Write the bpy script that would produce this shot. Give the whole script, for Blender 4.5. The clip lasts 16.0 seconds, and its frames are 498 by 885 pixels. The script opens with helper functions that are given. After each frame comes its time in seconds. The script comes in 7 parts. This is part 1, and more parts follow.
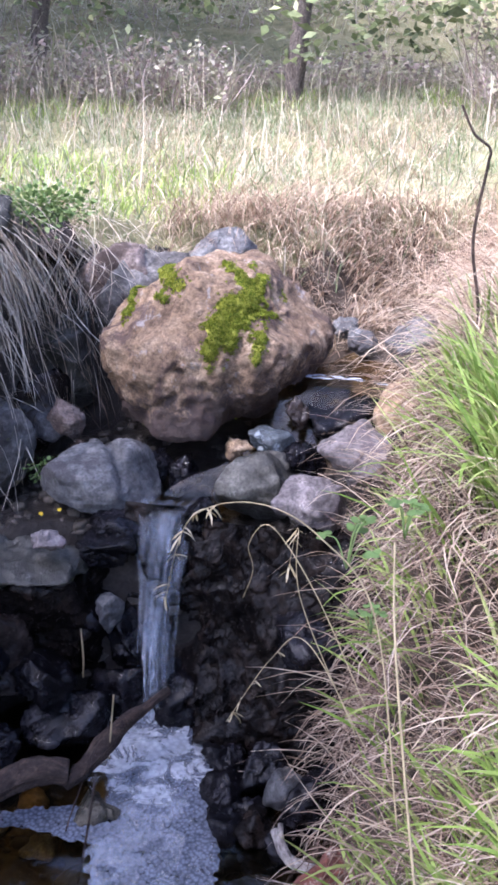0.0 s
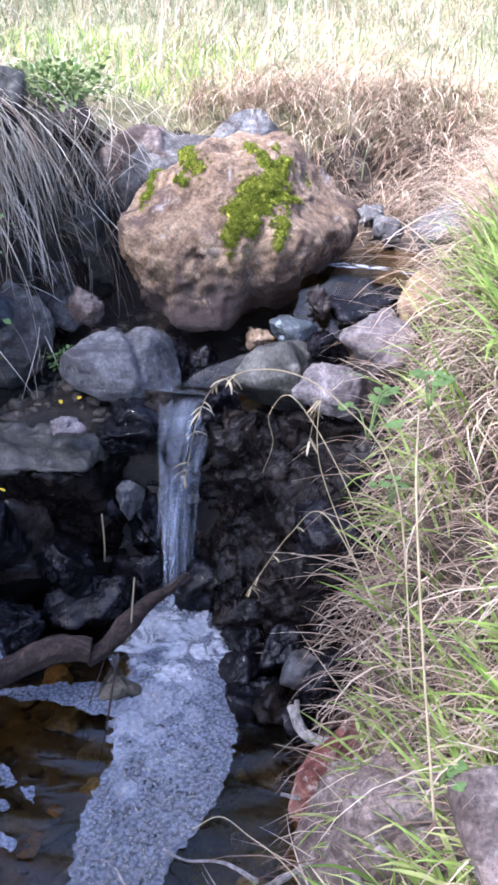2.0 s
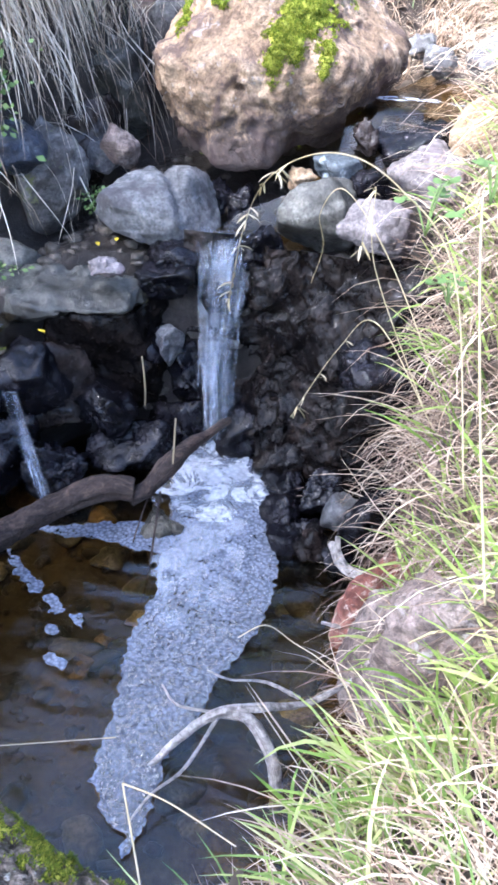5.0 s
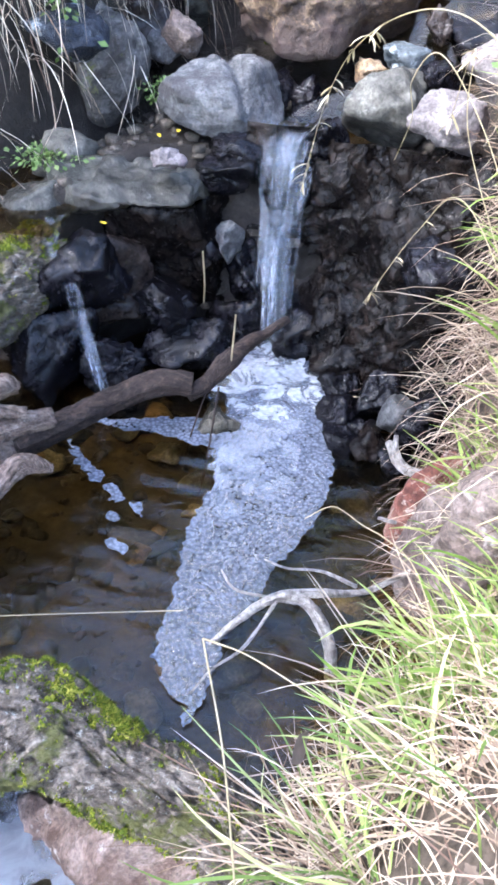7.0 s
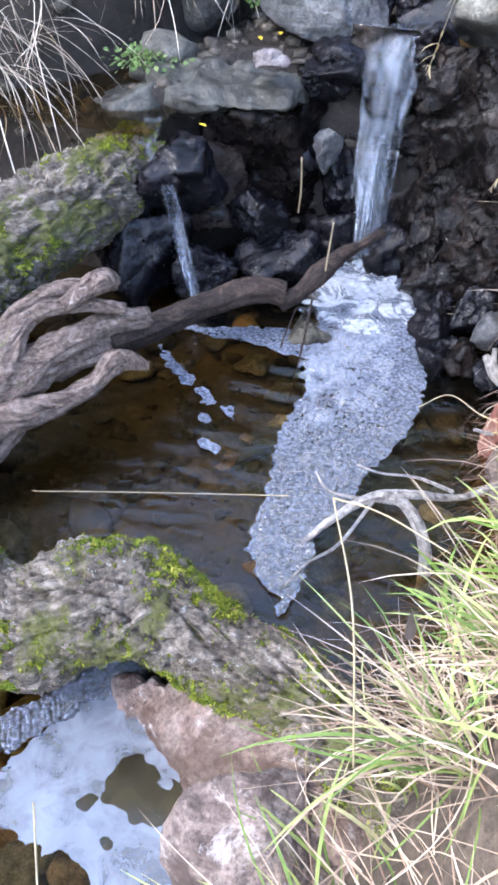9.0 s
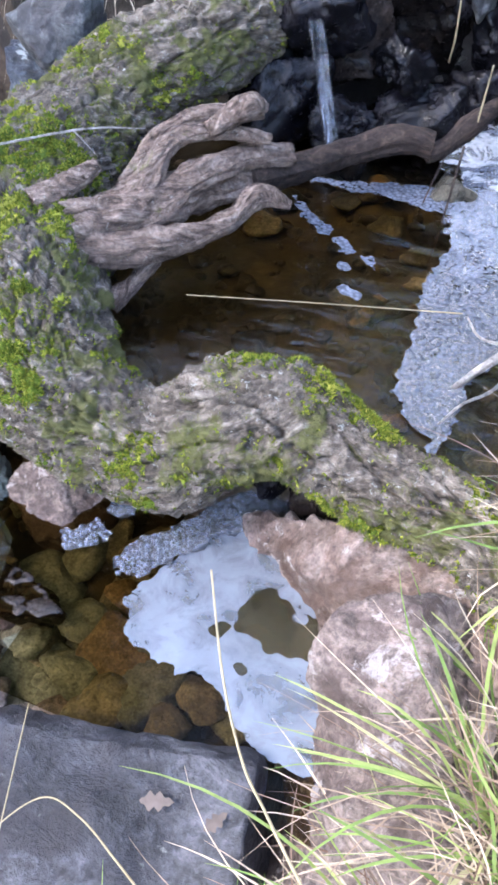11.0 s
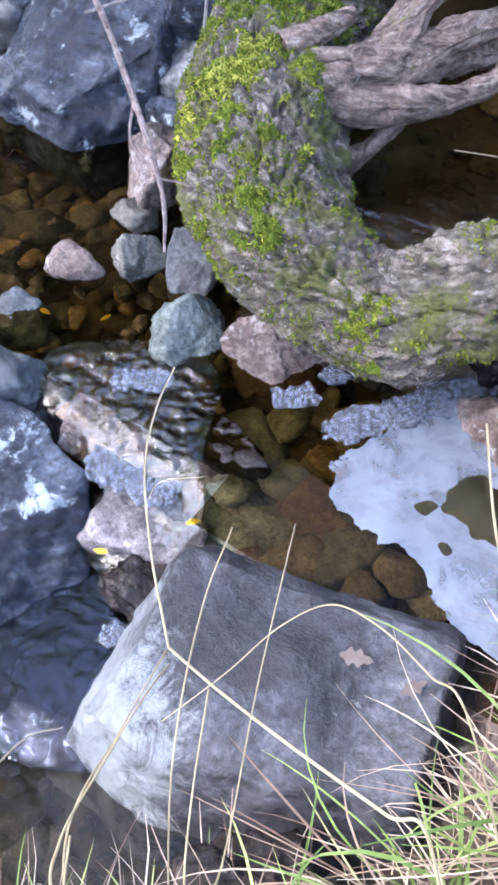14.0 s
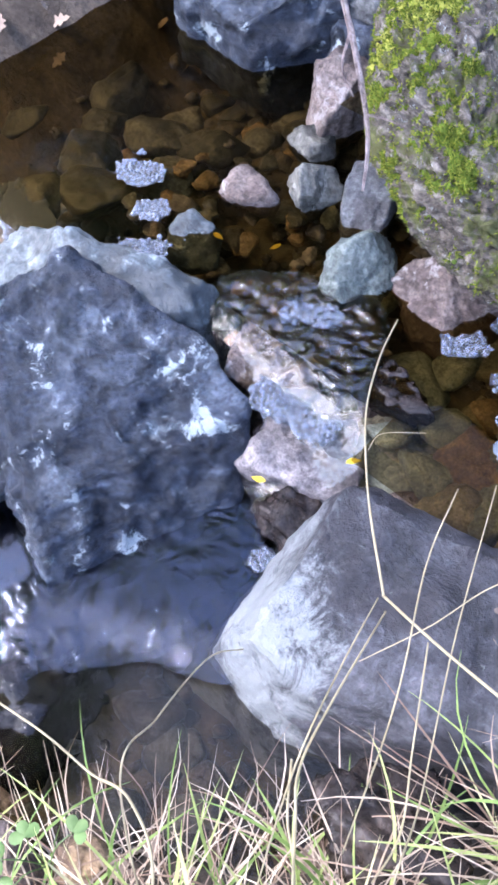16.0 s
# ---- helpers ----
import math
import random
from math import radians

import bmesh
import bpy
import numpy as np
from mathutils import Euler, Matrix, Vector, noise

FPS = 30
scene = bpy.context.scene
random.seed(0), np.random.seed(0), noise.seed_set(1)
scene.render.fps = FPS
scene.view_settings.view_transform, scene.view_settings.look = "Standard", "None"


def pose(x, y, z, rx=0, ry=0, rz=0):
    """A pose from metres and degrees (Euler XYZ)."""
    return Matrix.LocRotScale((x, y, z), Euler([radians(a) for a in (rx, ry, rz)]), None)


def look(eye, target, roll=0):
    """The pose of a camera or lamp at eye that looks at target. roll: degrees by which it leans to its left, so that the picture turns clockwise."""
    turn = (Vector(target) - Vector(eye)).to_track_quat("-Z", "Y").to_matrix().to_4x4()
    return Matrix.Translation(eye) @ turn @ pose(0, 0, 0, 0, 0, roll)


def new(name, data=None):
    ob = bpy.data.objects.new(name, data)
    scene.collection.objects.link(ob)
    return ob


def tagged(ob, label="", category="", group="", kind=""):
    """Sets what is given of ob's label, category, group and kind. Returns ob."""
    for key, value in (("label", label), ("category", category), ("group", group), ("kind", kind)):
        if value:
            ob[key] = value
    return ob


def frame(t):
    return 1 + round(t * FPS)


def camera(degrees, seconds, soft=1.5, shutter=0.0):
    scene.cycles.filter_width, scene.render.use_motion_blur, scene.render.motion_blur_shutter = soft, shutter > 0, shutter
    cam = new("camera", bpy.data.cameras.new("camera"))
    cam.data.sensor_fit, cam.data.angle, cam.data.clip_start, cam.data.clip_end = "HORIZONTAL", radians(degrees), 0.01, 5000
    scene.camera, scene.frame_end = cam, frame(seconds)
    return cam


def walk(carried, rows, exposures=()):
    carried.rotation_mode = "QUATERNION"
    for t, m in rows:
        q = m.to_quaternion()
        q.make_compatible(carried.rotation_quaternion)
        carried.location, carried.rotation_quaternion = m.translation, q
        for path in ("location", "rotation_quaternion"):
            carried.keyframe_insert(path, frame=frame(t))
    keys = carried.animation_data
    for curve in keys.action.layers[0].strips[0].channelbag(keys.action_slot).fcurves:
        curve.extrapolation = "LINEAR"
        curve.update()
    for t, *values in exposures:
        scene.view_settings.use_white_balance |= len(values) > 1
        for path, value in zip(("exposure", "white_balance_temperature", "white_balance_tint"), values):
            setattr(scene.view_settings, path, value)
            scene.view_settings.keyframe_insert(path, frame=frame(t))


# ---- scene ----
cam = camera(32.6, 16.0, soft=3.0)
PATH = [
    (0, (-0.009, 0.399, 1.711), (-0.225, 2.265, 1.024), 1.8),
    (0.5, (-0.008, 0.4, 1.696), (-0.237, 2.243, 0.954), 1.9),
    (1, (-0.007, 0.4, 1.683), (-0.241, 2.221, 0.891), 1.8),
    (1.5, (-0.008, 0.393, 1.674), (-0.245, 2.192, 0.834), 1.9),
    (2, (-0.008, 0.401, 1.653), (-0.253, 2.176, 0.764), 1.8),
    (2.5, (-0.013, 0.397, 1.637), (-0.268, 2.149, 0.706), 1.7),
    (3, (-0.014, 0.394, 1.617), (-0.273, 2.116, 0.633), 1.7),
    (3.5, (-0.016, 0.393, 1.597), (-0.282, 2.09, 0.572), 1.5),
    (6, (-0.033, 0.349, 1.517), (-0.355, 1.91, 0.309), 0.3),
    (6.5, (-0.048, 0.336, 1.509), (-0.385, 1.861, 0.259), 0.2),
    (7, (-0.069, 0.314, 1.49), (-0.422, 1.815, 0.216), 0.7),
    (7.5, (-0.091, 0.293, 1.479), (-0.461, 1.759, 0.169), 0.9),
    (8, (-0.109, 0.276, 1.454), (-0.513, 1.703, 0.112), 0.7),
    (8.2, (-0.111, 0.278, 1.448), (-0.525, 1.687, 0.09), 0.4),
    (10.3, (-0.255, 0.078, 1.229), (-0.759, 1.461, -0.125), 1.1),
    (10.5, (-0.262, 0.081, 1.201), (-0.792, 1.418, -0.188), 0.1),
    (11, (-0.282, 0.071, 1.166), (-0.826, 1.339, -0.281), -0.0),
    (11.5, (-0.31, 0.051, 1.142), (-0.874, 1.258, -0.35), 0.4),
    (12, (-0.336, 0.029, 1.122), (-0.942, 1.175, -0.401), 0.2),
    (12.5, (-0.356, 0.007, 1.106), (-0.997, 1.112, -0.433), -0.3),
    (13, (-0.36, -0.001, 1.097), (-1.012, 1.078, -0.455), -0.5),
    (13.5, (-0.382, -0.03, 1.087), (-1.067, 1.003, -0.482), -1.2),
    (14, (-0.415, -0.05, 1.082), (-1.142, 0.943, -0.495), -1.8),
    (14.5, (-0.453, -0.064, 1.098), (-1.183, 0.856, -0.521), -1.9),
    (15, (-0.512, -0.092, 1.138), (-1.203, 0.77, -0.529), -0.6),
    (15.5, (-0.539, -0.102, 1.15), (-1.271, 0.682, -0.537), -3.0),
    (16, (-0.504, -0.111, 1.114), (-1.333, 0.613, -0.556), -6.2),
]
walk(cam, [(t, look(eye, target, roll)) for t, eye, target, roll in PATH], exposures=[(0.0, 1.97, 5620, 26), (3.5, 2.74, 5520, 17), (7.0, 3.3, 5880, 12), (12.5, 3.24, 6150, 14), (16.0, 3.25, 5900, 17)])

# ---- world and light ----
SUN_ELEVATION, SUN_AZIMUTH = 52.0, -132.0
world = bpy.data.worlds.new("sky")
scene.world = world
world.use_nodes = True
sky = world.node_tree.nodes.new("ShaderNodeTexSky")
sky.sky_type = "NISHITA"
sky.sun_disc = False
sky.sun_elevation = radians(SUN_ELEVATION)
sky.sun_rotation = radians(SUN_AZIMUTH)
sky.dust_density = 2.2
background = world.node_tree.nodes["Background"]
background.inputs["Strength"].default_value = 0.15
world.node_tree.links.new(sky.outputs[0], background.inputs["Color"])
sun_data = bpy.data.lights.new("sun", "SUN")
sun_data.energy = 5.0
sun_data.angle = radians(12)
sun_data.color = (1.0, 0.95, 0.87)
sun = new("sun", sun_data)
to_sun = Vector((math.sin(radians(SUN_AZIMUTH)) * math.cos(radians(SUN_ELEVATION)), math.cos(radians(SUN_AZIMUTH)) * math.cos(radians(SUN_ELEVATION)), math.sin(radians(SUN_ELEVATION))))
sun.matrix_world = look(to_sun * 30, (0, 0, 0))


# ---- number and mesh helpers ----
def smooth(a, b, v):
    k = np.clip((np.asarray(v, float) - a) / (b - a), 0, 1)
    return k * k * (3 - 2 * k)


def vnoise(p, seed=0):
    """Value noise between -1 and 1 at the rows of p."""
    p = np.asarray(p, float)
    i = np.floor(p).astype(np.int64)
    f = p - i
    u = f * f * f * (f * (f * 6 - 15) + 10)
    total = np.zeros(len(p))
    for dx in (0, 1):
        for dy in (0, 1):
            for dz in (0, 1):
                h = ((i[:, 0] + dx) * 73856093) ^ ((i[:, 1] + dy) * 19349663) ^ ((i[:, 2] + dz) * 83492791) ^ (seed * 40503 + 977)
                h = h & 0x7FFFFFFF
                h = ((h ^ (h >> 13)) * 1274126177) & 0x7FFFFFFF
                h = ((h ^ (h >> 11)) * 668265263) & 0x7FFFFFFF
                w = (u[:, 0] if dx else 1 - u[:, 0]) * (u[:, 1] if dy else 1 - u[:, 1]) * (u[:, 2] if dz else 1 - u[:, 2])
                total += w * (h / 0x3FFFFFFF - 1.0)
    return total


def fbm(p, freq, octaves=4, seed=0, gain=0.5):
    p = np.asarray(p, float)
    total, amp = np.zeros(len(p)), 1.0
    for k in range(octaves):
        total += amp * vnoise(p * freq + 13.7 * k, seed + k)
        amp, freq = amp * gain, freq * 2.03
    return total


def mesh_of(name, verts, faces, mats, shade=True, uv=None, slots=None):
    """A mesh from arrays; all faces have the same number of corners."""
    verts, faces = np.asarray(verts, np.float32), np.asarray(faces, np.int32)
    me = bpy.data.meshes.new(name)
    m, k = faces.shape
    me.vertices.add(len(verts))
    me.vertices.foreach_set("co", verts.ravel())
    me.loops.add(m * k)
    me.loops.foreach_set("vertex_index", faces.ravel())
    me.polygons.add(m)
    me.polygons.foreach_set("loop_start", np.arange(0, m * k, k, dtype=np.int32))
    me.polygons.foreach_set("use_smooth", np.full(m, shade))
    for mat in mats if isinstance(mats, (list, tuple)) else [mats]:
        me.materials.append(mat)
    if slots is not None:
        me.polygons.foreach_set("material_index", np.asarray(slots, np.int32))
    if uv is not None:
        layer = me.uv_layers.new(name="UVMap")
        layer.data.foreach_set("uv", np.asarray(uv, np.float32)[faces.ravel()].ravel())
    me.update(calc_edges=True)
    me.validate()
    return me


def thing(name, shape, mat, label="", category="", group="", kind="", at=(0, 0, 0), shade=True):
    verts, faces = shape[0], shape[1]
    ob = new(name, mesh_of(name, verts, faces, mat, shade, shape[2] if len(shape) > 2 else None))
    ob.location = at
    return tagged(ob, label, category, group, kind)


def empty(name, label, category, group="", at=(0, 0, 0)):
    ob = new(name)
    ob.location = at
    ob.empty_display_size = 0.05
    return tagged(ob, label, category, group)


def part(name, shape, mat, parent, label="", shade=True, kind=""):
    """One mesh under a thing; its points are in the parent's own space."""
    ob = new(name, mesh_of(name, shape[0], shape[1], mat, shade, shape[2] if len(shape) > 2 else None))
    ob.parent = parent
    return tagged(ob, label, kind=kind)


def joined(shapes):
    verts, faces, uvs, n = [], [], [], 0
    for s in shapes:
        verts.append(s[0])
        faces.append(np.asarray(s[1]) + n)
        if len(s) > 2:
            uvs.append(s[2])
        n += len(s[0])
    return (np.vstack(verts), np.vstack(faces), np.vstack(uvs)) if uvs else (np.vstack(verts), np.vstack(faces))


ICO = {}


def ico(sub):
    if sub not in ICO:
        bm = bmesh.new()
        bmesh.ops.create_icosphere(bm, subdivisions=sub, radius=1)
        ICO[sub] = (np.array([v.co[:] for v in bm.verts]), np.array([[v.index for v in f.verts] for f in bm.faces]))
        bm.free()
    return ICO[sub]


def turned(v, rx=0, ry=0, rz=0):
    return np.asarray(v) @ np.array(Euler([radians(a) for a in (rx, ry, rz)]).to_matrix()).T


def catmull(points, n):
    """A smooth line of n points through the given ones (any number of columns)."""
    p = np.asarray(points, float)
    p = np.vstack([2 * p[0] - p[1], p, 2 * p[-1] - p[-2]])
    s = np.linspace(0, len(p) - 3 - 1e-6, n)
    i = s.astype(int)
    t = (s - i)[:, None]
    a, b, c, d = p[i], p[i + 1], p[i + 2], p[i + 3]
    return 0.5 * (2 * b + (c - a) * t + (2 * a - 5 * b + 4 * c - d) * t * t + (3 * b - a - 3 * c + d) * t ** 3)


def tube(points, radii, n=24, ring=10, rough=0.0, freq=30.0, seed=0, ridge=0.0, ridges=9, squash=1.0):
    """A closed, tapered tube along a smooth line, with uneven skin and, if asked, ridges along it."""
    line = catmull(np.column_stack([points, radii]), n)
    c, r = line[:, :3], np.maximum(line[:, 3], 0.0004)
    tan = np.gradient(c, axis=0)
    tan /= np.linalg.norm(tan, axis=1)[:, None] + 1e-12
    side = np.cross(tan[0], (0.13, 0.21, 1.0))
    side /= np.linalg.norm(side)
    sides = []
    for k in range(n):
        side = side - tan[k] * (side @ tan[k])
        side /= np.linalg.norm(side)
        sides.append(side)
    s = np.array(sides)
    u = np.cross(tan, s)
    ang = np.linspace(0, 2 * math.pi, ring, endpoint=False)
    normal = s[:, None] * np.cos(ang)[None, :, None] + u[:, None] * np.sin(ang)[None, :, None]
    length = np.concatenate([[0], np.cumsum(np.linalg.norm(np.diff(c, axis=0), axis=1))])
    rr = np.repeat(r[:, None], ring, 1)
    flat = (c[:, None] + normal * rr[..., None]).reshape(-1, 3)
    if rough:
        rr = rr * (1 + rough * fbm(flat, freq, 4, seed).reshape(n, ring))
    if ridge:
        wob = fbm(np.column_stack([np.repeat(length, ring) * 7, np.tile(np.cos(ang), n) * 1.5, np.tile(np.sin(ang), n) * 1.5]), 1.0, 3, seed + 5).reshape(n, ring)
        rr = rr * (1 + ridge * (1 - 2 * np.abs(np.sin((ang[None] * ridges / 2) + 2.2 * wob))))
    v = c[:, None] + normal * rr[..., None] * np.array([1, 1, squash])
    v = np.vstack([v.reshape(-1, 3), c[:1], c[-1:]])
    i, j = np.meshgrid(np.arange(n - 1), np.arange(ring), indexing="ij")
    a, b = i * ring + j, i * ring + (j + 1) % ring
    q = np.stack([a, b, b + ring, a + ring], -1).reshape(-1, 4)
    tri = np.vstack([np.column_stack([q[:, 0], q[:, 1], q[:, 2]]), np.column_stack([q[:, 0], q[:, 2], q[:, 3]])])
    k = np.arange(ring)
    caps = np.vstack([np.column_stack([np.full(ring, n * ring), (k + 1) % ring, k]), np.column_stack([np.full(ring, n * ring + 1), (n - 1) * ring + k, (n - 1) * ring + (k + 1) % ring])])
    uv = np.column_stack([np.repeat(length, ring), np.tile(ang / (2 * math.pi), n) * np.repeat(r, ring) * 6.28])
    uv = np.vstack([uv, uv[:1], uv[-1:]])
    return v, np.vstack([tri, caps]), uv


def chips(v, count, seed, tilt=0.5):
    """Broken facets: every point belongs to its nearest chip and lies on that chip's own tilted plane."""
    rng = np.random.RandomState(seed)
    lo, hi = v.min(0), v.max(0)
    c = rng.uniform(0, 1, (count, 3)) * (hi - lo) + lo
    n = rng.normal(size=(count, 3)) * tilt
    off = rng.uniform(-1, 1, count)
    gap = float(np.mean(hi - lo)) / count ** 0.4
    out = np.zeros(len(v))
    w = v + 0.12 * gap * np.column_stack([fbm(v, 3.0 / gap, 2, seed + k) for k in (1, 2, 3)])
    for i in range(0, len(v), 20000):
        p = w[i:i + 20000]
        near = np.argmin(((p[:, None] - c[None]) ** 2).sum(2), 1)
        out[i:i + 20000] = 0.6 * off[near] + ((p - c[near]) * n[near]).sum(1) / gap
    return np.clip(out, -1.3, 1.3)


def rock_shape(size, seed, planes=16, cut=0.6, power=18, lump=0.06, grit=0.006, sub=4, turn=(0, 0, 0), faces=(), crag=0.035, pits=2.6, chip=0.013, bits=70):
    """A stone: a rounded polytope with lumps and grit, fitted to the size (metres) before it is turned."""
    d, f = ico(sub)
    rng = np.random.RandomState(seed)
    nrm = rng.normal(size=(planes, 3))
    nrm /= np.linalg.norm(nrm, axis=1)[:, None]
    off = rng.uniform(cut, 1.0, planes)
    for x, y, z, o in faces:
        w = np.array([x, y, z]) / math.sqrt(x * x + y * y + z * z)
        nrm, off = np.vstack([nrm, w]), np.append(off, o)
    k = np.maximum(d @ nrm.T, 0) / off
    r = 1 / (np.sum(k ** power, axis=1) ** (1 / power) + 1e-6)
    r = np.minimum(r, 1.35)
    r *= 1 + lump * fbm(d, 1.6, 3, seed + 3)
    v = d * r[:, None]
    v = (v - (v.max(0) + v.min(0)) / 2) / (v.max(0) - v.min(0)) * np.asarray(size, float)
    big = float(np.mean(size))
    v = v + d * (crag * big * (0.35 - np.abs(fbm(v, pits / max(big, 0.03), 4, seed + 5, 0.55))))[:, None]
    if chip and sub > 3:
        v = v + d * (chip * big * chips(v, bits, seed + 9) + 0.4 * chip * big * chips(v, bits * 5, seed + 10))[:, None]
    v = v + d * (grit * (fbm(v, 5.0 / max(big, 0.05), 4, seed + 7, 0.6)))[:, None]
    return turned(v, *turn), f


def vertex_normals(v, f):
    fn = np.cross(v[f[:, 1]] - v[f[:, 0]], v[f[:, 2]] - v[f[:, 0]])
    n = np.zeros_like(v)
    for k in range(3):
        np.add.at(n, f[:, k], fn)
    return n / (np.linalg.norm(n, axis=1)[:, None] + 1e-12)


def hewn_shape(centre, planes, seed, crag=0.012, freq=9.0, grit=0.004, chip=0.006, bits=60, step=0.012, ease=4):
    """A split block: a lump cut by planes (a point on each and its outward normal), its edges eased, roughened."""
    bm = bmesh.new()
    bmesh.ops.create_cube(bm, size=3.0)
    for p, n in planes:
        bmesh.ops.bisect_plane(bm, geom=bm.verts[:] + bm.edges[:] + bm.faces[:], plane_co=Vector(p) - Vector(centre), plane_no=Vector(n).normalized(), clear_outer=True, dist=1e-6)
        bmesh.ops.holes_fill(bm, edges=bm.edges[:], sides=0)
    bmesh.ops.remove_doubles(bm, verts=bm.verts[:], dist=1e-4)
    for k in range(7):
        bmesh.ops.triangulate(bm, faces=bm.faces[:])
        long_edges = [e for e in bm.edges if e.calc_length() > step * 1.6]
        if not long_edges:
            break
        bmesh.ops.subdivide_edges(bm, edges=long_edges, cuts=1)
    bmesh.ops.triangulate(bm, faces=bm.faces[:])
    bmesh.ops.recalc_face_normals(bm, faces=bm.faces[:])
    for k in range(ease):
        bmesh.ops.smooth_vert(bm, verts=bm.verts[:], factor=0.5, use_axis_x=True, use_axis_y=True, use_axis_z=True)
    bm.verts.index_update()
    v = np.array([w.co[:] for w in bm.verts])
    f = np.array([[w.index for w in t.verts] for t in bm.faces])
    bm.free()
    lift = crag * (0.35 - np.abs(fbm(v, freq, 4, seed, 0.55))) + grit * fbm(v, freq * 5, 3, seed + 2, 0.6) + chip * (chips(v, bits, seed + 4) + 0.4 * chips(v, bits * 5, seed + 5))
    return v + vertex_normals(v, f) * lift[:, None], f


def facing(a, b, c, away):
    """A plane through three points as hewn_shape takes it, its normal turned from the point away."""
    a, b, c = np.array(a, float), np.array(b, float), np.array(c, float)
    n = np.cross(b - a, c - a)
    return tuple(a), tuple(n if n @ (a - np.array(away, float)) > 0 else -n)


def blades(base, length, az, th0, th1, width, segs=4, curl=0.0, seed=0, bend=1.2):
    """Grass: curved, tapering strips. th0 and th1: the lean from upright at the root and the tip, in radians."""
    n = len(base)
    rng = np.random.RandomState(seed)
    s = np.linspace(0, 1, segs + 1)
    th = th0[:, None] + (th1 - th0)[:, None] * s[None] ** bend
    a = az[:, None] + curl * rng.normal(size=(n, 1)) * s[None]
    step = (length / segs)[:, None]
    dx, dy, dz = np.sin(th) * np.cos(a) * step, np.sin(th) * np.sin(a) * step, np.cos(th) * step
    zero = np.zeros((n, 1))
    px = np.hstack([zero, np.cumsum(dx[:, :-1], 1)]) + base[:, :1]
    py = np.hstack([zero, np.cumsum(dy[:, :-1], 1)]) + base[:, 1:2]
    pz = np.hstack([zero, np.cumsum(dz[:, :-1], 1)]) + base[:, 2:3]
    w = width[:, None] * 0.5 * np.minimum(1, 2.2 * (1 - s[None]) ** 0.7 + 0.0)
    w[:, -1] = 0.0002
    twist = a + math.pi / 2 + rng.uniform(-0.9, 0.9, (n, 1))
    ox, oy = np.cos(twist) * w, np.sin(twist) * w
    left, right = np.stack([px - ox, py - oy, pz], -1), np.stack([px + ox, py + oy, pz], -1)
    v = np.stack([left, right], 2).reshape(n, -1, 3)
    m = 2 * (segs + 1)
    k = np.arange(segs) * 2
    q = np.stack([k, k + 1, k + 3, k + 2], -1)
    f = (np.arange(n)[:, None, None] * m + q[None]).reshape(-1, 4)
    return v.reshape(-1, 3), f


def leaf_cards(centre, size, seed, ratio=0.5, flat=0.5):
    """Small bent leaves, two faces each, lying at random about the given points."""
    n = len(centre)
    rng = np.random.RandomState(seed)
    ax = rng.normal(size=(n, 3))
    ax[:, 2] *= flat
    ax /= np.linalg.norm(ax, axis=1)[:, None]
    up = rng.normal(size=(n, 3)) * (1 - flat) + np.array([0, 0, 1.0]) * flat
    side = np.cross(ax, up)
    side /= np.linalg.norm(side, axis=1)[:, None] + 1e-9
    nor = np.cross(side, ax)
    s = (size * rng.uniform(0.6, 1.3, n))[:, None]
    tip, root = centre + ax * s * 0.5, centre - ax * s * 0.5
    mid = centre + nor * s * 0.1
    v = np.stack([root, mid + side * s * ratio * 0.5, tip, mid - side * s * ratio * 0.5], 1)
    f = np.arange(n)[:, None] * 4 + np.arange(4)[None]
    return v.reshape(-1, 3), f


# ---- materials ----
def material(name):
    mat = bpy.data.materials.new(name)
    mat.use_nodes = True
    nt = mat.node_tree
    return mat, nt, nt.nodes["Principled BSDF"]


def coords(nt, kind="Object", scatter=True):
    co = nt.nodes.new("ShaderNodeTexCoord").outputs[kind]
    if not scatter:
        return co
    info = nt.nodes.new("ShaderNodeObjectInfo")
    mul = nt.nodes.new("ShaderNodeMath")
    mul.operation = "MULTIPLY"
    mul.inputs[1].default_value = 37.0
    nt.links.new(info.outputs["Random"], mul.inputs[0])
    add = nt.nodes.new("ShaderNodeVectorMath")
    add.operation = "ADD"
    nt.links.new(co, add.inputs[0])
    nt.links.new(mul.outputs[0], add.inputs[1])
    return add.outputs[0]


def stretch(nt, vec, scale):
    m = nt.nodes.new("ShaderNodeMapping")
    m.inputs["Scale"].default_value = scale
    nt.links.new(vec, m.inputs["Vector"])
    return m.outputs[0]


def tex(nt, vec, scale, detail=6.0, rough=0.6, distort=0.0):
    n = nt.nodes.new("ShaderNodeTexNoise")
    n.inputs["Scale"].default_value, n.inputs["Detail"].default_value = scale, detail
    n.inputs["Roughness"].default_value, n.inputs["Distortion"].default_value = rough, distort
    nt.links.new(vec, n.inputs["Vector"])
    return n.outputs["Fac"]


def ramp(nt, fac, stops):
    r = nt.nodes.new("ShaderNodeValToRGB")
    e = r.color_ramp.elements
    while len(e) < len(stops):
        e.new(0.5)
    for el, (p, c) in zip(e, stops):
        el.position = p
        el.color = (*c, 1) if isinstance(c, tuple) else (c, c, c, 1)
    nt.links.new(fac, r.inputs["Fac"])
    return r.outputs["Color"]


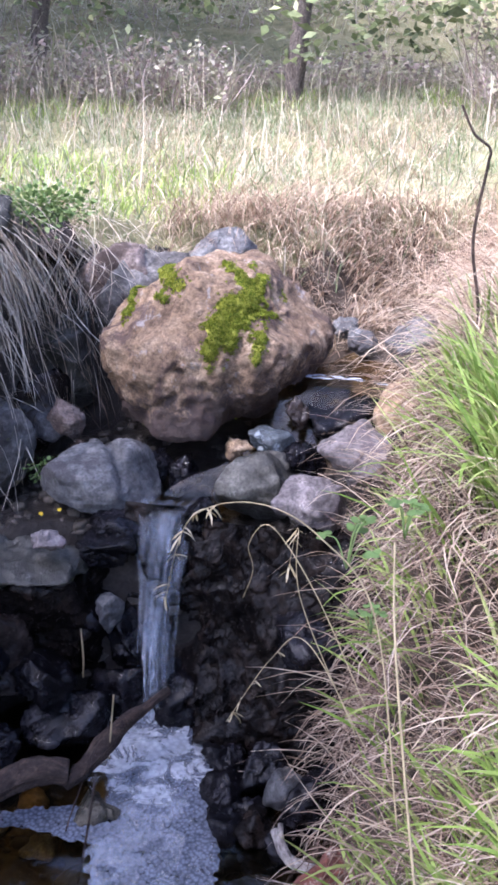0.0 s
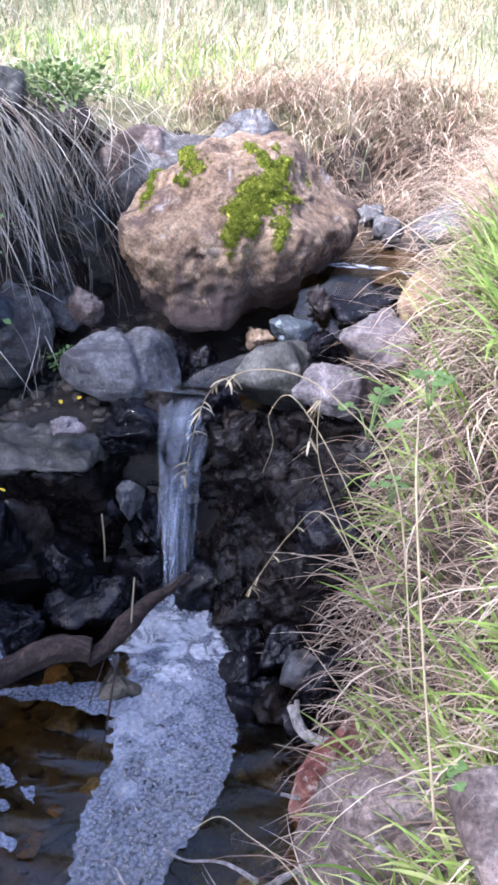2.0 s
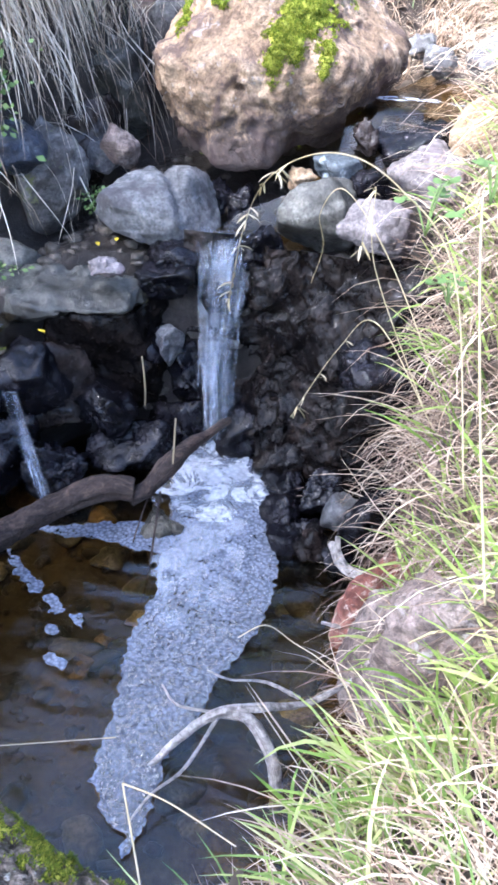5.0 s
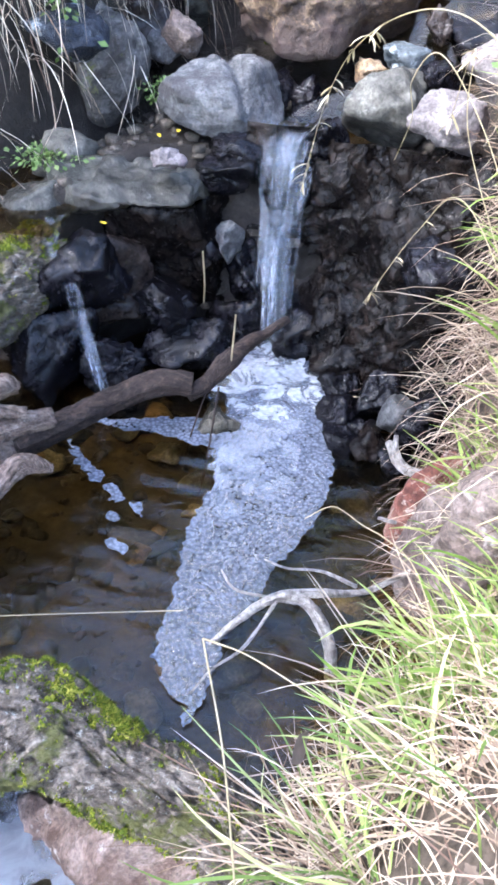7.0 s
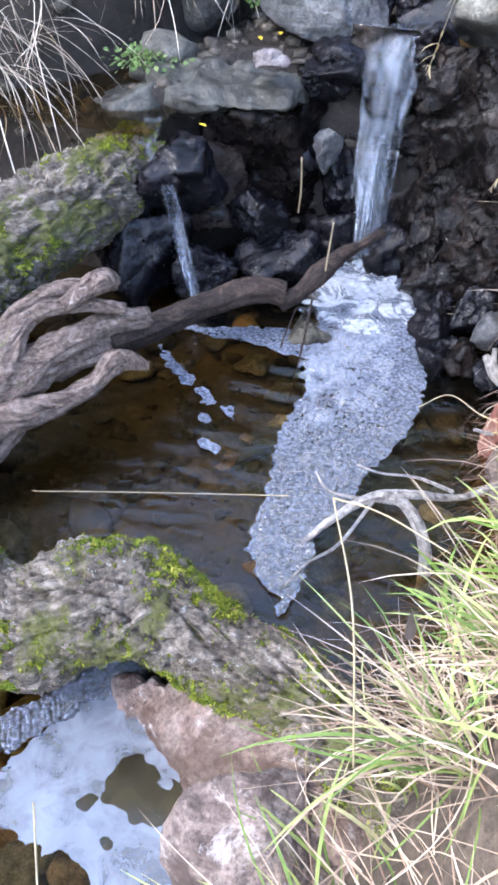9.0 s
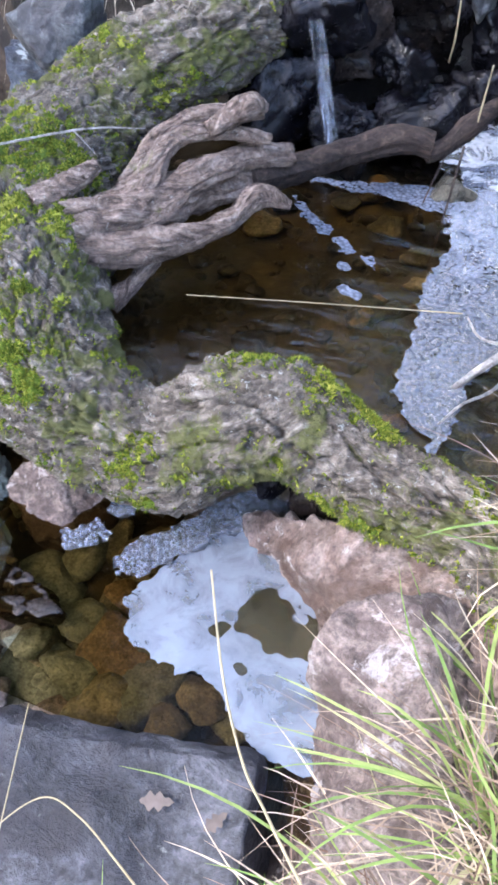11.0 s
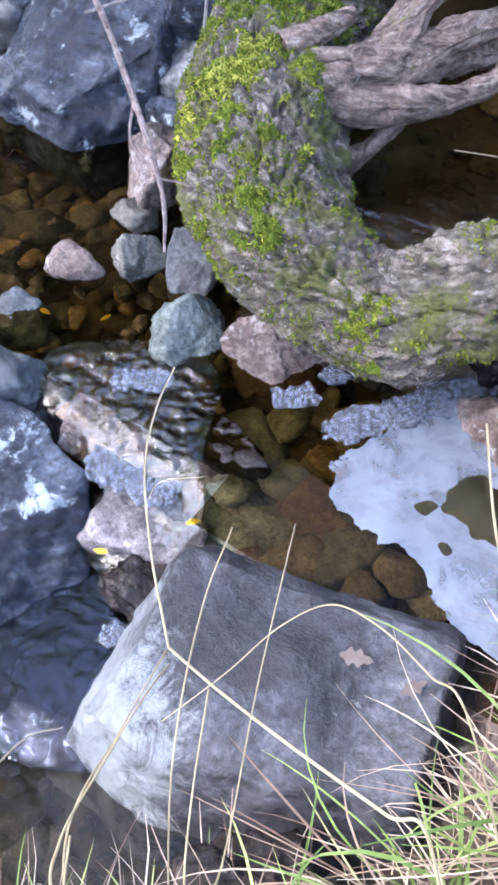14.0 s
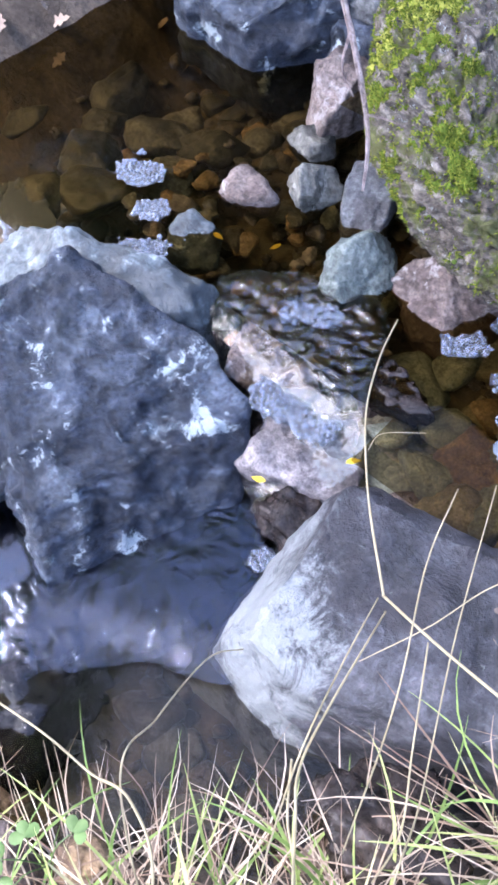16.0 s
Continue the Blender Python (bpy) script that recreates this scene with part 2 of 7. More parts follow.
def mix(nt, fac, a, b, blend="MIX"):
    m = nt.nodes.new("ShaderNodeMix")
    m.data_type, m.blend_type = "RGBA", blend
    for val, slot in ((fac, 0), (a, 6), (b, 7)):
        if isinstance(val, (int, float)):
            m.inputs[slot].default_value = val if slot == 0 else (val, val, val, 1)
        elif isinstance(val, tuple):
            m.inputs[slot].default_value = (*val, 1)
        else:
            nt.links.new(val, m.inputs[slot])
    return m.outputs[2]


def bumped(nt, height, strength, distance, after=None):
    b = nt.nodes.new("ShaderNodeBump")
    b.inputs["Strength"].default_value, b.inputs["Distance"].default_value = strength, distance
    nt.links.new(height, b.inputs["Height"])
    if after is not None:
        nt.links.new(after, b.inputs["Normal"])
    return b.outputs[0]


def rock_mat(name, c1, c2, c3, scale=8.0, rough=0.85, spots=None, spot_at=0.62, wet=False, relief=0.006, dark=None, streak=0.0, side_tone=None, gloss=0.3):
    mat, nt, bsdf = material(name)
    co = coords(nt)
    big = tex(nt, co, scale, 8, 0.65, 0.6)
    col = ramp(nt, big, [(0.32, c1), (0.5, c2), (0.68, c3)])
    fine = tex(nt, co, scale * 14, 5, 0.75)
    mid = tex(nt, co, scale * 4.5, 6, 0.7, 0.4)
    col = mix(nt, 0.85, col, ramp(nt, mid, [(0.34, 0.5), (0.5, 1.0), (0.66, 1.4)]), "MULTIPLY")
    col = mix(nt, 0.9, col, ramp(nt, fine, [(0.3, 0.35), (0.5, 1.0), (0.72, 1.6)]), "MULTIPLY")
    if streak:
        bed = tex(nt, stretch(nt, co, (0.5, 1.0, 7.0)), scale * 1.2, 8, 0.75, 0.5)
        col = mix(nt, streak, col, ramp(nt, bed, [(0.34, 0.3), (0.5, 1.0), (0.66, 1.8)]), "MULTIPLY")
    if spots:
        blot = tex(nt, co, scale * 1.7, 9, 0.72, 0.3)
        col = mix(nt, ramp(nt, blot, [(spot_at, 0.0), (spot_at + 0.05, 0.85)]), col, spots)
    if side_tone:
        tone, (cx, cy, cz), at = side_tone
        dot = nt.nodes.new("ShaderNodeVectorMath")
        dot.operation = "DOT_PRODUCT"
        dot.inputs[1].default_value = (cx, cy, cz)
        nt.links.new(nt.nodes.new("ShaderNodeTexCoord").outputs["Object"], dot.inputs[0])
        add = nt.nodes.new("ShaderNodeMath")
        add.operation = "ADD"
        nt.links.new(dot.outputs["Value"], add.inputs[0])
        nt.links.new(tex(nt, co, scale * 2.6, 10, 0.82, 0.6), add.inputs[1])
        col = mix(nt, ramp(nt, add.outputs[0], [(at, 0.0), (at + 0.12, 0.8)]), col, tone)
    if dark:
        stain = tex(nt, co, scale * 0.8, 8, 0.7, 0.8)
        col = mix(nt, ramp(nt, stain, [(0.52, 0.0), (0.6, 0.75)]), col, dark)
    nt.links.new(col, bsdf.inputs["Base Color"])
    crack = nt.nodes.new("ShaderNodeTexVoronoi")
    crack.feature = "DISTANCE_TO_EDGE"
    crack.inputs["Scale"].default_value = scale * 1.1
    nt.links.new(mix(nt, 0.35, co, ramp(nt, big, [(0, 0.0), (1, 1.0)])), crack.inputs["Vector"])
    line = ramp(nt, crack.outputs["Distance"], [(0.0, 0.0), (0.035, 1.0)])
    nrm = bumped(nt, big, 0.4 if wet else 0.8, relief * 2.2)
    if streak:
        nrm = bumped(nt, bed, 0.6, relief * 1.5, nrm)
    nrm = bumped(nt, mid, 0.35 if wet else 0.7, relief * 1.0, nrm)
    nrm = bumped(nt, fine, 0.22 if wet else 0.8, relief * 0.5, nrm)
    nrm = bumped(nt, line, 0.35, relief * 0.7, nrm)
    nt.links.new(nrm, bsdf.inputs["Normal"])
    if wet:
        nt.links.new(ramp(nt, mid, [(0.36, 0.05), (0.5, 0.12), (0.64, 0.3)]), bsdf.inputs["Roughness"])
    else:
        bsdf.inputs["Roughness"].default_value = rough
    bsdf.inputs["Specular IOR Level"].default_value = gloss
    return mat


def plant_mat(name, stops, rough=0.6, glow=0.35):
    """Blades and leaves: each one takes its own tone; some light passes through them."""
    mat, nt, bsdf = material(name)
    geo = nt.nodes.new("ShaderNodeNewGeometry")
    col = ramp(nt, geo.outputs["Random Per Island"], stops)
    grain = tex(nt, coords(nt, scatter=False), 40, 3, 0.6)
    col = mix(nt, 0.6, col, ramp(nt, grain, [(0.3, 0.6), (0.7, 1.25)]), "MULTIPLY")
    nt.links.new(col, bsdf.inputs["Base Color"])
    bsdf.inputs["Roughness"].default_value = rough
    bsdf.inputs["Specular IOR Level"].default_value = 0.3
    tr = nt.nodes.new("ShaderNodeBsdfTranslucent")
    nt.links.new(col, tr.inputs["Color"])
    m = nt.nodes.new("ShaderNodeMixShader")
    m.inputs[0].default_value = glow
    nt.links.new(bsdf.outputs[0], m.inputs[1])
    nt.links.new(tr.outputs[0], m.inputs[2])
    nt.links.new(m.outputs[0], nt.nodes["Material Output"].inputs["Surface"])
    return mat


# toned darker towards the bottom, a little more to the right
M_BOULDER = rock_mat("boulder_stone", (0.11, 0.072, 0.05), (0.24, 0.165, 0.108), (0.38, 0.285, 0.2), 8.0, 0.9, (0.36, 0.325, 0.31), 0.595, relief=0.02, dark=(0.075, 0.05, 0.05), side_tone=((0.06, 0.048, 0.052), (0.3, 0.0, -1.5), 0.6))
M_GREY = rock_mat("grey_stone", (0.05, 0.051, 0.056), (0.108, 0.109, 0.114), (0.21, 0.21, 0.213), 8.0, 0.55, (0.36, 0.36, 0.35), 0.66, relief=0.009, streak=0.3, dark=(0.05, 0.045, 0.05))
M_GREENGREY = rock_mat("green_grey_stone", (0.045, 0.043, 0.038), (0.092, 0.088, 0.077), (0.17, 0.162, 0.142), 7.0, 0.5, (0.3, 0.3, 0.275), 0.64, dark=(0.028, 0.027, 0.025))
M_OLIVE = rock_mat("dark_olive_stone", (0.018, 0.018, 0.016), (0.042, 0.041, 0.036), (0.085, 0.083, 0.074), 7.0, 0.35, (0.17, 0.17, 0.16), 0.64, dark=(0.015, 0.014, 0.013))
M_GREYDARK = rock_mat("shaded_grey_stone", (0.05, 0.046, 0.045), (0.1, 0.094, 0.09), (0.18, 0.17, 0.165), 7.0, 0.7, (0.12, 0.13, 0.05), 0.6, dark=(0.035, 0.03, 0.03), streak=0.4)
M_PINK = rock_mat("pink_grey_stone", (0.075, 0.066, 0.067), (0.145, 0.127, 0.128), (0.26, 0.23, 0.228), 7.0, 0.8, (0.42, 0.39, 0.38), 0.62, dark=(0.1, 0.08, 0.09))
M_TAN = rock_mat("tan_stone", (0.13, 0.085, 0.05), (0.24, 0.165, 0.1), (0.36, 0.27, 0.19), 7.0, 0.8, dark=(0.09, 0.06, 0.045))
M_RED = rock_mat("red_stone", (0.1, 0.035, 0.03), (0.19, 0.075, 0.055), (0.3, 0.17, 0.13), 6.0, 0.7, (0.5, 0.42, 0.37), 0.55, dark=(0.06, 0.03, 0.025))
M_BROWN = rock_mat("brown_stone", (0.09, 0.063, 0.057), (0.17, 0.13, 0.115), (0.29, 0.24, 0.22), 7.0, 0.8, (0.38, 0.34, 0.33), 0.58, relief=0.012, dark=(0.07, 0.05, 0.045), streak=0.35)
M_BROWNSLAB = rock_mat("brown_slab_stone", (0.1, 0.065, 0.052), (0.2, 0.145, 0.125), (0.32, 0.265, 0.245), 6.0, 0.7, (0.5, 0.47, 0.46), 0.57, relief=0.014, dark=(0.09, 0.055, 0.04), streak=0.3)
# wet stone; the wall's deep occlusion is also lowered into this base colour
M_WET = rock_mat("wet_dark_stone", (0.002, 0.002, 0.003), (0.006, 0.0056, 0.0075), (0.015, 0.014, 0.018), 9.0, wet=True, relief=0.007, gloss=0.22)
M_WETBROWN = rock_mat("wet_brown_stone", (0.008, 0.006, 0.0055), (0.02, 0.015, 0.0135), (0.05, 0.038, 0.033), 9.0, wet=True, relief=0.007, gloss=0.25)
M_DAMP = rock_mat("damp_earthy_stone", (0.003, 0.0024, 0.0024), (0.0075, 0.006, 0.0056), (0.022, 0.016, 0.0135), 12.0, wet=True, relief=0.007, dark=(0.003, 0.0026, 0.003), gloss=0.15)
M_FOAMSTONE = rock_mat("olive_wet_stone", (0.04, 0.036, 0.028), (0.08, 0.072, 0.055), (0.14, 0.125, 0.1), 10.0, 0.35, dark=(0.03, 0.026, 0.02))
# white lichen crust on the slab's left and front
M_SLAB = rock_mat("slate_slab", (0.014, 0.0142, 0.019), (0.037, 0.037, 0.045), (0.1, 0.1, 0.113), 5.0, 0.52, (0.22, 0.23, 0.225), 0.64, relief=0.01, streak=0.5, side_tone=((0.22, 0.235, 0.245), (-1.3, -1.0, 0.2), 0.66), dark=(0.02, 0.018, 0.022))
M_BLUE = rock_mat("blue_grey_stone", (0.011, 0.015, 0.026), (0.032, 0.04, 0.06), (0.105, 0.12, 0.15), 7.0, 0.4, (0.42, 0.48, 0.52), 0.575, relief=0.016, streak=0.9, dark=(0.022, 0.025, 0.036))
M_PALEBLUE = rock_mat("pale_blue_stone", (0.04, 0.047, 0.054), (0.08, 0.094, 0.106), (0.15, 0.17, 0.182), 6.0, 0.5, (0.33, 0.37, 0.39), 0.57, streak=0.6, dark=(0.05, 0.055, 0.06))
M_PALEGREEN = rock_mat("pale_green_stone", (0.055, 0.065, 0.06), (0.11, 0.125, 0.113), (0.19, 0.21, 0.19), 8.0, 0.5, (0.3, 0.32, 0.3), 0.6, dark=(0.045, 0.048, 0.045))
M_BED = rock_mat("bed_stone", (0.1, 0.088, 0.06), (0.2, 0.175, 0.12), (0.32, 0.29, 0.21), 12.0, 0.5)
M_BEDGREEN = rock_mat("green_bed_stone", (0.09, 0.1, 0.078), (0.18, 0.19, 0.15), (0.3, 0.31, 0.25), 12.0, 0.5)
M_BEDORANGE = rock_mat("orange_bed_stone", (0.1, 0.066, 0.036), (0.18, 0.125, 0.072), (0.28, 0.205, 0.13), 12.0, 0.5)

M_STRAW = plant_mat("dry_straw", [(0.0, (0.16, 0.1, 0.075)), (0.25, (0.32, 0.23, 0.165)), (0.55, (0.47, 0.37, 0.28)), (1.0, (0.64, 0.54, 0.42))])
M_PALESTRAW = plant_mat("bleached_straw", [(0.0, (0.3, 0.23, 0.17)), (0.4, (0.52, 0.44, 0.35)), (1.0, (0.74, 0.67, 0.56))])
M_STEM = plant_mat("pale_stem", [(0.0, (0.24, 0.19, 0.1)), (0.5, (0.33, 0.27, 0.16)), (1.0, (0.42, 0.36, 0.25))], 0.5, 0.2)
M_GREEN = plant_mat("green_grass", [(0.0, (0.12, 0.19, 0.05)), (0.35, (0.22, 0.31, 0.085)), (0.65, (0.35, 0.4, 0.14)), (1.0, (0.52, 0.47, 0.27))])
M_MEADOW = plant_mat("meadow_grass", [(0.0, (0.12, 0.17, 0.08)), (0.35, (0.22, 0.28, 0.15)), (0.55, (0.33, 0.34, 0.23)), (0.8, (0.43, 0.4, 0.31)), (1.0, (0.55, 0.5, 0.43))])
M_LEAF = plant_mat("oak_leaves", [(0.0, (0.09, 0.11, 0.06)), (0.5, (0.17, 0.21, 0.1)), (0.85, (0.28, 0.32, 0.17)), (1.0, (0.4, 0.39, 0.26))], 0.45, 0.4)
# bramble browns paled towards mauve, with the distant haze put into them
M_THICKET = plant_mat("bramble", [(0.0, (0.22, 0.17, 0.16)), (0.4, (0.38, 0.31, 0.29)), (0.65, (0.3, 0.32, 0.19)), (1.0, (0.56, 0.5, 0.45))], 0.7, 0.35)
M_HERB = plant_mat("herb_leaf", [(0.0, (0.08, 0.14, 0.045)), (0.5, (0.14, 0.22, 0.07)), (1.0, (0.24, 0.31, 0.13))], 0.5, 0.3)
M_MOSS = plant_mat("moss", [(0.0, (0.06, 0.1, 0.008)), (0.4, (0.15, 0.2, 0.014)), (0.75, (0.26, 0.29, 0.028)), (1.0, (0.4, 0.39, 0.07))], 0.85, 0.2)
M_LOGMOSS = plant_mat("log_moss", [(0.0, (0.05, 0.08, 0.009)), (0.4, (0.13, 0.172, 0.014)), (0.75, (0.24, 0.265, 0.028)), (1.0, (0.37, 0.36, 0.065))], 0.85, 0.2)
M_LITTER = plant_mat("dead_leaf", [(0.0, (0.08, 0.052, 0.04)), (0.4, (0.16, 0.115, 0.09)), (0.75, (0.26, 0.2, 0.165)), (1.0, (0.38, 0.31, 0.27))], 0.7, 0.15)
M_ROOTLET = plant_mat("brown_rootlets", [(0.0, (0.07, 0.045, 0.035)), (0.4, (0.17, 0.115, 0.088)), (0.75, (0.3, 0.225, 0.175)), (1.0, (0.5, 0.42, 0.34))], 0.7, 0.2)
M_FRESH = plant_mat("fresh_meadow_grass", [(0.0, (0.16, 0.26, 0.05)), (0.5, (0.3, 0.42, 0.1)), (1.0, (0.46, 0.5, 0.2))], 0.5, 0.4)
M_DULLLEAF = plant_mat("dull_brown_leaf", [(0.0, (0.1, 0.078, 0.068)), (1.0, (0.14, 0.11, 0.095))], 0.7, 0.1)
M_YELLOW = plant_mat("yellow_leaf", [(0.0, (0.55, 0.4, 0.03)), (1.0, (0.7, 0.5, 0.04))], 0.5, 0.2)


def soil_mat(name, c1, c2, c3, rough=0.9, relief=0.012):
    mat, nt, bsdf = material(name)
    co = coords(nt, scatter=False)
    a, b = tex(nt, co, 5, 8, 0.7, 0.5), tex(nt, co, 55, 6, 0.75)
    col = ramp(nt, a, [(0.3, c1), (0.5, c2), (0.7, c3)])
    col = mix(nt, 0.9, col, ramp(nt, b, [(0.3, 0.5), (0.5, 1.0), (0.75, 1.7)]), "MULTIPLY")
    nt.links.new(col, bsdf.inputs["Base Color"])
    bsdf.inputs["Roughness"].default_value = rough
    bsdf.inputs["Specular IOR Level"].default_value = 0.25
    nt.links.new(bumped(nt, b, 0.9, relief, bumped(nt, a, 0.6, relief * 3)), bsdf.inputs["Normal"])
    return mat


M_SOIL = soil_mat("bank_soil", (0.035, 0.026, 0.021), (0.068, 0.052, 0.04), (0.125, 0.097, 0.077))
M_GRAVEL = rock_mat("dark_gravel", (0.03, 0.026, 0.022), (0.06, 0.052, 0.043), (0.12, 0.1, 0.085), 20.0, 0.4)
M_BEDSOIL = soil_mat("bed_gravel", (0.035, 0.028, 0.018), (0.07, 0.056, 0.036), (0.13, 0.1, 0.064), 0.5)
M_WETSHADESOIL = soil_mat("wet_shaded_mud", (0.01, 0.009, 0.008), (0.023, 0.019, 0.017), (0.05, 0.042, 0.037), 0.35)
M_TURF = soil_mat("turf", (0.1, 0.1, 0.05), (0.19, 0.18, 0.1), (0.3, 0.27, 0.18), 0.95)


def bark_mat(name, c1, c2, c3, lichen, moss, lichen_at=0.62, moss_at=0.6):
    mat, nt, bsdf = material(name)
    co = nt.nodes.new("ShaderNodeTexCoord")
    uv = stretch(nt, co.outputs["UV"], (9.0, 26.0, 1.0))
    a = tex(nt, uv, 1.6, 8, 0.7, 1.2)
    b = tex(nt, co.outputs["Object"], 70, 6, 0.75)
    col = ramp(nt, a, [(0.34, c1), (0.5, c2), (0.66, c3)])
    col = mix(nt, 0.9, col, ramp(nt, b, [(0.3, 0.3), (0.5, 1.0), (0.72, 1.8)]), "MULTIPLY")
    col = mix(nt, ramp(nt, tex(nt, co.outputs["Object"], 130, 4, 0.6), [(0.64, 0.0), (0.7, 0.6)]), col, lichen)
    col = mix(nt, ramp(nt, tex(nt, co.outputs["Object"], 48, 7, 0.75, 0.4), [(lichen_at, 0.0), (lichen_at + 0.05, 0.8)]), col, lichen)
    col = mix(nt, ramp(nt, tex(nt, co.outputs["Object"], 8, 8, 0.75, 0.5), [(moss_at, 0.0), (moss_at + 0.06, 0.85)]), col, moss)
    nt.links.new(col, bsdf.inputs["Base Color"])
    bsdf.inputs["Roughness"].default_value = 0.85
    bsdf.inputs["Specular IOR Level"].default_value = 0.3
    nt.links.new(bumped(nt, b, 0.9, 0.008, bumped(nt, a, 1.0, 0.03)), bsdf.inputs["Normal"])
    return mat


M_LOG = bark_mat("log_bark", (0.042, 0.034, 0.027), (0.15, 0.122, 0.1), (0.35, 0.3, 0.255), (0.46, 0.47, 0.45), (0.11, 0.115, 0.03), 0.605, 0.5)
M_ROOT = bark_mat("weathered_root", (0.065, 0.045, 0.036), (0.235, 0.168, 0.135), (0.43, 0.34, 0.285), (0.5, 0.47, 0.43), (0.15, 0.16, 0.045), 0.62, 0.6)
M_WETWOOD = bark_mat("wet_wood", (0.018, 0.013, 0.012), (0.048, 0.034, 0.029), (0.11, 0.074, 0.058), (0.18, 0.13, 0.11), (0.1, 0.08, 0.06), 0.66, 0.7)
M_DEADWOOD = bark_mat("bleached_wood", (0.16, 0.14, 0.13), (0.36, 0.33, 0.31), (0.52, 0.49, 0.47), (0.64, 0.62, 0.6), (0.4, 0.37, 0.33), 0.64, 0.72)
M_TWIG = bark_mat("pinkish_twig", (0.2, 0.14, 0.13), (0.34, 0.26, 0.24), (0.46, 0.38, 0.36), (0.5, 0.46, 0.42), (0.3, 0.24, 0.2), 0.66, 0.72)
M_TRUNK = bark_mat("oak_bark", (0.06, 0.05, 0.045), (0.12, 0.1, 0.09), (0.2, 0.17, 0.15), (0.3, 0.3, 0.28), (0.12, 0.13, 0.05), 0.66, 0.68)


def water_mat(name, tint, ripple, wave_scale, rough=0.03, ior=1.5, crest=(1.0, 1.6), sheen=(1.0, 1.0, 1.0)):
    """Clear, tea-coloured water: it lets the bed show and mirrors what is above it."""
    mat, nt, bsdf = material(name)
    nt.nodes.remove(bsdf)
    co = coords(nt, scatter=False)
    a = tex(nt, stretch(nt, co, (*crest, 1.0)), wave_scale, 3, 0.5, 0.8)
    nrm = bumped(nt, tex(nt, stretch(nt, co, (1.0, 1.9, 1.0)), wave_scale * 4, 3, 0.5, 0.6), ripple * 0.5, 0.003, bumped(nt, a, ripple, 0.01))
    clear, gloss = nt.nodes.new("ShaderNodeBsdfTransparent"), nt.nodes.new("ShaderNodeBsdfGlossy")
    clear.inputs["Color"].default_value = (*tint, 1)
    gloss.inputs["Roughness"].default_value = rough
    gloss.inputs["Color"].default_value = (*sheen, 1)
    nt.links.new(nrm, gloss.inputs["Normal"])
    fres = nt.nodes.new("ShaderNodeFresnel")
    fres.inputs["IOR"].default_value = ior
    nt.links.new(nrm, fres.inputs["Normal"])
    m = nt.nodes.new("ShaderNodeMixShader")
    nt.links.new(fres.outputs[0], m.inputs[0])
    nt.links.new(clear.outputs[0], m.inputs[1])
    nt.links.new(gloss.outputs[0], m.inputs[2])
    nt.links.new(m.outputs[0], nt.nodes["Material Output"].inputs["Surface"])
    return mat


M_POOL = water_mat("pool_water", (0.66, 0.54, 0.32), 0.5, 11.0, 0.03, 1.42, (0.6, 2.0))
M_LOWPOOL = water_mat("lower_pool_water", (0.42, 0.35, 0.21), 0.12, 7.0, 0.01, 1.16)
# the blue sky's reflection is tinted into the gloss colour
M_RUN = water_mat("running_water", (0.3, 0.29, 0.29), 0.25, 30.0, 0.1, 1.5, (1.0, 1.6), (0.6, 0.7, 1.0))
M_RIFFLE = water_mat("riffle_water", (0.85, 0.81, 0.74), 0.4, 30.0, 0.03, 1.65)
M_STILL = water_mat("still_lower_water", (0.5, 0.46, 0.38), 0.15, 7.0, 0.02, 1.27)


def fall_mat():
    """Falling water: clear between white, aerated streaks."""
    mat, nt, bsdf = material("falling_water")
    co = nt.nodes.new("ShaderNodeTexCoord").outputs["UV"]
    a = tex(nt, stretch(nt, co, (4.0, 42.0, 1.0)), 1.0, 5, 0.65, 0.8)
    bsdf.inputs["Base Color"].default_value = (0.62, 0.68, 0.77, 1)
    bsdf.inputs["Roughness"].default_value = 0.25
    nt.links.new(bumped(nt, a, 0.6, 0.01), bsdf.inputs["Normal"])
    clear = nt.nodes.new("ShaderNodeBsdfTransparent")
    clear.inputs["Color"].default_value = (0.9, 0.92, 0.95, 1)
    m = nt.nodes.new("ShaderNodeMixShader")
    sep = nt.nodes.new("ShaderNodeSeparateXYZ")
    nt.links.new(co, sep.inputs[0])
    air = mix(nt, 1.0, ramp(nt, a, [(0.4, 0.03), (0.56, 0.17), (0.76, 0.6)]), ramp(nt, sep.outputs["X"], [(0.0, 0.35), (0.25, 0.75), (0.6, 1.0)]), "MULTIPLY")
    nt.links.new(air, m.inputs[0])
    nt.links.new(clear.outputs[0], m.inputs[1])
    nt.links.new(bsdf.outputs[0], m.inputs[2])
    nt.links.new(m.outputs[0], nt.nodes["Material Output"].inputs["Surface"])
    return mat


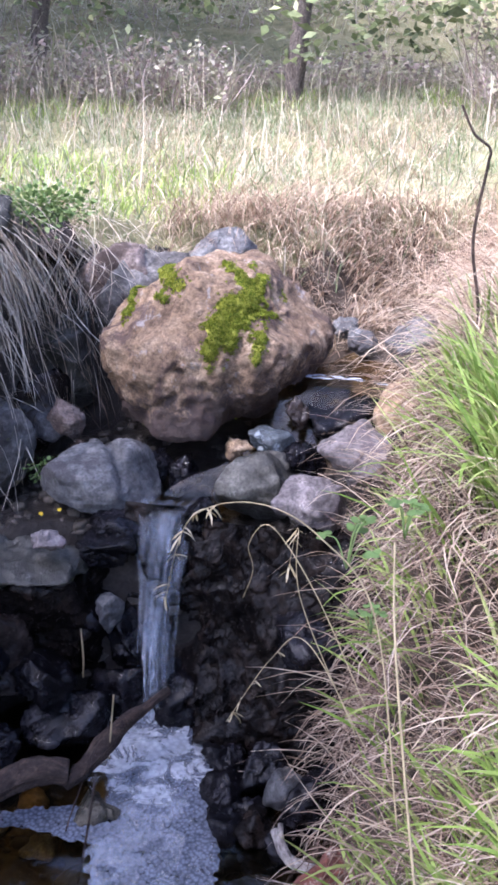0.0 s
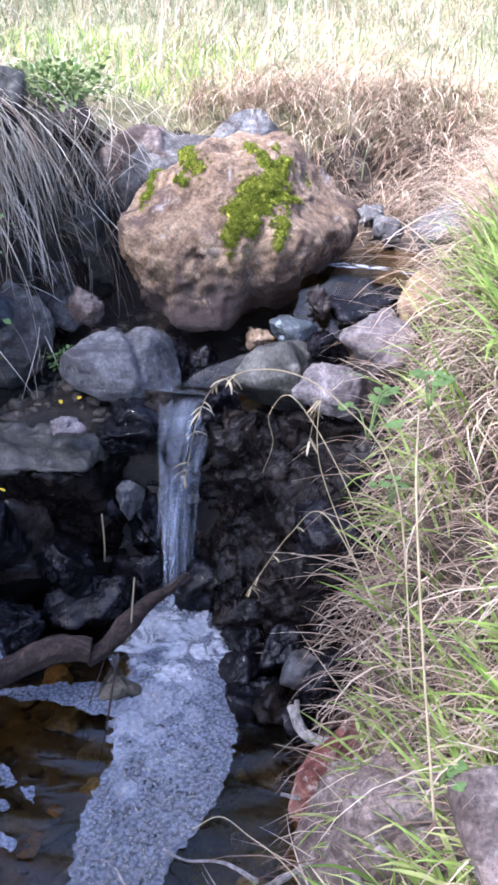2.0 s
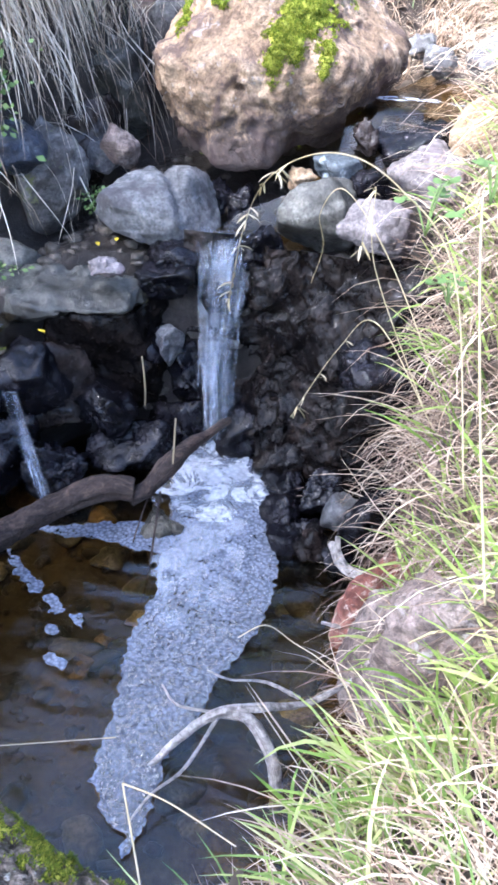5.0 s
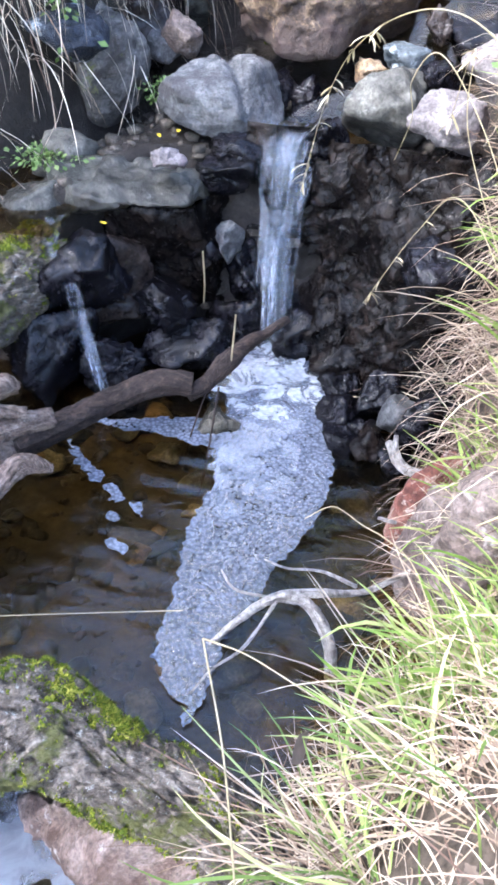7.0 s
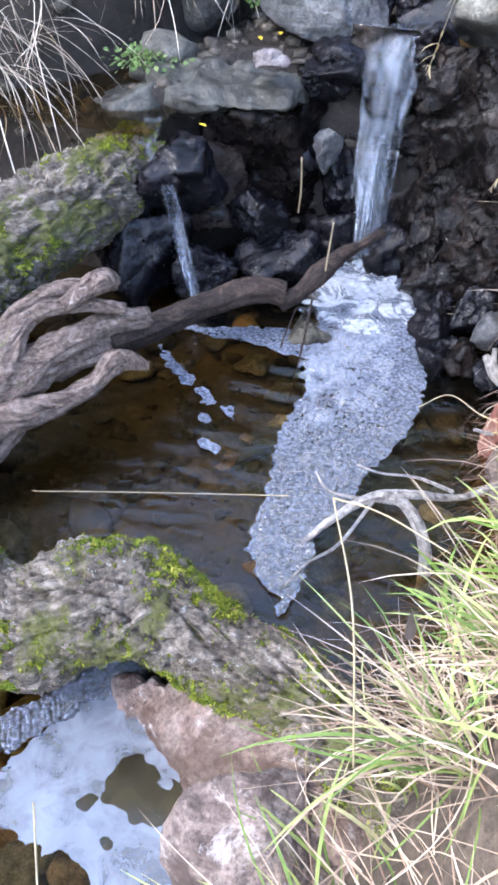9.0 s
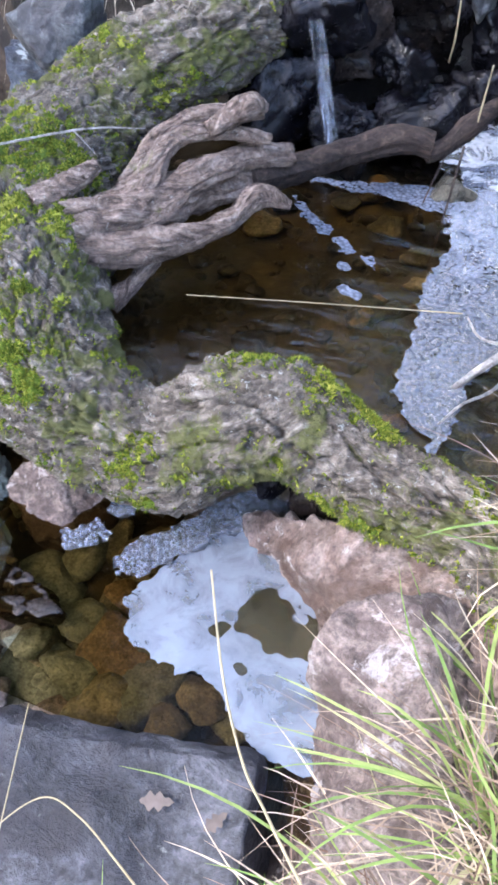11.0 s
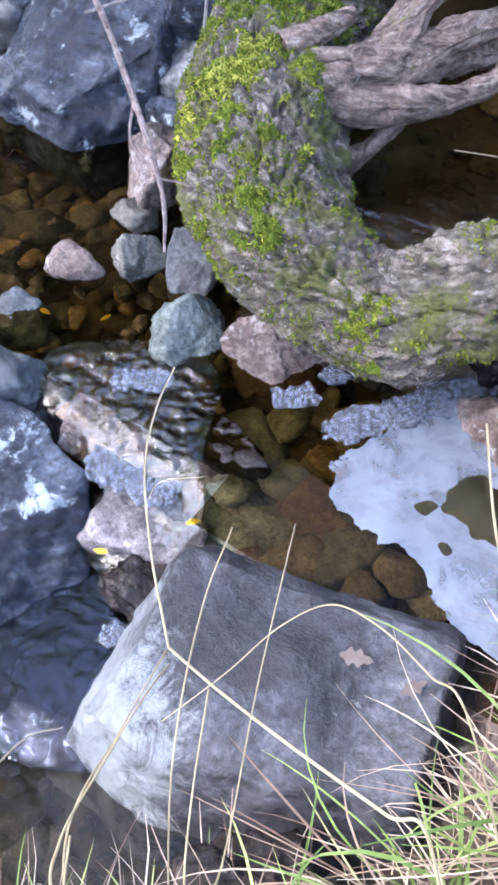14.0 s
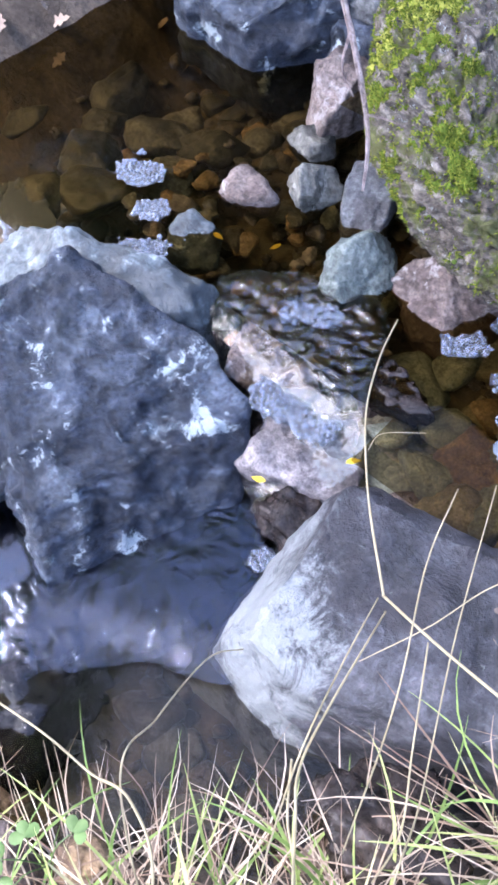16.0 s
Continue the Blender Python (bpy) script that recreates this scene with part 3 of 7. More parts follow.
def foam_mat(name, colour, rough, relief, scale, cover=0.92, cells=0.4, holes=(0.3, 0.45)):
    mat, nt, bsdf = material(name)
    co = coords(nt, scatter=False)
    v = nt.nodes.new("ShaderNodeTexVoronoi")
    v.inputs["Scale"].default_value = scale
    nt.links.new(co, v.inputs["Vector"])
    a = tex(nt, co, 9, 5, 0.6)
    col = mix(nt, ramp(nt, v.outputs["Distance"], [(0.2, 0.0), (0.75, cells)]), colour, tuple(0.2 * c for c in colour))
    col = mix(nt, 0.7, col, ramp(nt, a, [(0.3, 0.65), (0.7, 1.1)]), "MULTIPLY")
    nt.links.new(col, bsdf.inputs["Base Color"])
    bsdf.inputs["Roughness"].default_value = rough
    nt.links.new(bumped(nt, v.outputs["Distance"], -1.0, relief), bsdf.inputs["Normal"])
    clear, m = nt.nodes.new("ShaderNodeBsdfTransparent"), nt.nodes.new("ShaderNodeMixShader")
    nt.links.new(ramp(nt, tex(nt, co, 14, 5, 0.65, 0.5), [(holes[0], cover - holes[1]), (0.55, cover)]), m.inputs[0])
    nt.links.new(clear.outputs[0], m.inputs[1])
    nt.links.new(bsdf.outputs[0], m.inputs[2])
    nt.links.new(m.outputs[0], nt.nodes["Material Output"].inputs["Surface"])
    return mat


M_FALL = fall_mat()
M_FOAM = foam_mat("foam_raft", (0.19, 0.215, 0.28), 0.2, 0.005, 100.0, 0.94, 0.75, holes=(0.22, 0.25))
M_FOAMGREY = foam_mat("thin_foam", (0.09, 0.1, 0.125), 0.2, 0.001, 85.0, 0.8, 0.3)
# the pale blue colour holds the sky's sheen on the film
M_FILMSKY = foam_mat("surface_film", (0.18, 0.2, 0.24), 0.1, 0.0003, 60.0, 0.93, 0.0, holes=(0.3, 0.5))
# a tree's brown reflection, put into the colour of a thinner film
M_FILMTREE = foam_mat("tree_reflection_film", (0.085, 0.076, 0.048), 0.12, 0.0003, 60.0, 0.5, 0.0, holes=(0.35, 0.35))
M_FROTH = foam_mat("white_froth", (0.5, 0.54, 0.61), 0.4, 0.003, 70.0, 0.78, 0.35, holes=(0.42, 0.78))
M_WASH = foam_mat("thin_wash", (0.5, 0.54, 0.62), 0.4, 0.001, 90.0, 0.36, 0.15, holes=(0.42, 0.45))


def bubble_mat(name, film, ior, tone=(0.7, 0.7, 0.72)):
    mat, nt, bsdf = material(name)
    nt.nodes.remove(bsdf)
    clear, gloss, white = nt.nodes.new("ShaderNodeBsdfTransparent"), nt.nodes.new("ShaderNodeBsdfGlossy"), nt.nodes.new("ShaderNodeBsdfDiffuse")
    gloss.inputs["Roughness"].default_value = 0.05
    white.inputs["Color"].default_value = (*tone, 1)
    lw = nt.nodes.new("ShaderNodeFresnel")
    lw.inputs["IOR"].default_value = ior
    m, k = nt.nodes.new("ShaderNodeMixShader"), nt.nodes.new("ShaderNodeMixShader")
    k.inputs[0].default_value = film
    nt.links.new(clear.outputs[0], k.inputs[1])
    nt.links.new(white.outputs[0], k.inputs[2])
    nt.links.new(lw.outputs[0], m.inputs[0])
    nt.links.new(k.outputs[0], m.inputs[1])
    nt.links.new(gloss.outputs[0], m.inputs[2])
    nt.links.new(m.outputs[0], nt.nodes["Material Output"].inputs["Surface"])
    return mat


M_BUBBLE = bubble_mat("bubble_film", 0.1, 1.8)
M_BUBBLEDARK = bubble_mat("clear_bubble_film", 0.35, 1.6, (0.3, 0.33, 0.4))

# ---- the ground: one sheet from the stream bed to the far hillside ----
TOE = np.array([(-1.2, -0.8), (-1.06, -0.3), (-0.9, -0.06), (-0.6, 0.16), (-0.42, 0.5), (-0.34, 0.9), (-0.29, 1.1), (-0.16, 1.3), (-0.05, 1.5), (0.0, 1.8), (0.02, 2.2),
                (0.05, 2.5), (0.14, 2.75), (0.3, 3.1), (0.38, 3.5), (0.45, 4.1), (0.2, 4.15), (0.05, 3.75), (-0.3, 3.72), (-0.75, 3.66), (-1.0, 3.45), (-1.1, 3.1),
                (-1.22, 2.8), (-1.45, 2.45), (-1.8, 2.1), (-2.22, 1.6), (-2.24, 1.3), (-2.24, 0.8), (-2.5, 0.2), (-3.0, -0.8), (-3.6, -4.0), (-1.6, -4.0)])
POOL, LOWER, RUN = 0.0, -0.195, -0.38


def bank_distance(x, y):
    """Metres outside the stream's corridor (inside: negative)."""
    p = np.column_stack([x, y])
    best, inside = np.full(len(p), 1e9), np.zeros(len(p), bool)
    for a, b in zip(TOE, np.roll(TOE, -1, 0)):
        ab = b - a
        k = np.clip(((p - a) @ ab) / (ab @ ab), 0, 1)
        best = np.minimum(best, np.linalg.norm(p - a - k[:, None] * ab, axis=1))
        cross = ((a[1] > p[:, 1]) != (b[1] > p[:, 1])) & (p[:, 0] < (b[0] - a[0]) * (p[:, 1] - a[1]) / (b[1] - a[1] + 1e-12) + a[0])
        inside ^= cross
    return np.where(inside, -best, best)


def ground_height(x, y, fine=True):
    x, y = np.asarray(x, float).ravel(), np.asarray(y, float).ravel()
    d = bank_distance(x, y)
    ledge = 0.57 + 0.3 * smooth(2.95, 4.0, y) + 0.2 * smooth(-0.35, 0.25, x) * smooth(2.75, 3.2, y)
    low = -0.31 - 0.07 * smooth(-1.55, -1.9, x) - 0.2 * smooth(0.62, 0.2, y + 0.2 * (x + 1.1))
    dam = smooth(1.07, 1.17, y) * smooth(-1.5, -1.35, x)
    bed = low + (-0.16 - low) * dam
    edge = 2.62 - 0.32 * smooth(-0.85, -1.2, x) - 0.1 * smooth(-0.3, 0.0, x)
    ledge = ledge - 0.12 * smooth(-0.95, -1.25, x)
    bed = bed + (ledge - bed) * smooth(-0.07, 0.07, y - edge)
    far = np.maximum(0, y - 4.0)
    meadow = 1.36 + 0.165 * far - 0.01 * np.minimum(far, 5) ** 2 * 0.3 + 0.27 * np.maximum(0, y - 10.5)
    right = 0.28 + 0.3 * smooth(-0.3, 0.7, y) + 0.46 * smooth(1.15, 1.75, y) + 0.3 * smooth(1.6, 3.0, y)
    side = smooth(-1.4, -0.6, x)
    left = 0.75 + 0.65 * smooth(1.2, 2.6, y)
    near = left + (right - left) * side
    top = near + (meadow - near) * smooth(2.9, 3.9, y)
    w_right = 0.75 - 0.2 * smooth(0.3, 0.9, y) - 0.12 * smooth(0.9, 1.45, y) - 0.2 * smooth(1.68, 1.9, y)
    w_left = 1.1 - 0.95 * smooth(1.6, 2.8, y)
    w = w_left + (w_right - w_left) * side
    w = w + (0.34 - w) * smooth(3.3, 3.8, y)
    rise = np.clip(d / w, 0, 1)
    h = bed + (top - bed) * (0.45 * rise + 0.55 * smooth(0, 1, rise))
    h = h - 0.04 * np.exp(-((d + 0.05) / 0.1) ** 2)
    # the hills behind the camera and to the sides
    out = np.maximum(0, np.hypot(x * 0.8, np.minimum(y, 0)) - 6)
    h = h + 0.12 * out ** 1.1
    if fine:
        p = np.column_stack([x, y, np.zeros(len(x))])
        h = h + 0.045 * fbm(p, 2.2, 3, 21) + 0.02 * fbm(p, 11, 3, 22) * np.exp(-np.hypot(x + 0.8, y - 1.5) / 5)
    return h


def stretched(a, b, step, far_a, far_b):
    mid = np.arange(a, b + step / 2, step)
    out, back, s = [], [], step
    v = b
    while v < far_b:
        s *= 1.13
        v += s
        out.append(v)
    v, s = a, step
    while v > far_a:
        s *= 1.13
        v -= s
        back.append(v)
    return np.concatenate([back[::-1], mid, out])


def make_ground():
    gx, gy = stretched(-2.9, 0.75, 0.022, -220, 220), stretched(-0.9, 4.5, 0.022, -220, 300)
    x, y = np.meshgrid(gx, gy)
    shape = x.shape
    z = ground_height(x, y)
    d = bank_distance(x.ravel(), y.ravel())
    v = np.column_stack([x.ravel(), y.ravel(), z])
    n = shape[1]
    i, j = np.meshgrid(np.arange(shape[0] - 1), np.arange(n - 1), indexing="ij")
    a = (i * n + j).ravel()
    f = np.column_stack([a, a + 1, a + n + 1, a + n])
    c = v[f].mean(1)
    dd = d[f].mean(1)
    wob = 0.1 * fbm(c, 4, 3, 30)
    slot = np.zeros(len(f), int)
    slot[(dd > 0.25 + wob) & (c[:, 1] > 2.6)] = 3
    slot[dd > 1.1 + wob] = 3
    slot[(c[:, 1] > 4.3 + wob) | (np.hypot(c[:, 0], c[:, 1]) > 7)] = 3
    slot[(dd < 0.0) & (c[:, 2] < 0.02)] = 1
    # mud up the undercut bank: the hollow's shade is put into its dark colour
    slot[(dd < 0.3 + wob) & (c[:, 1] > 2.2) & (c[:, 0] < -0.7) & (c[:, 2] < 1.25)] = 2
    slot[(dd < 0.06 + 0.3 * wob) & (c[:, 1] > 2.3) & (c[:, 1] < 3.4) & (c[:, 2] < 0.75)] = 2
    me = mesh_of("ground", v, f, [M_SOIL, M_BEDSOIL, M_WETSHADESOIL, M_TURF], True, None, slot)
    tagged(new("ground", me), "soil stream bed and grassy banks rising to a meadow", "ground", kind="structure")


make_ground()


# ---- water ----
def sheet(xs, ys, z, keep, wave=0.0, freq=8.0, seed=0, bend=None):
    x, y = np.meshgrid(xs, ys)
    n = len(xs)
    i, j = np.meshgrid(np.arange(len(ys) - 1), np.arange(n - 1), indexing="ij")
    a = (i * n + j).ravel()
    f = np.column_stack([a, a + 1, a + n + 1, a + n])
    v = np.column_stack([x.ravel(), y.ravel(), np.full(x.size, z)])
    v[:, 2] += wave * fbm(v, freq, 3, seed)
    if bend:
        v[:, 2] += bend(v[:, 0], v[:, 1])
    c = v[f].mean(1)
    f = f[keep(c[:, 0], c[:, 1])]
    used = np.unique(f)
    order = np.zeros(len(v), int)
    order[used] = np.arange(len(used))
    return v[used], order[f]


def shore(xs, ys, z, inside, wave=0.0, freq=8.0, seed=0, bend=None):
    """A sheet of water or foam with a smooth edge where inside(x, y) falls to nought."""
    x, y = np.meshgrid(xs, ys)
    g = inside(x.ravel(), y.ravel()).reshape(x.shape)
    gy, gx = np.gradient(g, ys[1] - ys[0], xs[1] - xs[0])
    n = len(xs)
    i, j = np.meshgrid(np.arange(len(ys) - 1), np.arange(n - 1), indexing="ij")
    a = (i * n + j).ravel()
    f = np.column_stack([a, a + 1, a + n + 1, a + n])
    k = np.where(g < 0, -g / (gx * gx + gy * gy + 1e-9), 0)
    reach = 1.2 * (xs[1] - xs[0])
    mx, my = np.clip(k * gx, -reach, reach), np.clip(k * gy, -reach, reach)
    v = np.column_stack([(x + mx).ravel(), (y + my).ravel(), np.full(x.size, z)])
    v[:, 2] += wave * fbm(v, freq, 3, seed)
    if bend:
        v[:, 2] += bend(v[:, 0], v[:, 1])
    f = f[(g.ravel()[f] > 0).any(1)]
    used = np.unique(f)
    order = np.zeros(len(v), int)
    order[used] = np.arange(len(used))
    return v[used], order[f]


def log_side(x):
    """How far the fallen log's middle lies ahead at x."""
    return 1.05 - 0.06 * smooth(-0.75, -0.95, x) + 0.12 * smooth(-1.1, -1.35, x)


def ripples(x, y):
    """Rings that spread from the foot of the fall."""
    r = np.hypot(x + 0.53, y - 2.5)
    return 0.0022 * np.sin(r * 62) * np.exp(-((r - 0.55) / 0.35) ** 2)


thing("water", sheet(np.arange(-1.5, 0.16, 0.018), np.arange(0.95, 2.76, 0.018), POOL, lambda x, y: (y > log_side(x)) & (x > -1.5 + 0.1 * (y - 1.2)), 0.0016, 7, 3, ripples), M_POOL,
      "dark brown clear pool water under the small waterfall", "water", kind="structure")
thing("water", sheet(np.arange(-3.3, -0.2, 0.03), np.arange(0.28, 2.2, 0.03), LOWER, lambda x, y: (y < np.where(x > -1.36, log_side(x), 3.0)) & (y > np.where((x > -1.45) & (x < -0.98), 0.66, 0.52)) & ((x < -1.05) | (y > 0.55 - 0.3 * smooth(-0.62, -0.4, x))), 0.0008, 6, 5),
      M_LOWPOOL, "clear shallow water mirroring the sky beside the log", "water", kind="structure")
thing("water", sheet(np.arange(-3.6, -0.5, 0.03), np.arange(-4.0, 0.5, 0.03), RUN - 0.035, lambda x, y: y < 0.42, 0.001, 6, 6), M_STILL,
      "dim clear water lying below the large rocks", "water", kind="structure")


def in_outline(x, y, outline):
    """How far a point lies inside a closed outline (outside: negative)."""
    p, o = np.column_stack([x, y]), np.array(outline, float)
    best, inside = np.full(len(p), 1e9), np.zeros(len(p), bool)
    for a, b in zip(o, np.roll(o, -1, 0)):
        ab = b - a
        k = np.clip(((p - a) @ ab) / (ab @ ab), 0, 1)
        best = np.minimum(best, np.linalg.norm(p - a - k[:, None] * ab, axis=1))
        inside ^= ((a[1] > p[:, 1]) != (b[1] > p[:, 1])) & (p[:, 0] < (b[0] - a[0]) * (p[:, 1] - a[1]) / (b[1] - a[1] + 1e-12) + a[0])
    return np.where(inside, best, -best)


# the sheet that slides out between the two blocks and sinks into the lower water
SLIDE = [(-1.2, 0.5), (-1.1, 0.48), (-1.04, 0.43), (-0.94, 0.345), (-0.95, 0.27), (-0.9, 0.165), (-1.03, 0.09), (-1.11, 0.02), (-1.22, -0.11), (-1.42, -0.2), (-1.6, 0.1), (-1.3, 0.3)]
thing("water", shore(np.arange(-1.65, -0.86, 0.008), np.arange(-0.25, 0.55, 0.008), RUN, lambda x, y: in_outline(x, y, SLIDE) + 0.012 * vnoise(np.column_stack([x * 16, y * 16, 0 * x]), 14), 0.0008, 24, 6, lambda x, y: -0.03 * smooth(0.2, 0.0, in_outline(x, y, SLIDE)) * smooth(0.25, 0.0, y)), M_RUN,
      "water sliding thinly between the large rocks, its sheen tinted sky blue", "water", kind="structure")
# the riffle: a tongue of broken water bent over the step
RIFFLE = [(-1.5, 0.72), (-1.36, 0.83), (-1.2, 0.88), (-1.12, 0.83), (-1.08, 0.72), (-1.03, 0.64), (-0.99, 0.57), (-1.05, 0.46), (-1.12, 0.42), (-1.24, 0.46), (-1.3, 0.55), (-1.42, 0.6)]
thing("water", shore(np.arange(-1.55, -0.95, 0.005), np.arange(0.38, 0.92, 0.005), LOWER + 0.006, lambda x, y: in_outline(x, y, RIFFLE) + 0.014 * vnoise(np.column_stack([x * 18, y * 18, 0 * x]), 4), 0.0, 22, 8,
      lambda x, y: -0.16 * smooth(0.66, 0.44, y) + smooth(0.0, 0.05, in_outline(x, y, RIFFLE)) * (0.009 * (0.4 - np.abs(fbm(np.column_stack([x, y * 1.3, 0 * x]), 30, 3, 8))) + 0.002 * fbm(np.column_stack([x, y, 0 * x]), 90, 2, 9))), M_RIFFLE,
      "broken shallow water tumbling over a stone step", "water", kind="structure")
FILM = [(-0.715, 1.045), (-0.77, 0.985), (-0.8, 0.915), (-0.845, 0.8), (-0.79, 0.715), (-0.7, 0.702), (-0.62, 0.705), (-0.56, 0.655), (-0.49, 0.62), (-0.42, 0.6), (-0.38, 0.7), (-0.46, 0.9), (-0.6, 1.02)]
# where the tree's painted reflection interrupts the pale film
def reflection_gap(x, y):
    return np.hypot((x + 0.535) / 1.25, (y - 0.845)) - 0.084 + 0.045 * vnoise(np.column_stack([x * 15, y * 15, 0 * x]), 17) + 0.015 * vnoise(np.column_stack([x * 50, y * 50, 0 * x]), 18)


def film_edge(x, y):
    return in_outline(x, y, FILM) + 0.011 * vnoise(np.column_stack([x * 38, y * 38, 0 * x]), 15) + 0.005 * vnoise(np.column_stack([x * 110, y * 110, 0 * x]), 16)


thing("surface_film", shore(np.arange(-0.88, -0.36, 0.004), np.arange(0.56, 1.08, 0.004), LOWER + 0.003, lambda x, y: np.minimum(film_edge(x, y), reflection_gap(x, y))), M_FILMSKY, "pale torn film on still water, coloured for the sky it mirrors", "film", kind="stuff")
thing("surface_film", shore(np.arange(-0.76, -0.34, 0.004), np.arange(0.66, 1.04, 0.004), LOWER + 0.002, lambda x, y: 0.012 - reflection_gap(x, y)), M_FILMTREE, "thin film coloured olive for a tree's reflection beside the slab", "film", kind="stuff")
thing("water", shore(np.arange(-0.66, 0.4, 0.015), np.arange(2.66, 4.3, 0.015), 0.6, lambda x, y: np.minimum(0.12 + 0.04 * vnoise(np.column_stack([x * 6, y * 6, 0 * x]), 3) - np.abs(x - (-0.5 + 0.42 * smooth(2.75, 3.1, y) + 0.35 * smooth(3.1, 3.9, y))), np.minimum(y - 2.67, 4.25 - y)), 0.006, 14, 9, lambda x, y: 0.0 + 0.17 * smooth(2.8, 3.05, y) + 0.15 * smooth(3.0, 3.14, y) + 0.03 * smooth(3.2, 4.0, y)), M_POOL,
      "shallow stream feeding the fall between stones", "water", kind="structure")
thing("water", sheet(np.arange(-1.75, -1.05, 0.03), np.arange(2.2, 2.8, 0.03), 0.475, lambda x, y: x < 0, 0.001, 7, 11), M_POOL,
      "shallow greenish water on a side ledge", "water", kind="structure")


def fall_sheet(lip, foot, width0, width1, seed, rows=40, cols=26, bow=0.03):
    """A sheet of falling water on a thrown curve, thick in its strands."""
    lip, foot = np.array(lip), np.array(foot)
    s, u = np.meshgrid(np.linspace(0, 1, rows), np.linspace(-1, 1, cols), indexing="ij")
    drop = np.clip((s - 0.14) / 0.86, 0, 1)
    c = lip + (foot - lip) * np.stack([s ** 0.8, np.minimum(1, s * 1.25) ** 0.7, drop ** 1.6], -1)
    w = (width0 + (width1 - width0) * np.minimum(1, s * 1.7)) / 2
    p = c + np.stack([u * w, -bow * (1 - u * u), 0 * u], -1)
    q = np.column_stack([u.ravel() * 3.2, s.ravel() * 0.7, np.zeros(u.size)])
    p = p.reshape(-1, 3)
    p[:, 1] += 0.018 * fbm(q, 2.0, 3, seed)
    p[:, 0] += 0.012 * fbm(q + 9, 1.5, 3, seed + 3)
    i, j = np.meshgrid(np.arange(rows - 1), np.arange(cols - 1), indexing="ij")
    a = (i * cols + j).ravel()
    uv = np.column_stack([s.ravel() * 0.7, (u * w).ravel() + 0.5])
    return p, np.column_stack([a, a + 1, a + cols + 1, a + cols]), uv


fall = empty("waterfall", "narrow white-streaked waterfall dropping into a foamy pool", "waterfall", at=(-0.5, 2.55, 0.0))
part("fall_sheet", fall_sheet((0.015, 0.2, 0.645), (-0.03, 0.02, 0.0), 0.24, 0.11, 1), M_FALL, fall)
part("fall_sheet", fall_sheet((0.02, 0.17, 0.65), (-0.02, -0.03, 0.0), 0.12, 0.08, 2), M_FALL, fall)
part("fall_sheet", fall_sheet((-0.02, 0.22, 0.64), (-0.05, 0.05, 0.0), 0.17, 0.1, 3), M_FALL, fall)
trickle = empty("waterfall", "thin trickle of water running down wet rocks", "waterfall", at=(-1.0, 2.2, 0.0))
part("fall_sheet", fall_sheet((-0.1, 0.07, 0.42), (0.09, -0.06, 0.0), 0.02, 0.036, 5, 40, 10, 0.014), M_FALL, trickle)
part("fall_sheet", fall_sheet((-0.09, 0.12, 0.48), (-0.09, 0.06, 0.37), 0.04, 0.035, 6, 14, 8, 0.006), M_FALL, trickle)


def ragged(x, y, size, seed):
    q = np.column_stack([x, y, np.zeros_like(x)])
    return size * (fbm(q, 7, 4, seed, 0.7) + 0.5 * fbm(q, 70, 3, seed + 1))


def raft_edge(x, y):
    """How far a point lies inside the long foam raft and its side arm."""
    left = np.interp(y, [1.23, 1.26, 1.34, 1.5, 1.66, 2.04, 2.2, 2.4, 2.56], [-0.4, -0.455, -0.51, -0.525, -0.543, -0.545, -0.57, -0.62, -0.62])
    right = np.interp(y, [1.23, 1.26, 1.4, 1.51, 1.7, 1.85, 1.99, 2.12, 2.3, 2.56], [-0.39, -0.385, -0.378, -0.328, -0.294, -0.254, -0.225, -0.242, -0.31, -0.38])
    body = np.minimum(np.minimum(x - left, right - x), np.minimum(y - 1.2, 2.56 - y))
    arm = np.minimum(0.012 + 0.05 * smooth(-0.95, -0.6, x) - np.abs(y - 2.08 - 0.1 * (x + 0.65)), np.minimum(x + 0.95, -0.5 - x))
    return np.maximum(body, arm) + ragged(x, y, 0.012, 40)


def in_raft(x, y):
    return raft_edge(x, y) > 0.004


def strip(points, width, seed, rough=0.012):
    """A drifting patch along a bent line, ragged at its edge."""
    p = np.array(points, float)

    def inside(x, y):
        q = np.column_stack([x, y])
        best = np.full(len(q), 1e9)
        for a, b in zip(p[:-1], p[1:]):
            ab = b - a
            k = np.clip(((q - a) @ ab) / (ab @ ab + 1e-12), 0, 1)
            best = np.minimum(best, np.linalg.norm(q - a - k[:, None] * ab, axis=1))
        return width - best + ragged(x, y, rough, seed)

    return inside, (p[:, 0].min() - 0.09, p[:, 0].max() + 0.09, p[:, 1].min() - 0.09, p[:, 1].max() + 0.09)


thing("foam", shore(np.arange(-1.0, -0.18, 0.005), np.arange(1.15, 2.6, 0.005), POOL + 0.005, raft_edge, 0.0012, 30, 50), M_FOAM, "long pale raft of foam bubbles floating on the pool", "foam", kind="stuff")

HEMI = None


def bubbles(points, radii):
    global HEMI
    if HEMI is None:
        d, f = ico(2)
        keep = np.all(d[f][:, :, 2] > -0.35, axis=1)
        f = f[keep]
        used = np.unique(f)
        order = np.zeros(len(d), int)
        order[used] = np.arange(len(used))
        HEMI = (d[used], order[f])
    d, f = HEMI
    v = points[:, None] + d[None] * radii[:, None, None]
    return v.reshape(-1, 3), (np.arange(len(points))[:, None, None] * len(d) + f[None]).reshape(-1, 3)


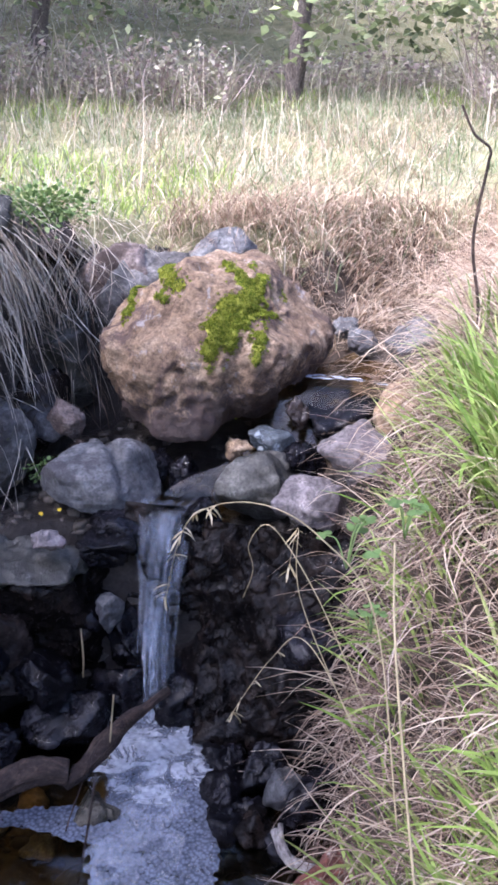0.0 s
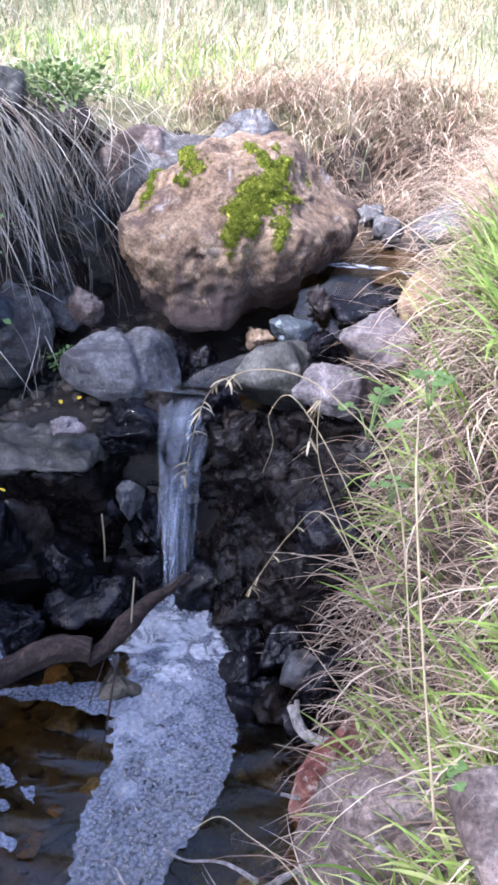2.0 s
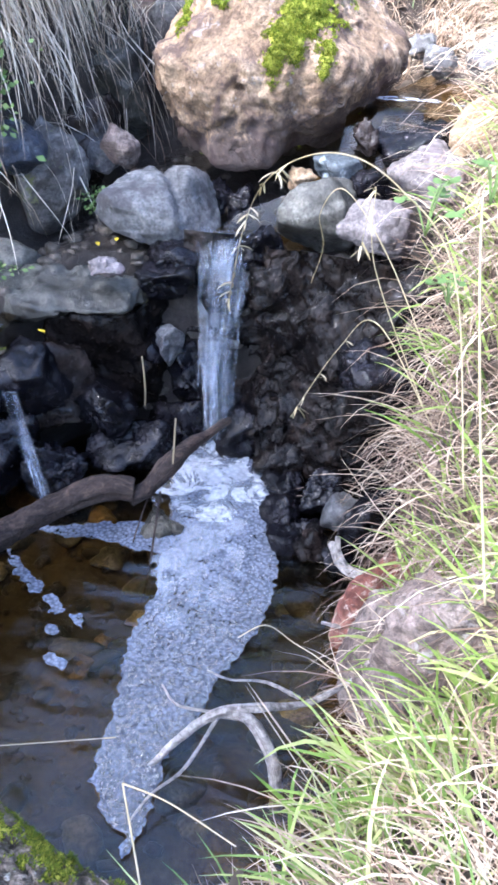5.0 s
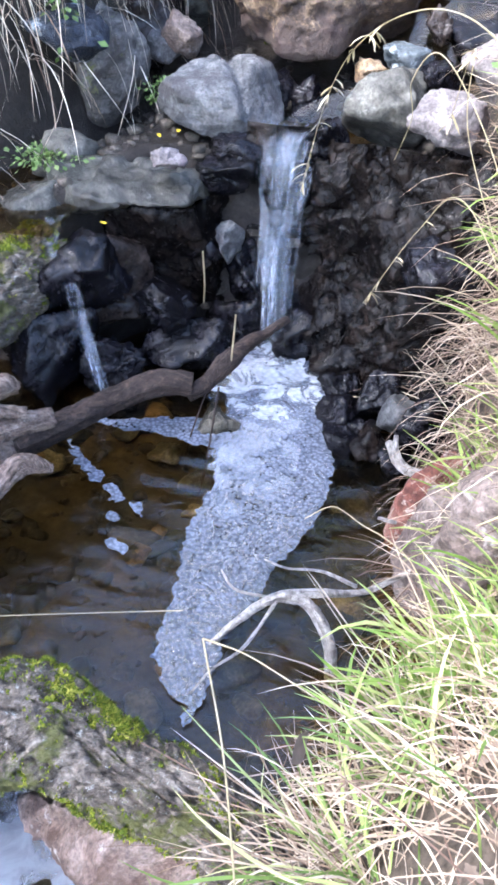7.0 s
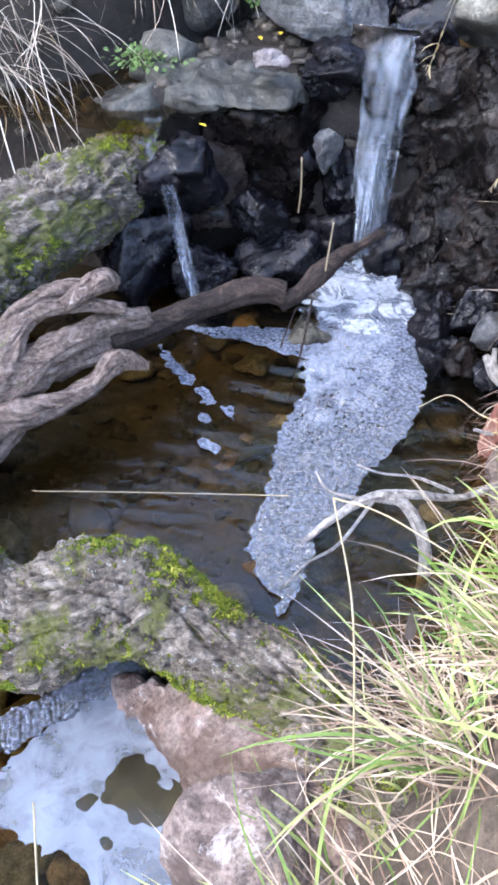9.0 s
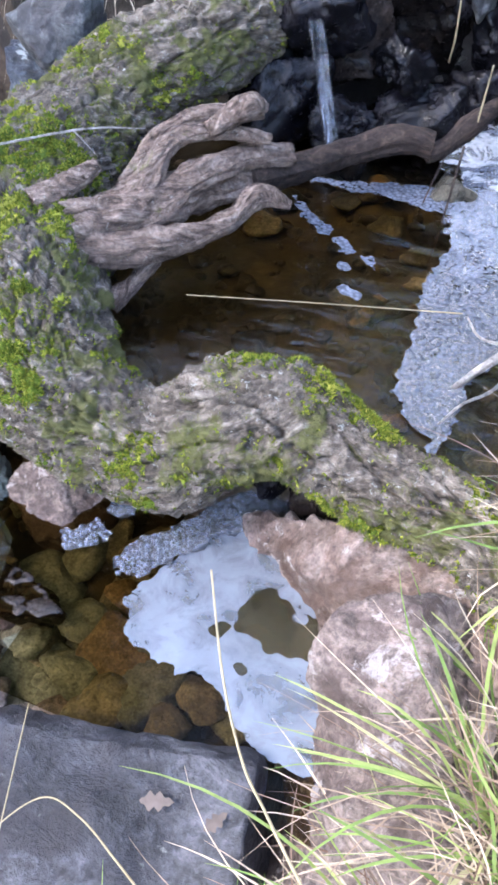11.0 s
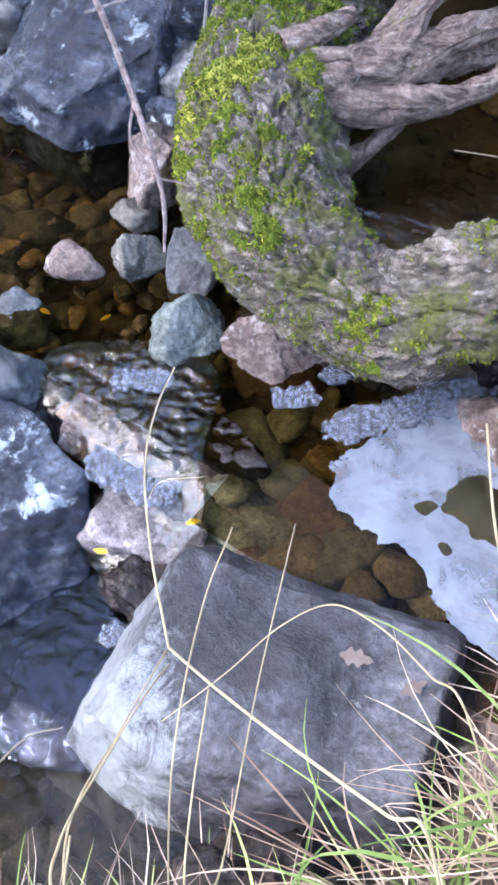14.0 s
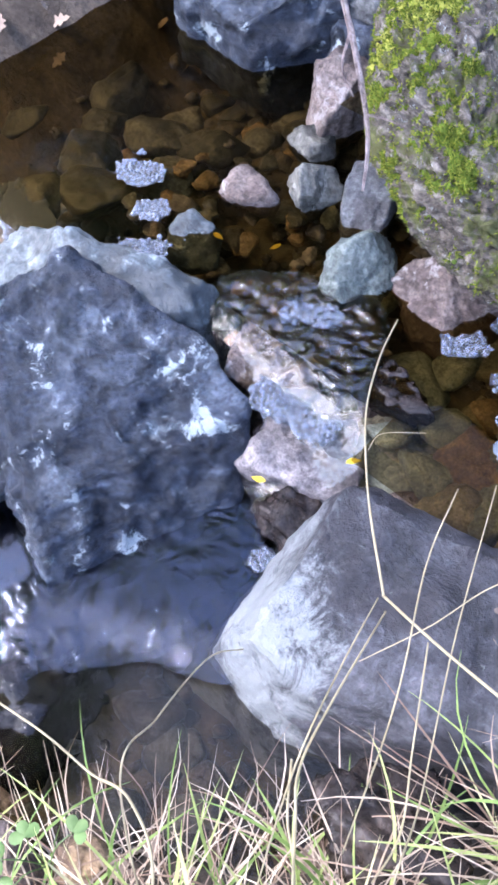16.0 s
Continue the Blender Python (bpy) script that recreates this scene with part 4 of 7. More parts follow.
def packed_bubbles(box, z, keep, gap, seed):
    """Bubbles crowded side by side in a loose honeycomb."""
    rng = np.random.RandomState(seed)
    x, y = np.meshgrid(np.arange(box[0], box[1], gap), np.arange(box[2], box[3], gap * 0.87))
    x = x + gap / 2 * (np.arange(x.shape[0]) % 2)[:, None]
    x, y = x.ravel() + rng.normal(0, gap * 0.16, x.size), y.ravel() + rng.normal(0, gap * 0.16, y.size)
    k = keep(x, y)
    x, y = x[k], y[k]
    r = gap * rng.uniform(0.36, 0.58, len(x))
    return bubbles(np.column_stack([x, y, z + 0 * x]), r)


def scatter_bubbles(box, z, keep, n, r0, r1, seed):
    rng = np.random.RandomState(seed)
    x, y = rng.uniform(box[0], box[1], n), rng.uniform(box[2], box[3], n)
    k = keep(x, y)
    x, y = x[k], y[k]
    r = r0 + (r1 - r0) * rng.uniform(0, 1, len(x)) ** 3
    return bubbles(np.column_stack([x, y, z + 0.2 * r]), r)


thing("bubbles", packed_bubbles((-0.6, -0.28, 1.2, 1.62), POOL + 0.004, lambda x, y: in_raft(x, y) & (vnoise(np.column_stack([x * 900, y * 900, 0 * x]), 6) * 0.5 + 0.5 > smooth(1.35, 1.62, y)), 0.0105, 53), M_BUBBLEDARK, "large clear bubbles at the raft's trailing end", "foam", kind="stuff")
thing("bubbles", scatter_bubbles((-0.6, -0.2, 1.2, 2.35), POOL + 0.005, lambda x, y: in_raft(x, y) & (vnoise(np.column_stack([x * 900, y * 900, 0 * x]), 5) * 0.5 + 0.5 > 0.95 * smooth(1.35, 2.3, y)), 17000, 0.0018, 0.006, 51), M_BUBBLE, "small glassy bubbles crowded on the foam raft", "foam", kind="stuff")

SPECKS = [([(-0.98, 1.97), (-0.92, 1.9)], 0.012), ([(-0.9, 1.88), (-0.83, 1.83)], 0.016), ([(-0.78, 1.8), (-0.75, 1.77)], 0.016), ([(-0.74, 1.7), (-0.73, 1.695)], 0.012), ([(-0.72, 1.62), (-0.68, 1.6)], 0.008), ([(-1.0, 2.06), (-0.97, 2.04)], 0.01), ([(-0.7, 1.75), (-0.67, 1.72)], 0.011)]
for k, (line, width) in enumerate(SPECKS):
    inside, (x0, x1, y0, y1) = strip(line, width * 0.8, 60 + k, 0.011)
    thing("foam", shore(np.arange(x0, x1, 0.004), np.arange(y0, y1, 0.004), POOL + 0.005, inside, 0.001, 40, k), M_FOAM, "small pale fleck of foam drifting on dark water", "foam", kind="stuff")
DRIFTS = [([(-0.87, 0.88), (-0.82, 0.95), (-0.76, 1.03), (-0.7, 1.1), (-0.62, 1.15)], 0.042), ([(-1.01, 0.88), (-0.98, 0.91)], 0.032), ([(-0.96, 0.98), (-0.95, 1.0)], 0.014), ([(-1.21, 0.575), (-1.15, 0.6), (-1.09, 0.59)], 0.042), ([(-1.3, 0.74), (-1.24, 0.77)], 0.03), ([(-1.88, 0.82), (-1.85, 0.83)], 0.036), ([(-1.92, 0.875), (-1.915, 0.88)], 0.018), ([(-1.76, 0.755), (-1.74, 0.765)], 0.026), ([(-1.7, 0.65), (-1.65, 0.68)], 0.034), ([(-2.08, 0.6), (-1.98, 0.57), (-1.89, 0.53)], 0.055), ([(-1.045, 0.335), (-1.04, 0.36)], 0.018)]
for k, (line, width) in enumerate(DRIFTS):
    inside, (x0, x1, y0, y1) = strip(line, width, 70 + k)
    level = LOWER + 0.004 if line[0][1] > 0.62 else RUN + 0.004 if line[0][1] < 0.4 else LOWER - 0.028
    thing("foam", shore(np.arange(x0, x1, 0.005), np.arange(y0, y1, 0.005), level + 0.002, inside, 0.001, 40, k), M_FOAMGREY, "patch of grey foam bubbles on the shallow water", "foam", kind="stuff")
    b = packed_bubbles((x0, x1, y0, y1), level + 0.004, lambda x, y: inside(x, y) > 0.0, 0.0115, 70 + k)
    thing("bubbles", b, M_BUBBLEDARK, "glassy bubbles on a patch of foam", "foam", kind="stuff")


def froth():
    """Broken white water at the foot of the fall: heaped in the middle, torn at the edge."""
    def inside(x, y):
        return 0.165 - np.hypot((x + 0.5) * 1.0, (y - 2.4) * 0.8) + ragged(x, y, 0.035, 90)

    def heap(x, y):
        q = np.column_stack([x, y, 0 * x])
        r = np.hypot(x + 0.5, y - 2.43)
        return np.exp(-(r / 0.11) ** 2) * (0.018 + 0.016 * fbm(q, 13, 3, 91)) + 0.0022 * fbm(q, 40, 3, 92)

    return shore(np.arange(-0.72, -0.28, 0.005), np.arange(2.16, 2.62, 0.005), POOL + 0.012, inside, 0, 1, 0, heap)


thing("froth", froth(), M_FROTH, "churning white froth at the foot of the fall", "foam", kind="stuff")
inside, (x0, x1, y0, y1) = strip([(-0.49, 2.3), (-0.47, 2.15), (-0.44, 1.98), (-0.42, 1.86)], 0.1, 98, 0.03)
thing("froth", shore(np.arange(x0, x1, 0.006), np.arange(y0, y1, 0.006), POOL + 0.009, inside, 0.001, 30, 6), M_WASH, "thin white wash drifting over the foam raft", "foam", kind="stuff")

inside, (x0, x1, y0, y1) = strip([(-0.12, 3.2), (-0.03, 3.21), (0.06, 3.19), (0.15, 3.14)], 0.018, 97, 0.01)
thing("foam", shore(np.arange(x0, x1, 0.005), np.arange(y0, y1, 0.005), 0.935, inside, 0.002, 30, 5), M_FROTH, "white water sliding over the ledge beside the boulder", "foam", kind="stuff")

# ---- rocks ----
def rock(name, at, size, seed, mat, label, turn=(0, 0, 0), group="", **shape):
    return thing(name, rock_shape(size, seed, turn=turn, **shape), mat, label, "rock", group, at=at)


def moss_on(parent, verts, faces, mask, height, tufts, seed, label, mat=M_MOSS):
    """Cushions of moss lying on the faces where mask is over nought, with a nap of short tufts."""
    m = mask[faces].min(1) > 0
    f = faces[m]
    if not len(f):
        return
    used = np.unique(f)
    order = np.zeros(len(verts), int)
    order[used] = np.arange(len(used))
    a, b, c = verts[faces[:, 0]], verts[faces[:, 1]], verts[faces[:, 2]]
    fn = np.cross(b - a, c - a)
    nor = np.zeros_like(verts)
    for k in range(3):
        np.add.at(nor, faces[:, k], fn)
    nor /= np.linalg.norm(nor, axis=1)[:, None] + 1e-12
    lift = height * (0.06 + np.clip(mask * 2.2, 0, 1) * (0.75 + 0.5 * fbm(verts, 60, 3, seed)))
    v = (verts + nor * lift[:, None])[used]
    tagged(part("moss", (v, order[f]), mat, parent, label), label, kind="stuff")
    rng = np.random.RandomState(seed)
    fringe = faces[(mask[faces].max(1) > -0.3) & (rng.uniform(0, 1, len(faces)) < np.clip(0.35 + 2 * mask[faces].mean(1), 0.08, 1))]
    t = fringe[rng.randint(0, len(fringe), tufts)]
    w = rng.dirichlet((1, 1, 1), tufts)
    p = (verts + nor * np.where(mask > 0, lift, 0)[:, None])[t]
    base = np.einsum("nk,nkc->nc", w, p)
    nn = nor[t[:, 0]] + rng.normal(size=(tufts, 3)) * 0.45
    nn /= np.linalg.norm(nn, axis=1)[:, None]
    side = np.cross(nn, rng.normal(size=(tufts, 3)))
    side /= np.linalg.norm(side, axis=1)[:, None]
    ln = rng.uniform(0.003, 0.01, (tufts, 1))
    tv = np.stack([base - side * 0.0016, base + side * 0.0016, base + nn * ln], 1).reshape(-1, 3)
    tagged(part("moss_nap", (tv, np.arange(tufts * 3).reshape(-1, 3)), mat, parent), kind="stuff")


def make_boulder():
    v, f = rock_shape((0.77, 0.7, 0.56), 11, planes=5, cut=0.9, power=20, lump=0.04, grit=0.01, crag=0.022, pits=6.0, chip=0.02, bits=60, sub=6, faces=((-0.66, -0.25, 0.72, 0.84), (0.75, -0.2, 0.62, 0.8), (0.1, -0.15, 1, 0.9), (-0.2, -0.8, 0.6, 0.84), (0.35, -0.75, 0.55, 0.86), (0, 0, -1, 0.84), (0, -1, -0.1, 0.86), (0.6, -0.45, -0.66, 0.84), (0.8, -0.6, -0.2, 0.86)))
    v = v + (v / np.linalg.norm(v, axis=1)[:, None]) * (0.008 * (0.35 - np.abs(fbm(v, 30, 3, 19))))[:, None]
    d = v / np.array([0.415, 0.35, 0.32])
    groove = np.exp(-((d[:, 0] - 0.24 - 0.1 * d[:, 2]) / 0.08) ** 2) * (d[:, 1] < 0.2) * smooth(0.4, -0.1, d[:, 2])
    v = v * (1 - 0.09 * groove)[:, None]
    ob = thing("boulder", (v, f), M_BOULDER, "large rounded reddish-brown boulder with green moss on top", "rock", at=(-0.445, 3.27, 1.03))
    n = fbm(v, 16, 4, 77, 0.65)
    # patches on the shoulder that faces the fall, on the crown and at the two sides
    px, pz = v[:, 0], v[:, 2]
    front = v[:, 1] < 0.05
    m = np.full(len(v), -1.0)
    for cx, cz, rx, rz in ((0.08, 0.13, 0.1, 0.1), (0.02, 0.05, 0.04, 0.07), (0.06, 0.3, 0.1, 0.06), (0.16, 0.28, 0.05, 0.03), (0.22, 0.17, 0.045, 0.035), (-0.16, 0.22, 0.07, 0.026), (-0.17, 0.17, 0.035, 0.018), (0.16, 0.05, 0.03, 0.06), (-0.3, 0.13, 0.03, 0.05)):
        m = np.maximum(m, 1 - ((px - cx) / rx) ** 2 - ((pz - cz) / rz) ** 2)
    m = np.where(front, m - 0.38 + 0.8 * n, -1)
    moss_on(ob, v, f, m, 0.012, 26000, 5, "bright yellow-green moss cushions")


make_boulder()

# stones along the ledge above the fall
def two_lobed():
    v, f = rock_shape((0.38, 0.28, 0.25), 21, sub=6, power=12, planes=9, cut=0.8, lump=0.08, crag=0.012, grit=0.005, chip=0.005)
    notch = np.exp(-((v[:, 0] - 0.03 + 0.45 * v[:, 1]) / 0.022) ** 2) * smooth(-0.02, 0.1, v[:, 2])
    v[:, 2] -= 0.03 * notch
    return turned(v, 0, 4, 8), f


thing("rock", two_lobed(), M_GREY, "smooth grey two-lobed rock beside the fall's lip", "rock", at=(-0.75, 2.82, 0.66))
def flat_rock():
    c = (-0.98, 2.5, 0.47)
    return hewn_shape(c, [((-0.95, 2.5, 0.535), (0.06, -0.3, 1.0)), ((-0.74, 2.5, 0.5), (1, -0.1, 0.25)), ((-0.9, 2.4, 0.47), (0.12, -1, 0.15)), ((-0.85, 2.4, 0.492), (0.16, -0.25, -0.95)), ((-1.06, 2.38, 0.4), (-0.45, -1, 0.25)), ((-1.22, 2.5, 0.45), (-1, -0.25, 0.4)), ((-1, 2.6, 0.5), (0, 1, 0.3)), ((-1, 2.5, 0.24), (0.1, -0.1, -1))], 22, crag=0.014, freq=10, chip=0.006, bits=50)


thing("rock", flat_rock(), M_OLIVE, "flat-topped grey-green rock jutting over a dark hollow", "rock", at=(-0.98, 2.5, 0.47))
# this block and the next rock carry the hollow's shade in near-black colour
def hollow_shade_rock():
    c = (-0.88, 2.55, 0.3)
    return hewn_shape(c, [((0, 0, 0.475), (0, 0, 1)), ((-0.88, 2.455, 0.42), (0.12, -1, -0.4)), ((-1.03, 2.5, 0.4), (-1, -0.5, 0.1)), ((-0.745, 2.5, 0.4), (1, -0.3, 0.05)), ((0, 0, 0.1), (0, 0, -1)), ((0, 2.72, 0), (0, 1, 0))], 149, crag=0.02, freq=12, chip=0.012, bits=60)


thing("rock", hollow_shade_rock(), M_DAMP, "overhanging rock face coloured black for the hollow's deep shade", "rock", at=(-0.88, 2.55, 0.3))
rock("rock", (-0.92, 2.7, 0.3), (0.56, 0.26, 0.34), 49, M_WET, "wet rock under the flat-topped stone, coloured black for the hollow's shade", (0, 3, 6), sub=5, power=40, planes=8, cut=0.8)
rock("rock", (-1.2, 2.42, 0.44), (0.2, 0.18, 0.2), 148, M_OLIVE, "broken grey-green rock beside the trickle", (0, 10, 30), sub=5, power=50, planes=9, cut=0.6)
rock("rock", (-0.655, 2.685, 0.565), (0.22, 0.17, 0.11), 28, M_WET, "flat wet stone with water sliding over it", (4, 8, 12), power=30, planes=10, cut=0.6, lump=0.08, crag=0.04, sub=5)
rock("rock", (-0.42, 2.66, 0.63), (0.13, 0.14, 0.16), 23, M_WET, "wet shining dark stone at the lip", (0, 10, 20), power=60, planes=12, cut=0.55, lump=0.03, crag=0.02, pits=5.0, grit=0.004, sub=5, chip=0.06, bits=36)
rock("rock", (-0.26, 2.8, 0.69), (0.27, 0.26, 0.25), 24, M_GREENGREY, "rounded greenish-grey stone above the fall", (0, -8, 15), sub=5, power=9)
rock("rock", (-0.08, 2.62, 0.71), (0.23, 0.2, 0.18), 25, M_PINK, "angular pinkish-grey stone resting above the drop", (5, -12, 25), sub=5, power=18)
rock("rock", (0.05, 2.8, 0.82), (0.23, 0.2, 0.17), 26, M_PINK, "pale jagged pink-white rock by the stream", (0, 18, -20), sub=5, power=26, lump=0.1)
rock("rock", (-0.24, 2.95, 0.78), (0.16, 0.13, 0.1), 27, M_PALEBLUE, "pale blue-green flat stone in the shallows", (8, 15, 30))
rock("rock", (0.17, 2.98, 0.91), (0.21, 0.17, 0.15), 28, M_TAN, "tan orange stone half covered by dry grass", (0, -15, 25), power=16)
rock("rock", (-0.01, 3.14, 0.8), (0.32, 0.3, 0.2), 29, M_WET, "dark wet rock with water sliding over it", (0, 6, 10), sub=5, faces=((0, 0, 1, 0.6),), power=26, crag=0.05, grit=0.01)
rock("rock", (0.23, 3.34, 1.02), (0.24, 0.24, 0.22), 30, M_GREY, "rounded grey boulder at the stream's edge", (0, 10, 0), sub=5, power=9)
rock("rock", (0.04, 3.5, 0.99), (0.11, 0.1, 0.11), 31, M_GREY, "small grey stone behind the shallows")
rock("rock", (-0.03, 3.62, 1.02), (0.1, 0.1, 0.09), 32, M_GREY, "small dark grey stone against the bank")
rock("rock", (0.14, 2.84, 0.84), (0.1, 0.1, 0.1), 33, M_WETBROWN, "small damp brown stone", power=60, planes=12, cut=0.55, lump=0.03, crag=0.02, pits=5.0, grit=0.004, sub=5, chip=0.06, bits=36)
rock("rock", (-0.12, 2.9, 0.74), (0.16, 0.14, 0.1), 34, M_WET, "low wet stone under trickling water", (0, 12, 0), power=60, planes=12, cut=0.55, lump=0.03, crag=0.02, pits=5.0, grit=0.004, sub=5, chip=0.06, bits=36)
rock("rock", (-0.56, 3.86, 1.2), (0.34, 0.24, 0.3), 35, M_GREY, "purplish-grey slab showing through the bank", (0, 0, 20), power=22, sub=5)
rock("rock", (-0.9, 3.62, 1.06), (0.36, 0.24, 0.5), 36, M_BROWN, "dark upright rock in the undercut bank", (0, 8, 15), power=20, sub=5)
rock("rock", (-0.8, 3.58, 1.02), (0.42, 0.24, 0.52), 37, M_GREYDARK, "grey rock face wedged behind the boulder", (0, -10, 10), sub=5, power=50, planes=9, cut=0.7, chip=0.025)
rock("rock", (-0.93, 3.02, 0.78), (0.13, 0.11, 0.12), 38, M_BROWN, "small brown block beside the boulder", (15, 30, 10), power=24)
rock("rock", (-1.02, 3.12, 0.72), (0.14, 0.12, 0.1), 39, M_GREY, "small grey stone in the shaded hollow")
rock("rock", (-0.86, 2.98, 0.68), (0.1, 0.1, 0.1), 40, M_WETBROWN, "small damp stone in the shaded hollow", power=60, planes=12, cut=0.55, lump=0.03, crag=0.02, pits=5.0, grit=0.004, sub=5, chip=0.06, bits=36)
rock("rock", (-0.62, 2.98, 0.65), (0.12, 0.12, 0.12), 41, M_WET, "wet stone under the boulder", power=60, planes=12, cut=0.55, lump=0.03, crag=0.02, pits=5.0, grit=0.004, sub=5, chip=0.06, bits=36)
rock("rock", (-0.52, 2.95, 0.64), (0.1, 0.1, 0.14), 42, M_WET, "wet upright stone under the boulder", (0, 20, 0), power=60, planes=12, cut=0.55, lump=0.03, crag=0.02, pits=5.0, grit=0.004, sub=5, chip=0.06, bits=36)
rock("rock", (-0.34, 3.0, 0.72), (0.1, 0.08, 0.08), 43, M_TAN, "small rusty stone below the boulder")
rock("rock", (-0.16, 3.02, 0.86), (0.08, 0.08, 0.11), 44, M_WETBROWN, "small upright dark pebble", power=60, planes=12, cut=0.55, lump=0.03, crag=0.02, pits=5.0, grit=0.004, sub=5, chip=0.06, bits=36)
rock("rock", (-0.2, 2.9, 0.7), (0.08, 0.07, 0.05), 45, M_TAN, "small orange pebble in the wet")
rock("rock", (-1.18, 2.62, 0.52), (0.2, 0.2, 0.16), 46, M_GREENGREY, "low mossy stone on the side ledge")
rock("rock", (-0.82, 2.5, 0.6), (0.11, 0.08, 0.05), 47, M_PINK, "small pale stone lying on a larger rock")
rock("rock", (-1.2, 2.78, 0.82), (0.24, 0.2, 0.12), 48, M_BLUE, "slate ledge jutting from the bank", (6, 0, 20), faces=((0, 0, 1, 0.5),))

def earth_face():
    """The crumbling wet wall under the ledge: a folded sheet of broken stone and packed earth."""
    nx, nz = 230, 130
    x, t = np.meshgrid(np.linspace(-0.64, 0.16, nx), np.linspace(0, 1, nz))
    x, t = x.ravel(), t.ravel()
    foot = 2.4 - 0.16 * smooth(-0.3, 0.05, x)
    y = foot + (2.6 - 0.1 * smooth(-0.3, 0.0, x) - foot) * t ** 0.8 + 0.03 * np.sin(t * 7 + x * 5)
    y = y + (2.59 + 0.08 * t - y) * smooth(-0.385, -0.46, x)
    z = -0.1 + 0.76 * t
    v = np.column_stack([x, y, z])
    i, j = np.meshgrid(np.arange(nz - 1), np.arange(nx - 1), indexing="ij")
    a = (i * nx + j).ravel()
    f = np.vstack([np.column_stack([a, a + 1, a + nx + 1]), np.column_stack([a, a + nx + 1, a + nx])])
    lift = (1 - 0.7 * smooth(-0.4, -0.46, x)) * 0.034 * chips(v, 60, 401, 0.8) + 0.016 * chips(v, 260, 402, 0.8) + 0.004 * chips(v, 1500, 403, 0.5) + 0.02 * fbm(v, 6, 3, 404)
    return v + vertex_normals(v, f) * lift[:, None], f


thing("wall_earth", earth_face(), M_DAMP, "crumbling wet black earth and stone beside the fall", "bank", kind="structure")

# broken rock face under the hanging grass
rng = np.random.RandomState(61)
for k, (x, y) in enumerate([(-1.2, 2.98), (-1.28, 3.12), (-1.12, 3.22), (-1.2, 3.36), (-1.08, 3.45), (-1.34, 2.9), (-1.36, 3.26), (-1.02, 3.6), (-1.2, 3.56), (-1.42, 3.05), (-0.92, 3.72)]):
    z = ground_height(np.array([x]), np.array([y]))[0]
    w = rng.uniform(0.2, 0.32)
    rock("rock", (x, y, z - 0.04), (w, w * 0.9, w * 1.2), 700 + k, (M_GREYDARK, M_OLIVE, M_WETBROWN)[k % 3], "dark broken rock under the hanging grass", (0, rng.uniform(-20, 20), rng.uniform(0, 180)), "rocks of the undercut bank", sub=5, power=50, planes=9, cut=0.65, chip=0.03, bits=30)

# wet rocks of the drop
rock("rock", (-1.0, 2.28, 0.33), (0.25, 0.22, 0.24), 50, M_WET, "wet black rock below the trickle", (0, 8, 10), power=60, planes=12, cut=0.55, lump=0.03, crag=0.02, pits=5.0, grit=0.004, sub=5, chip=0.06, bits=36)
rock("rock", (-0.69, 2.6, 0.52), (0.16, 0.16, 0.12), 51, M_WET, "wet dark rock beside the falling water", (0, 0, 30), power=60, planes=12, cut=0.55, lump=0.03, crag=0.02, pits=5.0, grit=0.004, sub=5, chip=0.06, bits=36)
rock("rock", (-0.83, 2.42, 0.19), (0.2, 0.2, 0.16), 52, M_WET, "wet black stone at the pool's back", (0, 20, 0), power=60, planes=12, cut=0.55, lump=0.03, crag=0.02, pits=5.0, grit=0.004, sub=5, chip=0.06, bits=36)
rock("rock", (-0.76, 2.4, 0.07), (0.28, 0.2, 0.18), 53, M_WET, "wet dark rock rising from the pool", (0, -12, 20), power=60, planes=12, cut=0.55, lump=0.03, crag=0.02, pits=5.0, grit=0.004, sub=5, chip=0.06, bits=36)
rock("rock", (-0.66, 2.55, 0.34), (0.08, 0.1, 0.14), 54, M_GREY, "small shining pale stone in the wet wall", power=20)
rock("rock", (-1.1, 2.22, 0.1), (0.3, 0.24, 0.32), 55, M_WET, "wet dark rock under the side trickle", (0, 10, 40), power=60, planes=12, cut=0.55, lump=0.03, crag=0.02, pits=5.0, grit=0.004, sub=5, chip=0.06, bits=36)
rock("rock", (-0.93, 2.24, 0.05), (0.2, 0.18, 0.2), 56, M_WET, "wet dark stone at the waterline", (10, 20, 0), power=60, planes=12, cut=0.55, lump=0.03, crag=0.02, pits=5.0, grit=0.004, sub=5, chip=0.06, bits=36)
rock("rock", (-0.583, 2.130, 0.0), (0.125, 0.11, 0.1), 57, M_FOAMSTONE, "round brown stone ringed by foam", power=60, planes=12, cut=0.55, lump=0.03, crag=0.02, pits=5.0, grit=0.004, sub=5, chip=0.06, bits=36)
rock("rock", (-0.04, 2.38, 0.42), (0.2, 0.22, 0.16), 60, M_WET, "wet black rock jutting below the grass", (0, 12, 20), power=60, planes=12, cut=0.55, lump=0.03, crag=0.02, pits=5.0, grit=0.004, sub=5, chip=0.06, bits=36)
rock("rock", (-0.28, 2.36, 0.02), (0.13, 0.12, 0.12), 62, M_WET, "black shining stone at the waterline", power=60, planes=12, cut=0.55, lump=0.03, crag=0.02, pits=5.0, grit=0.004, sub=5, chip=0.06, bits=36)
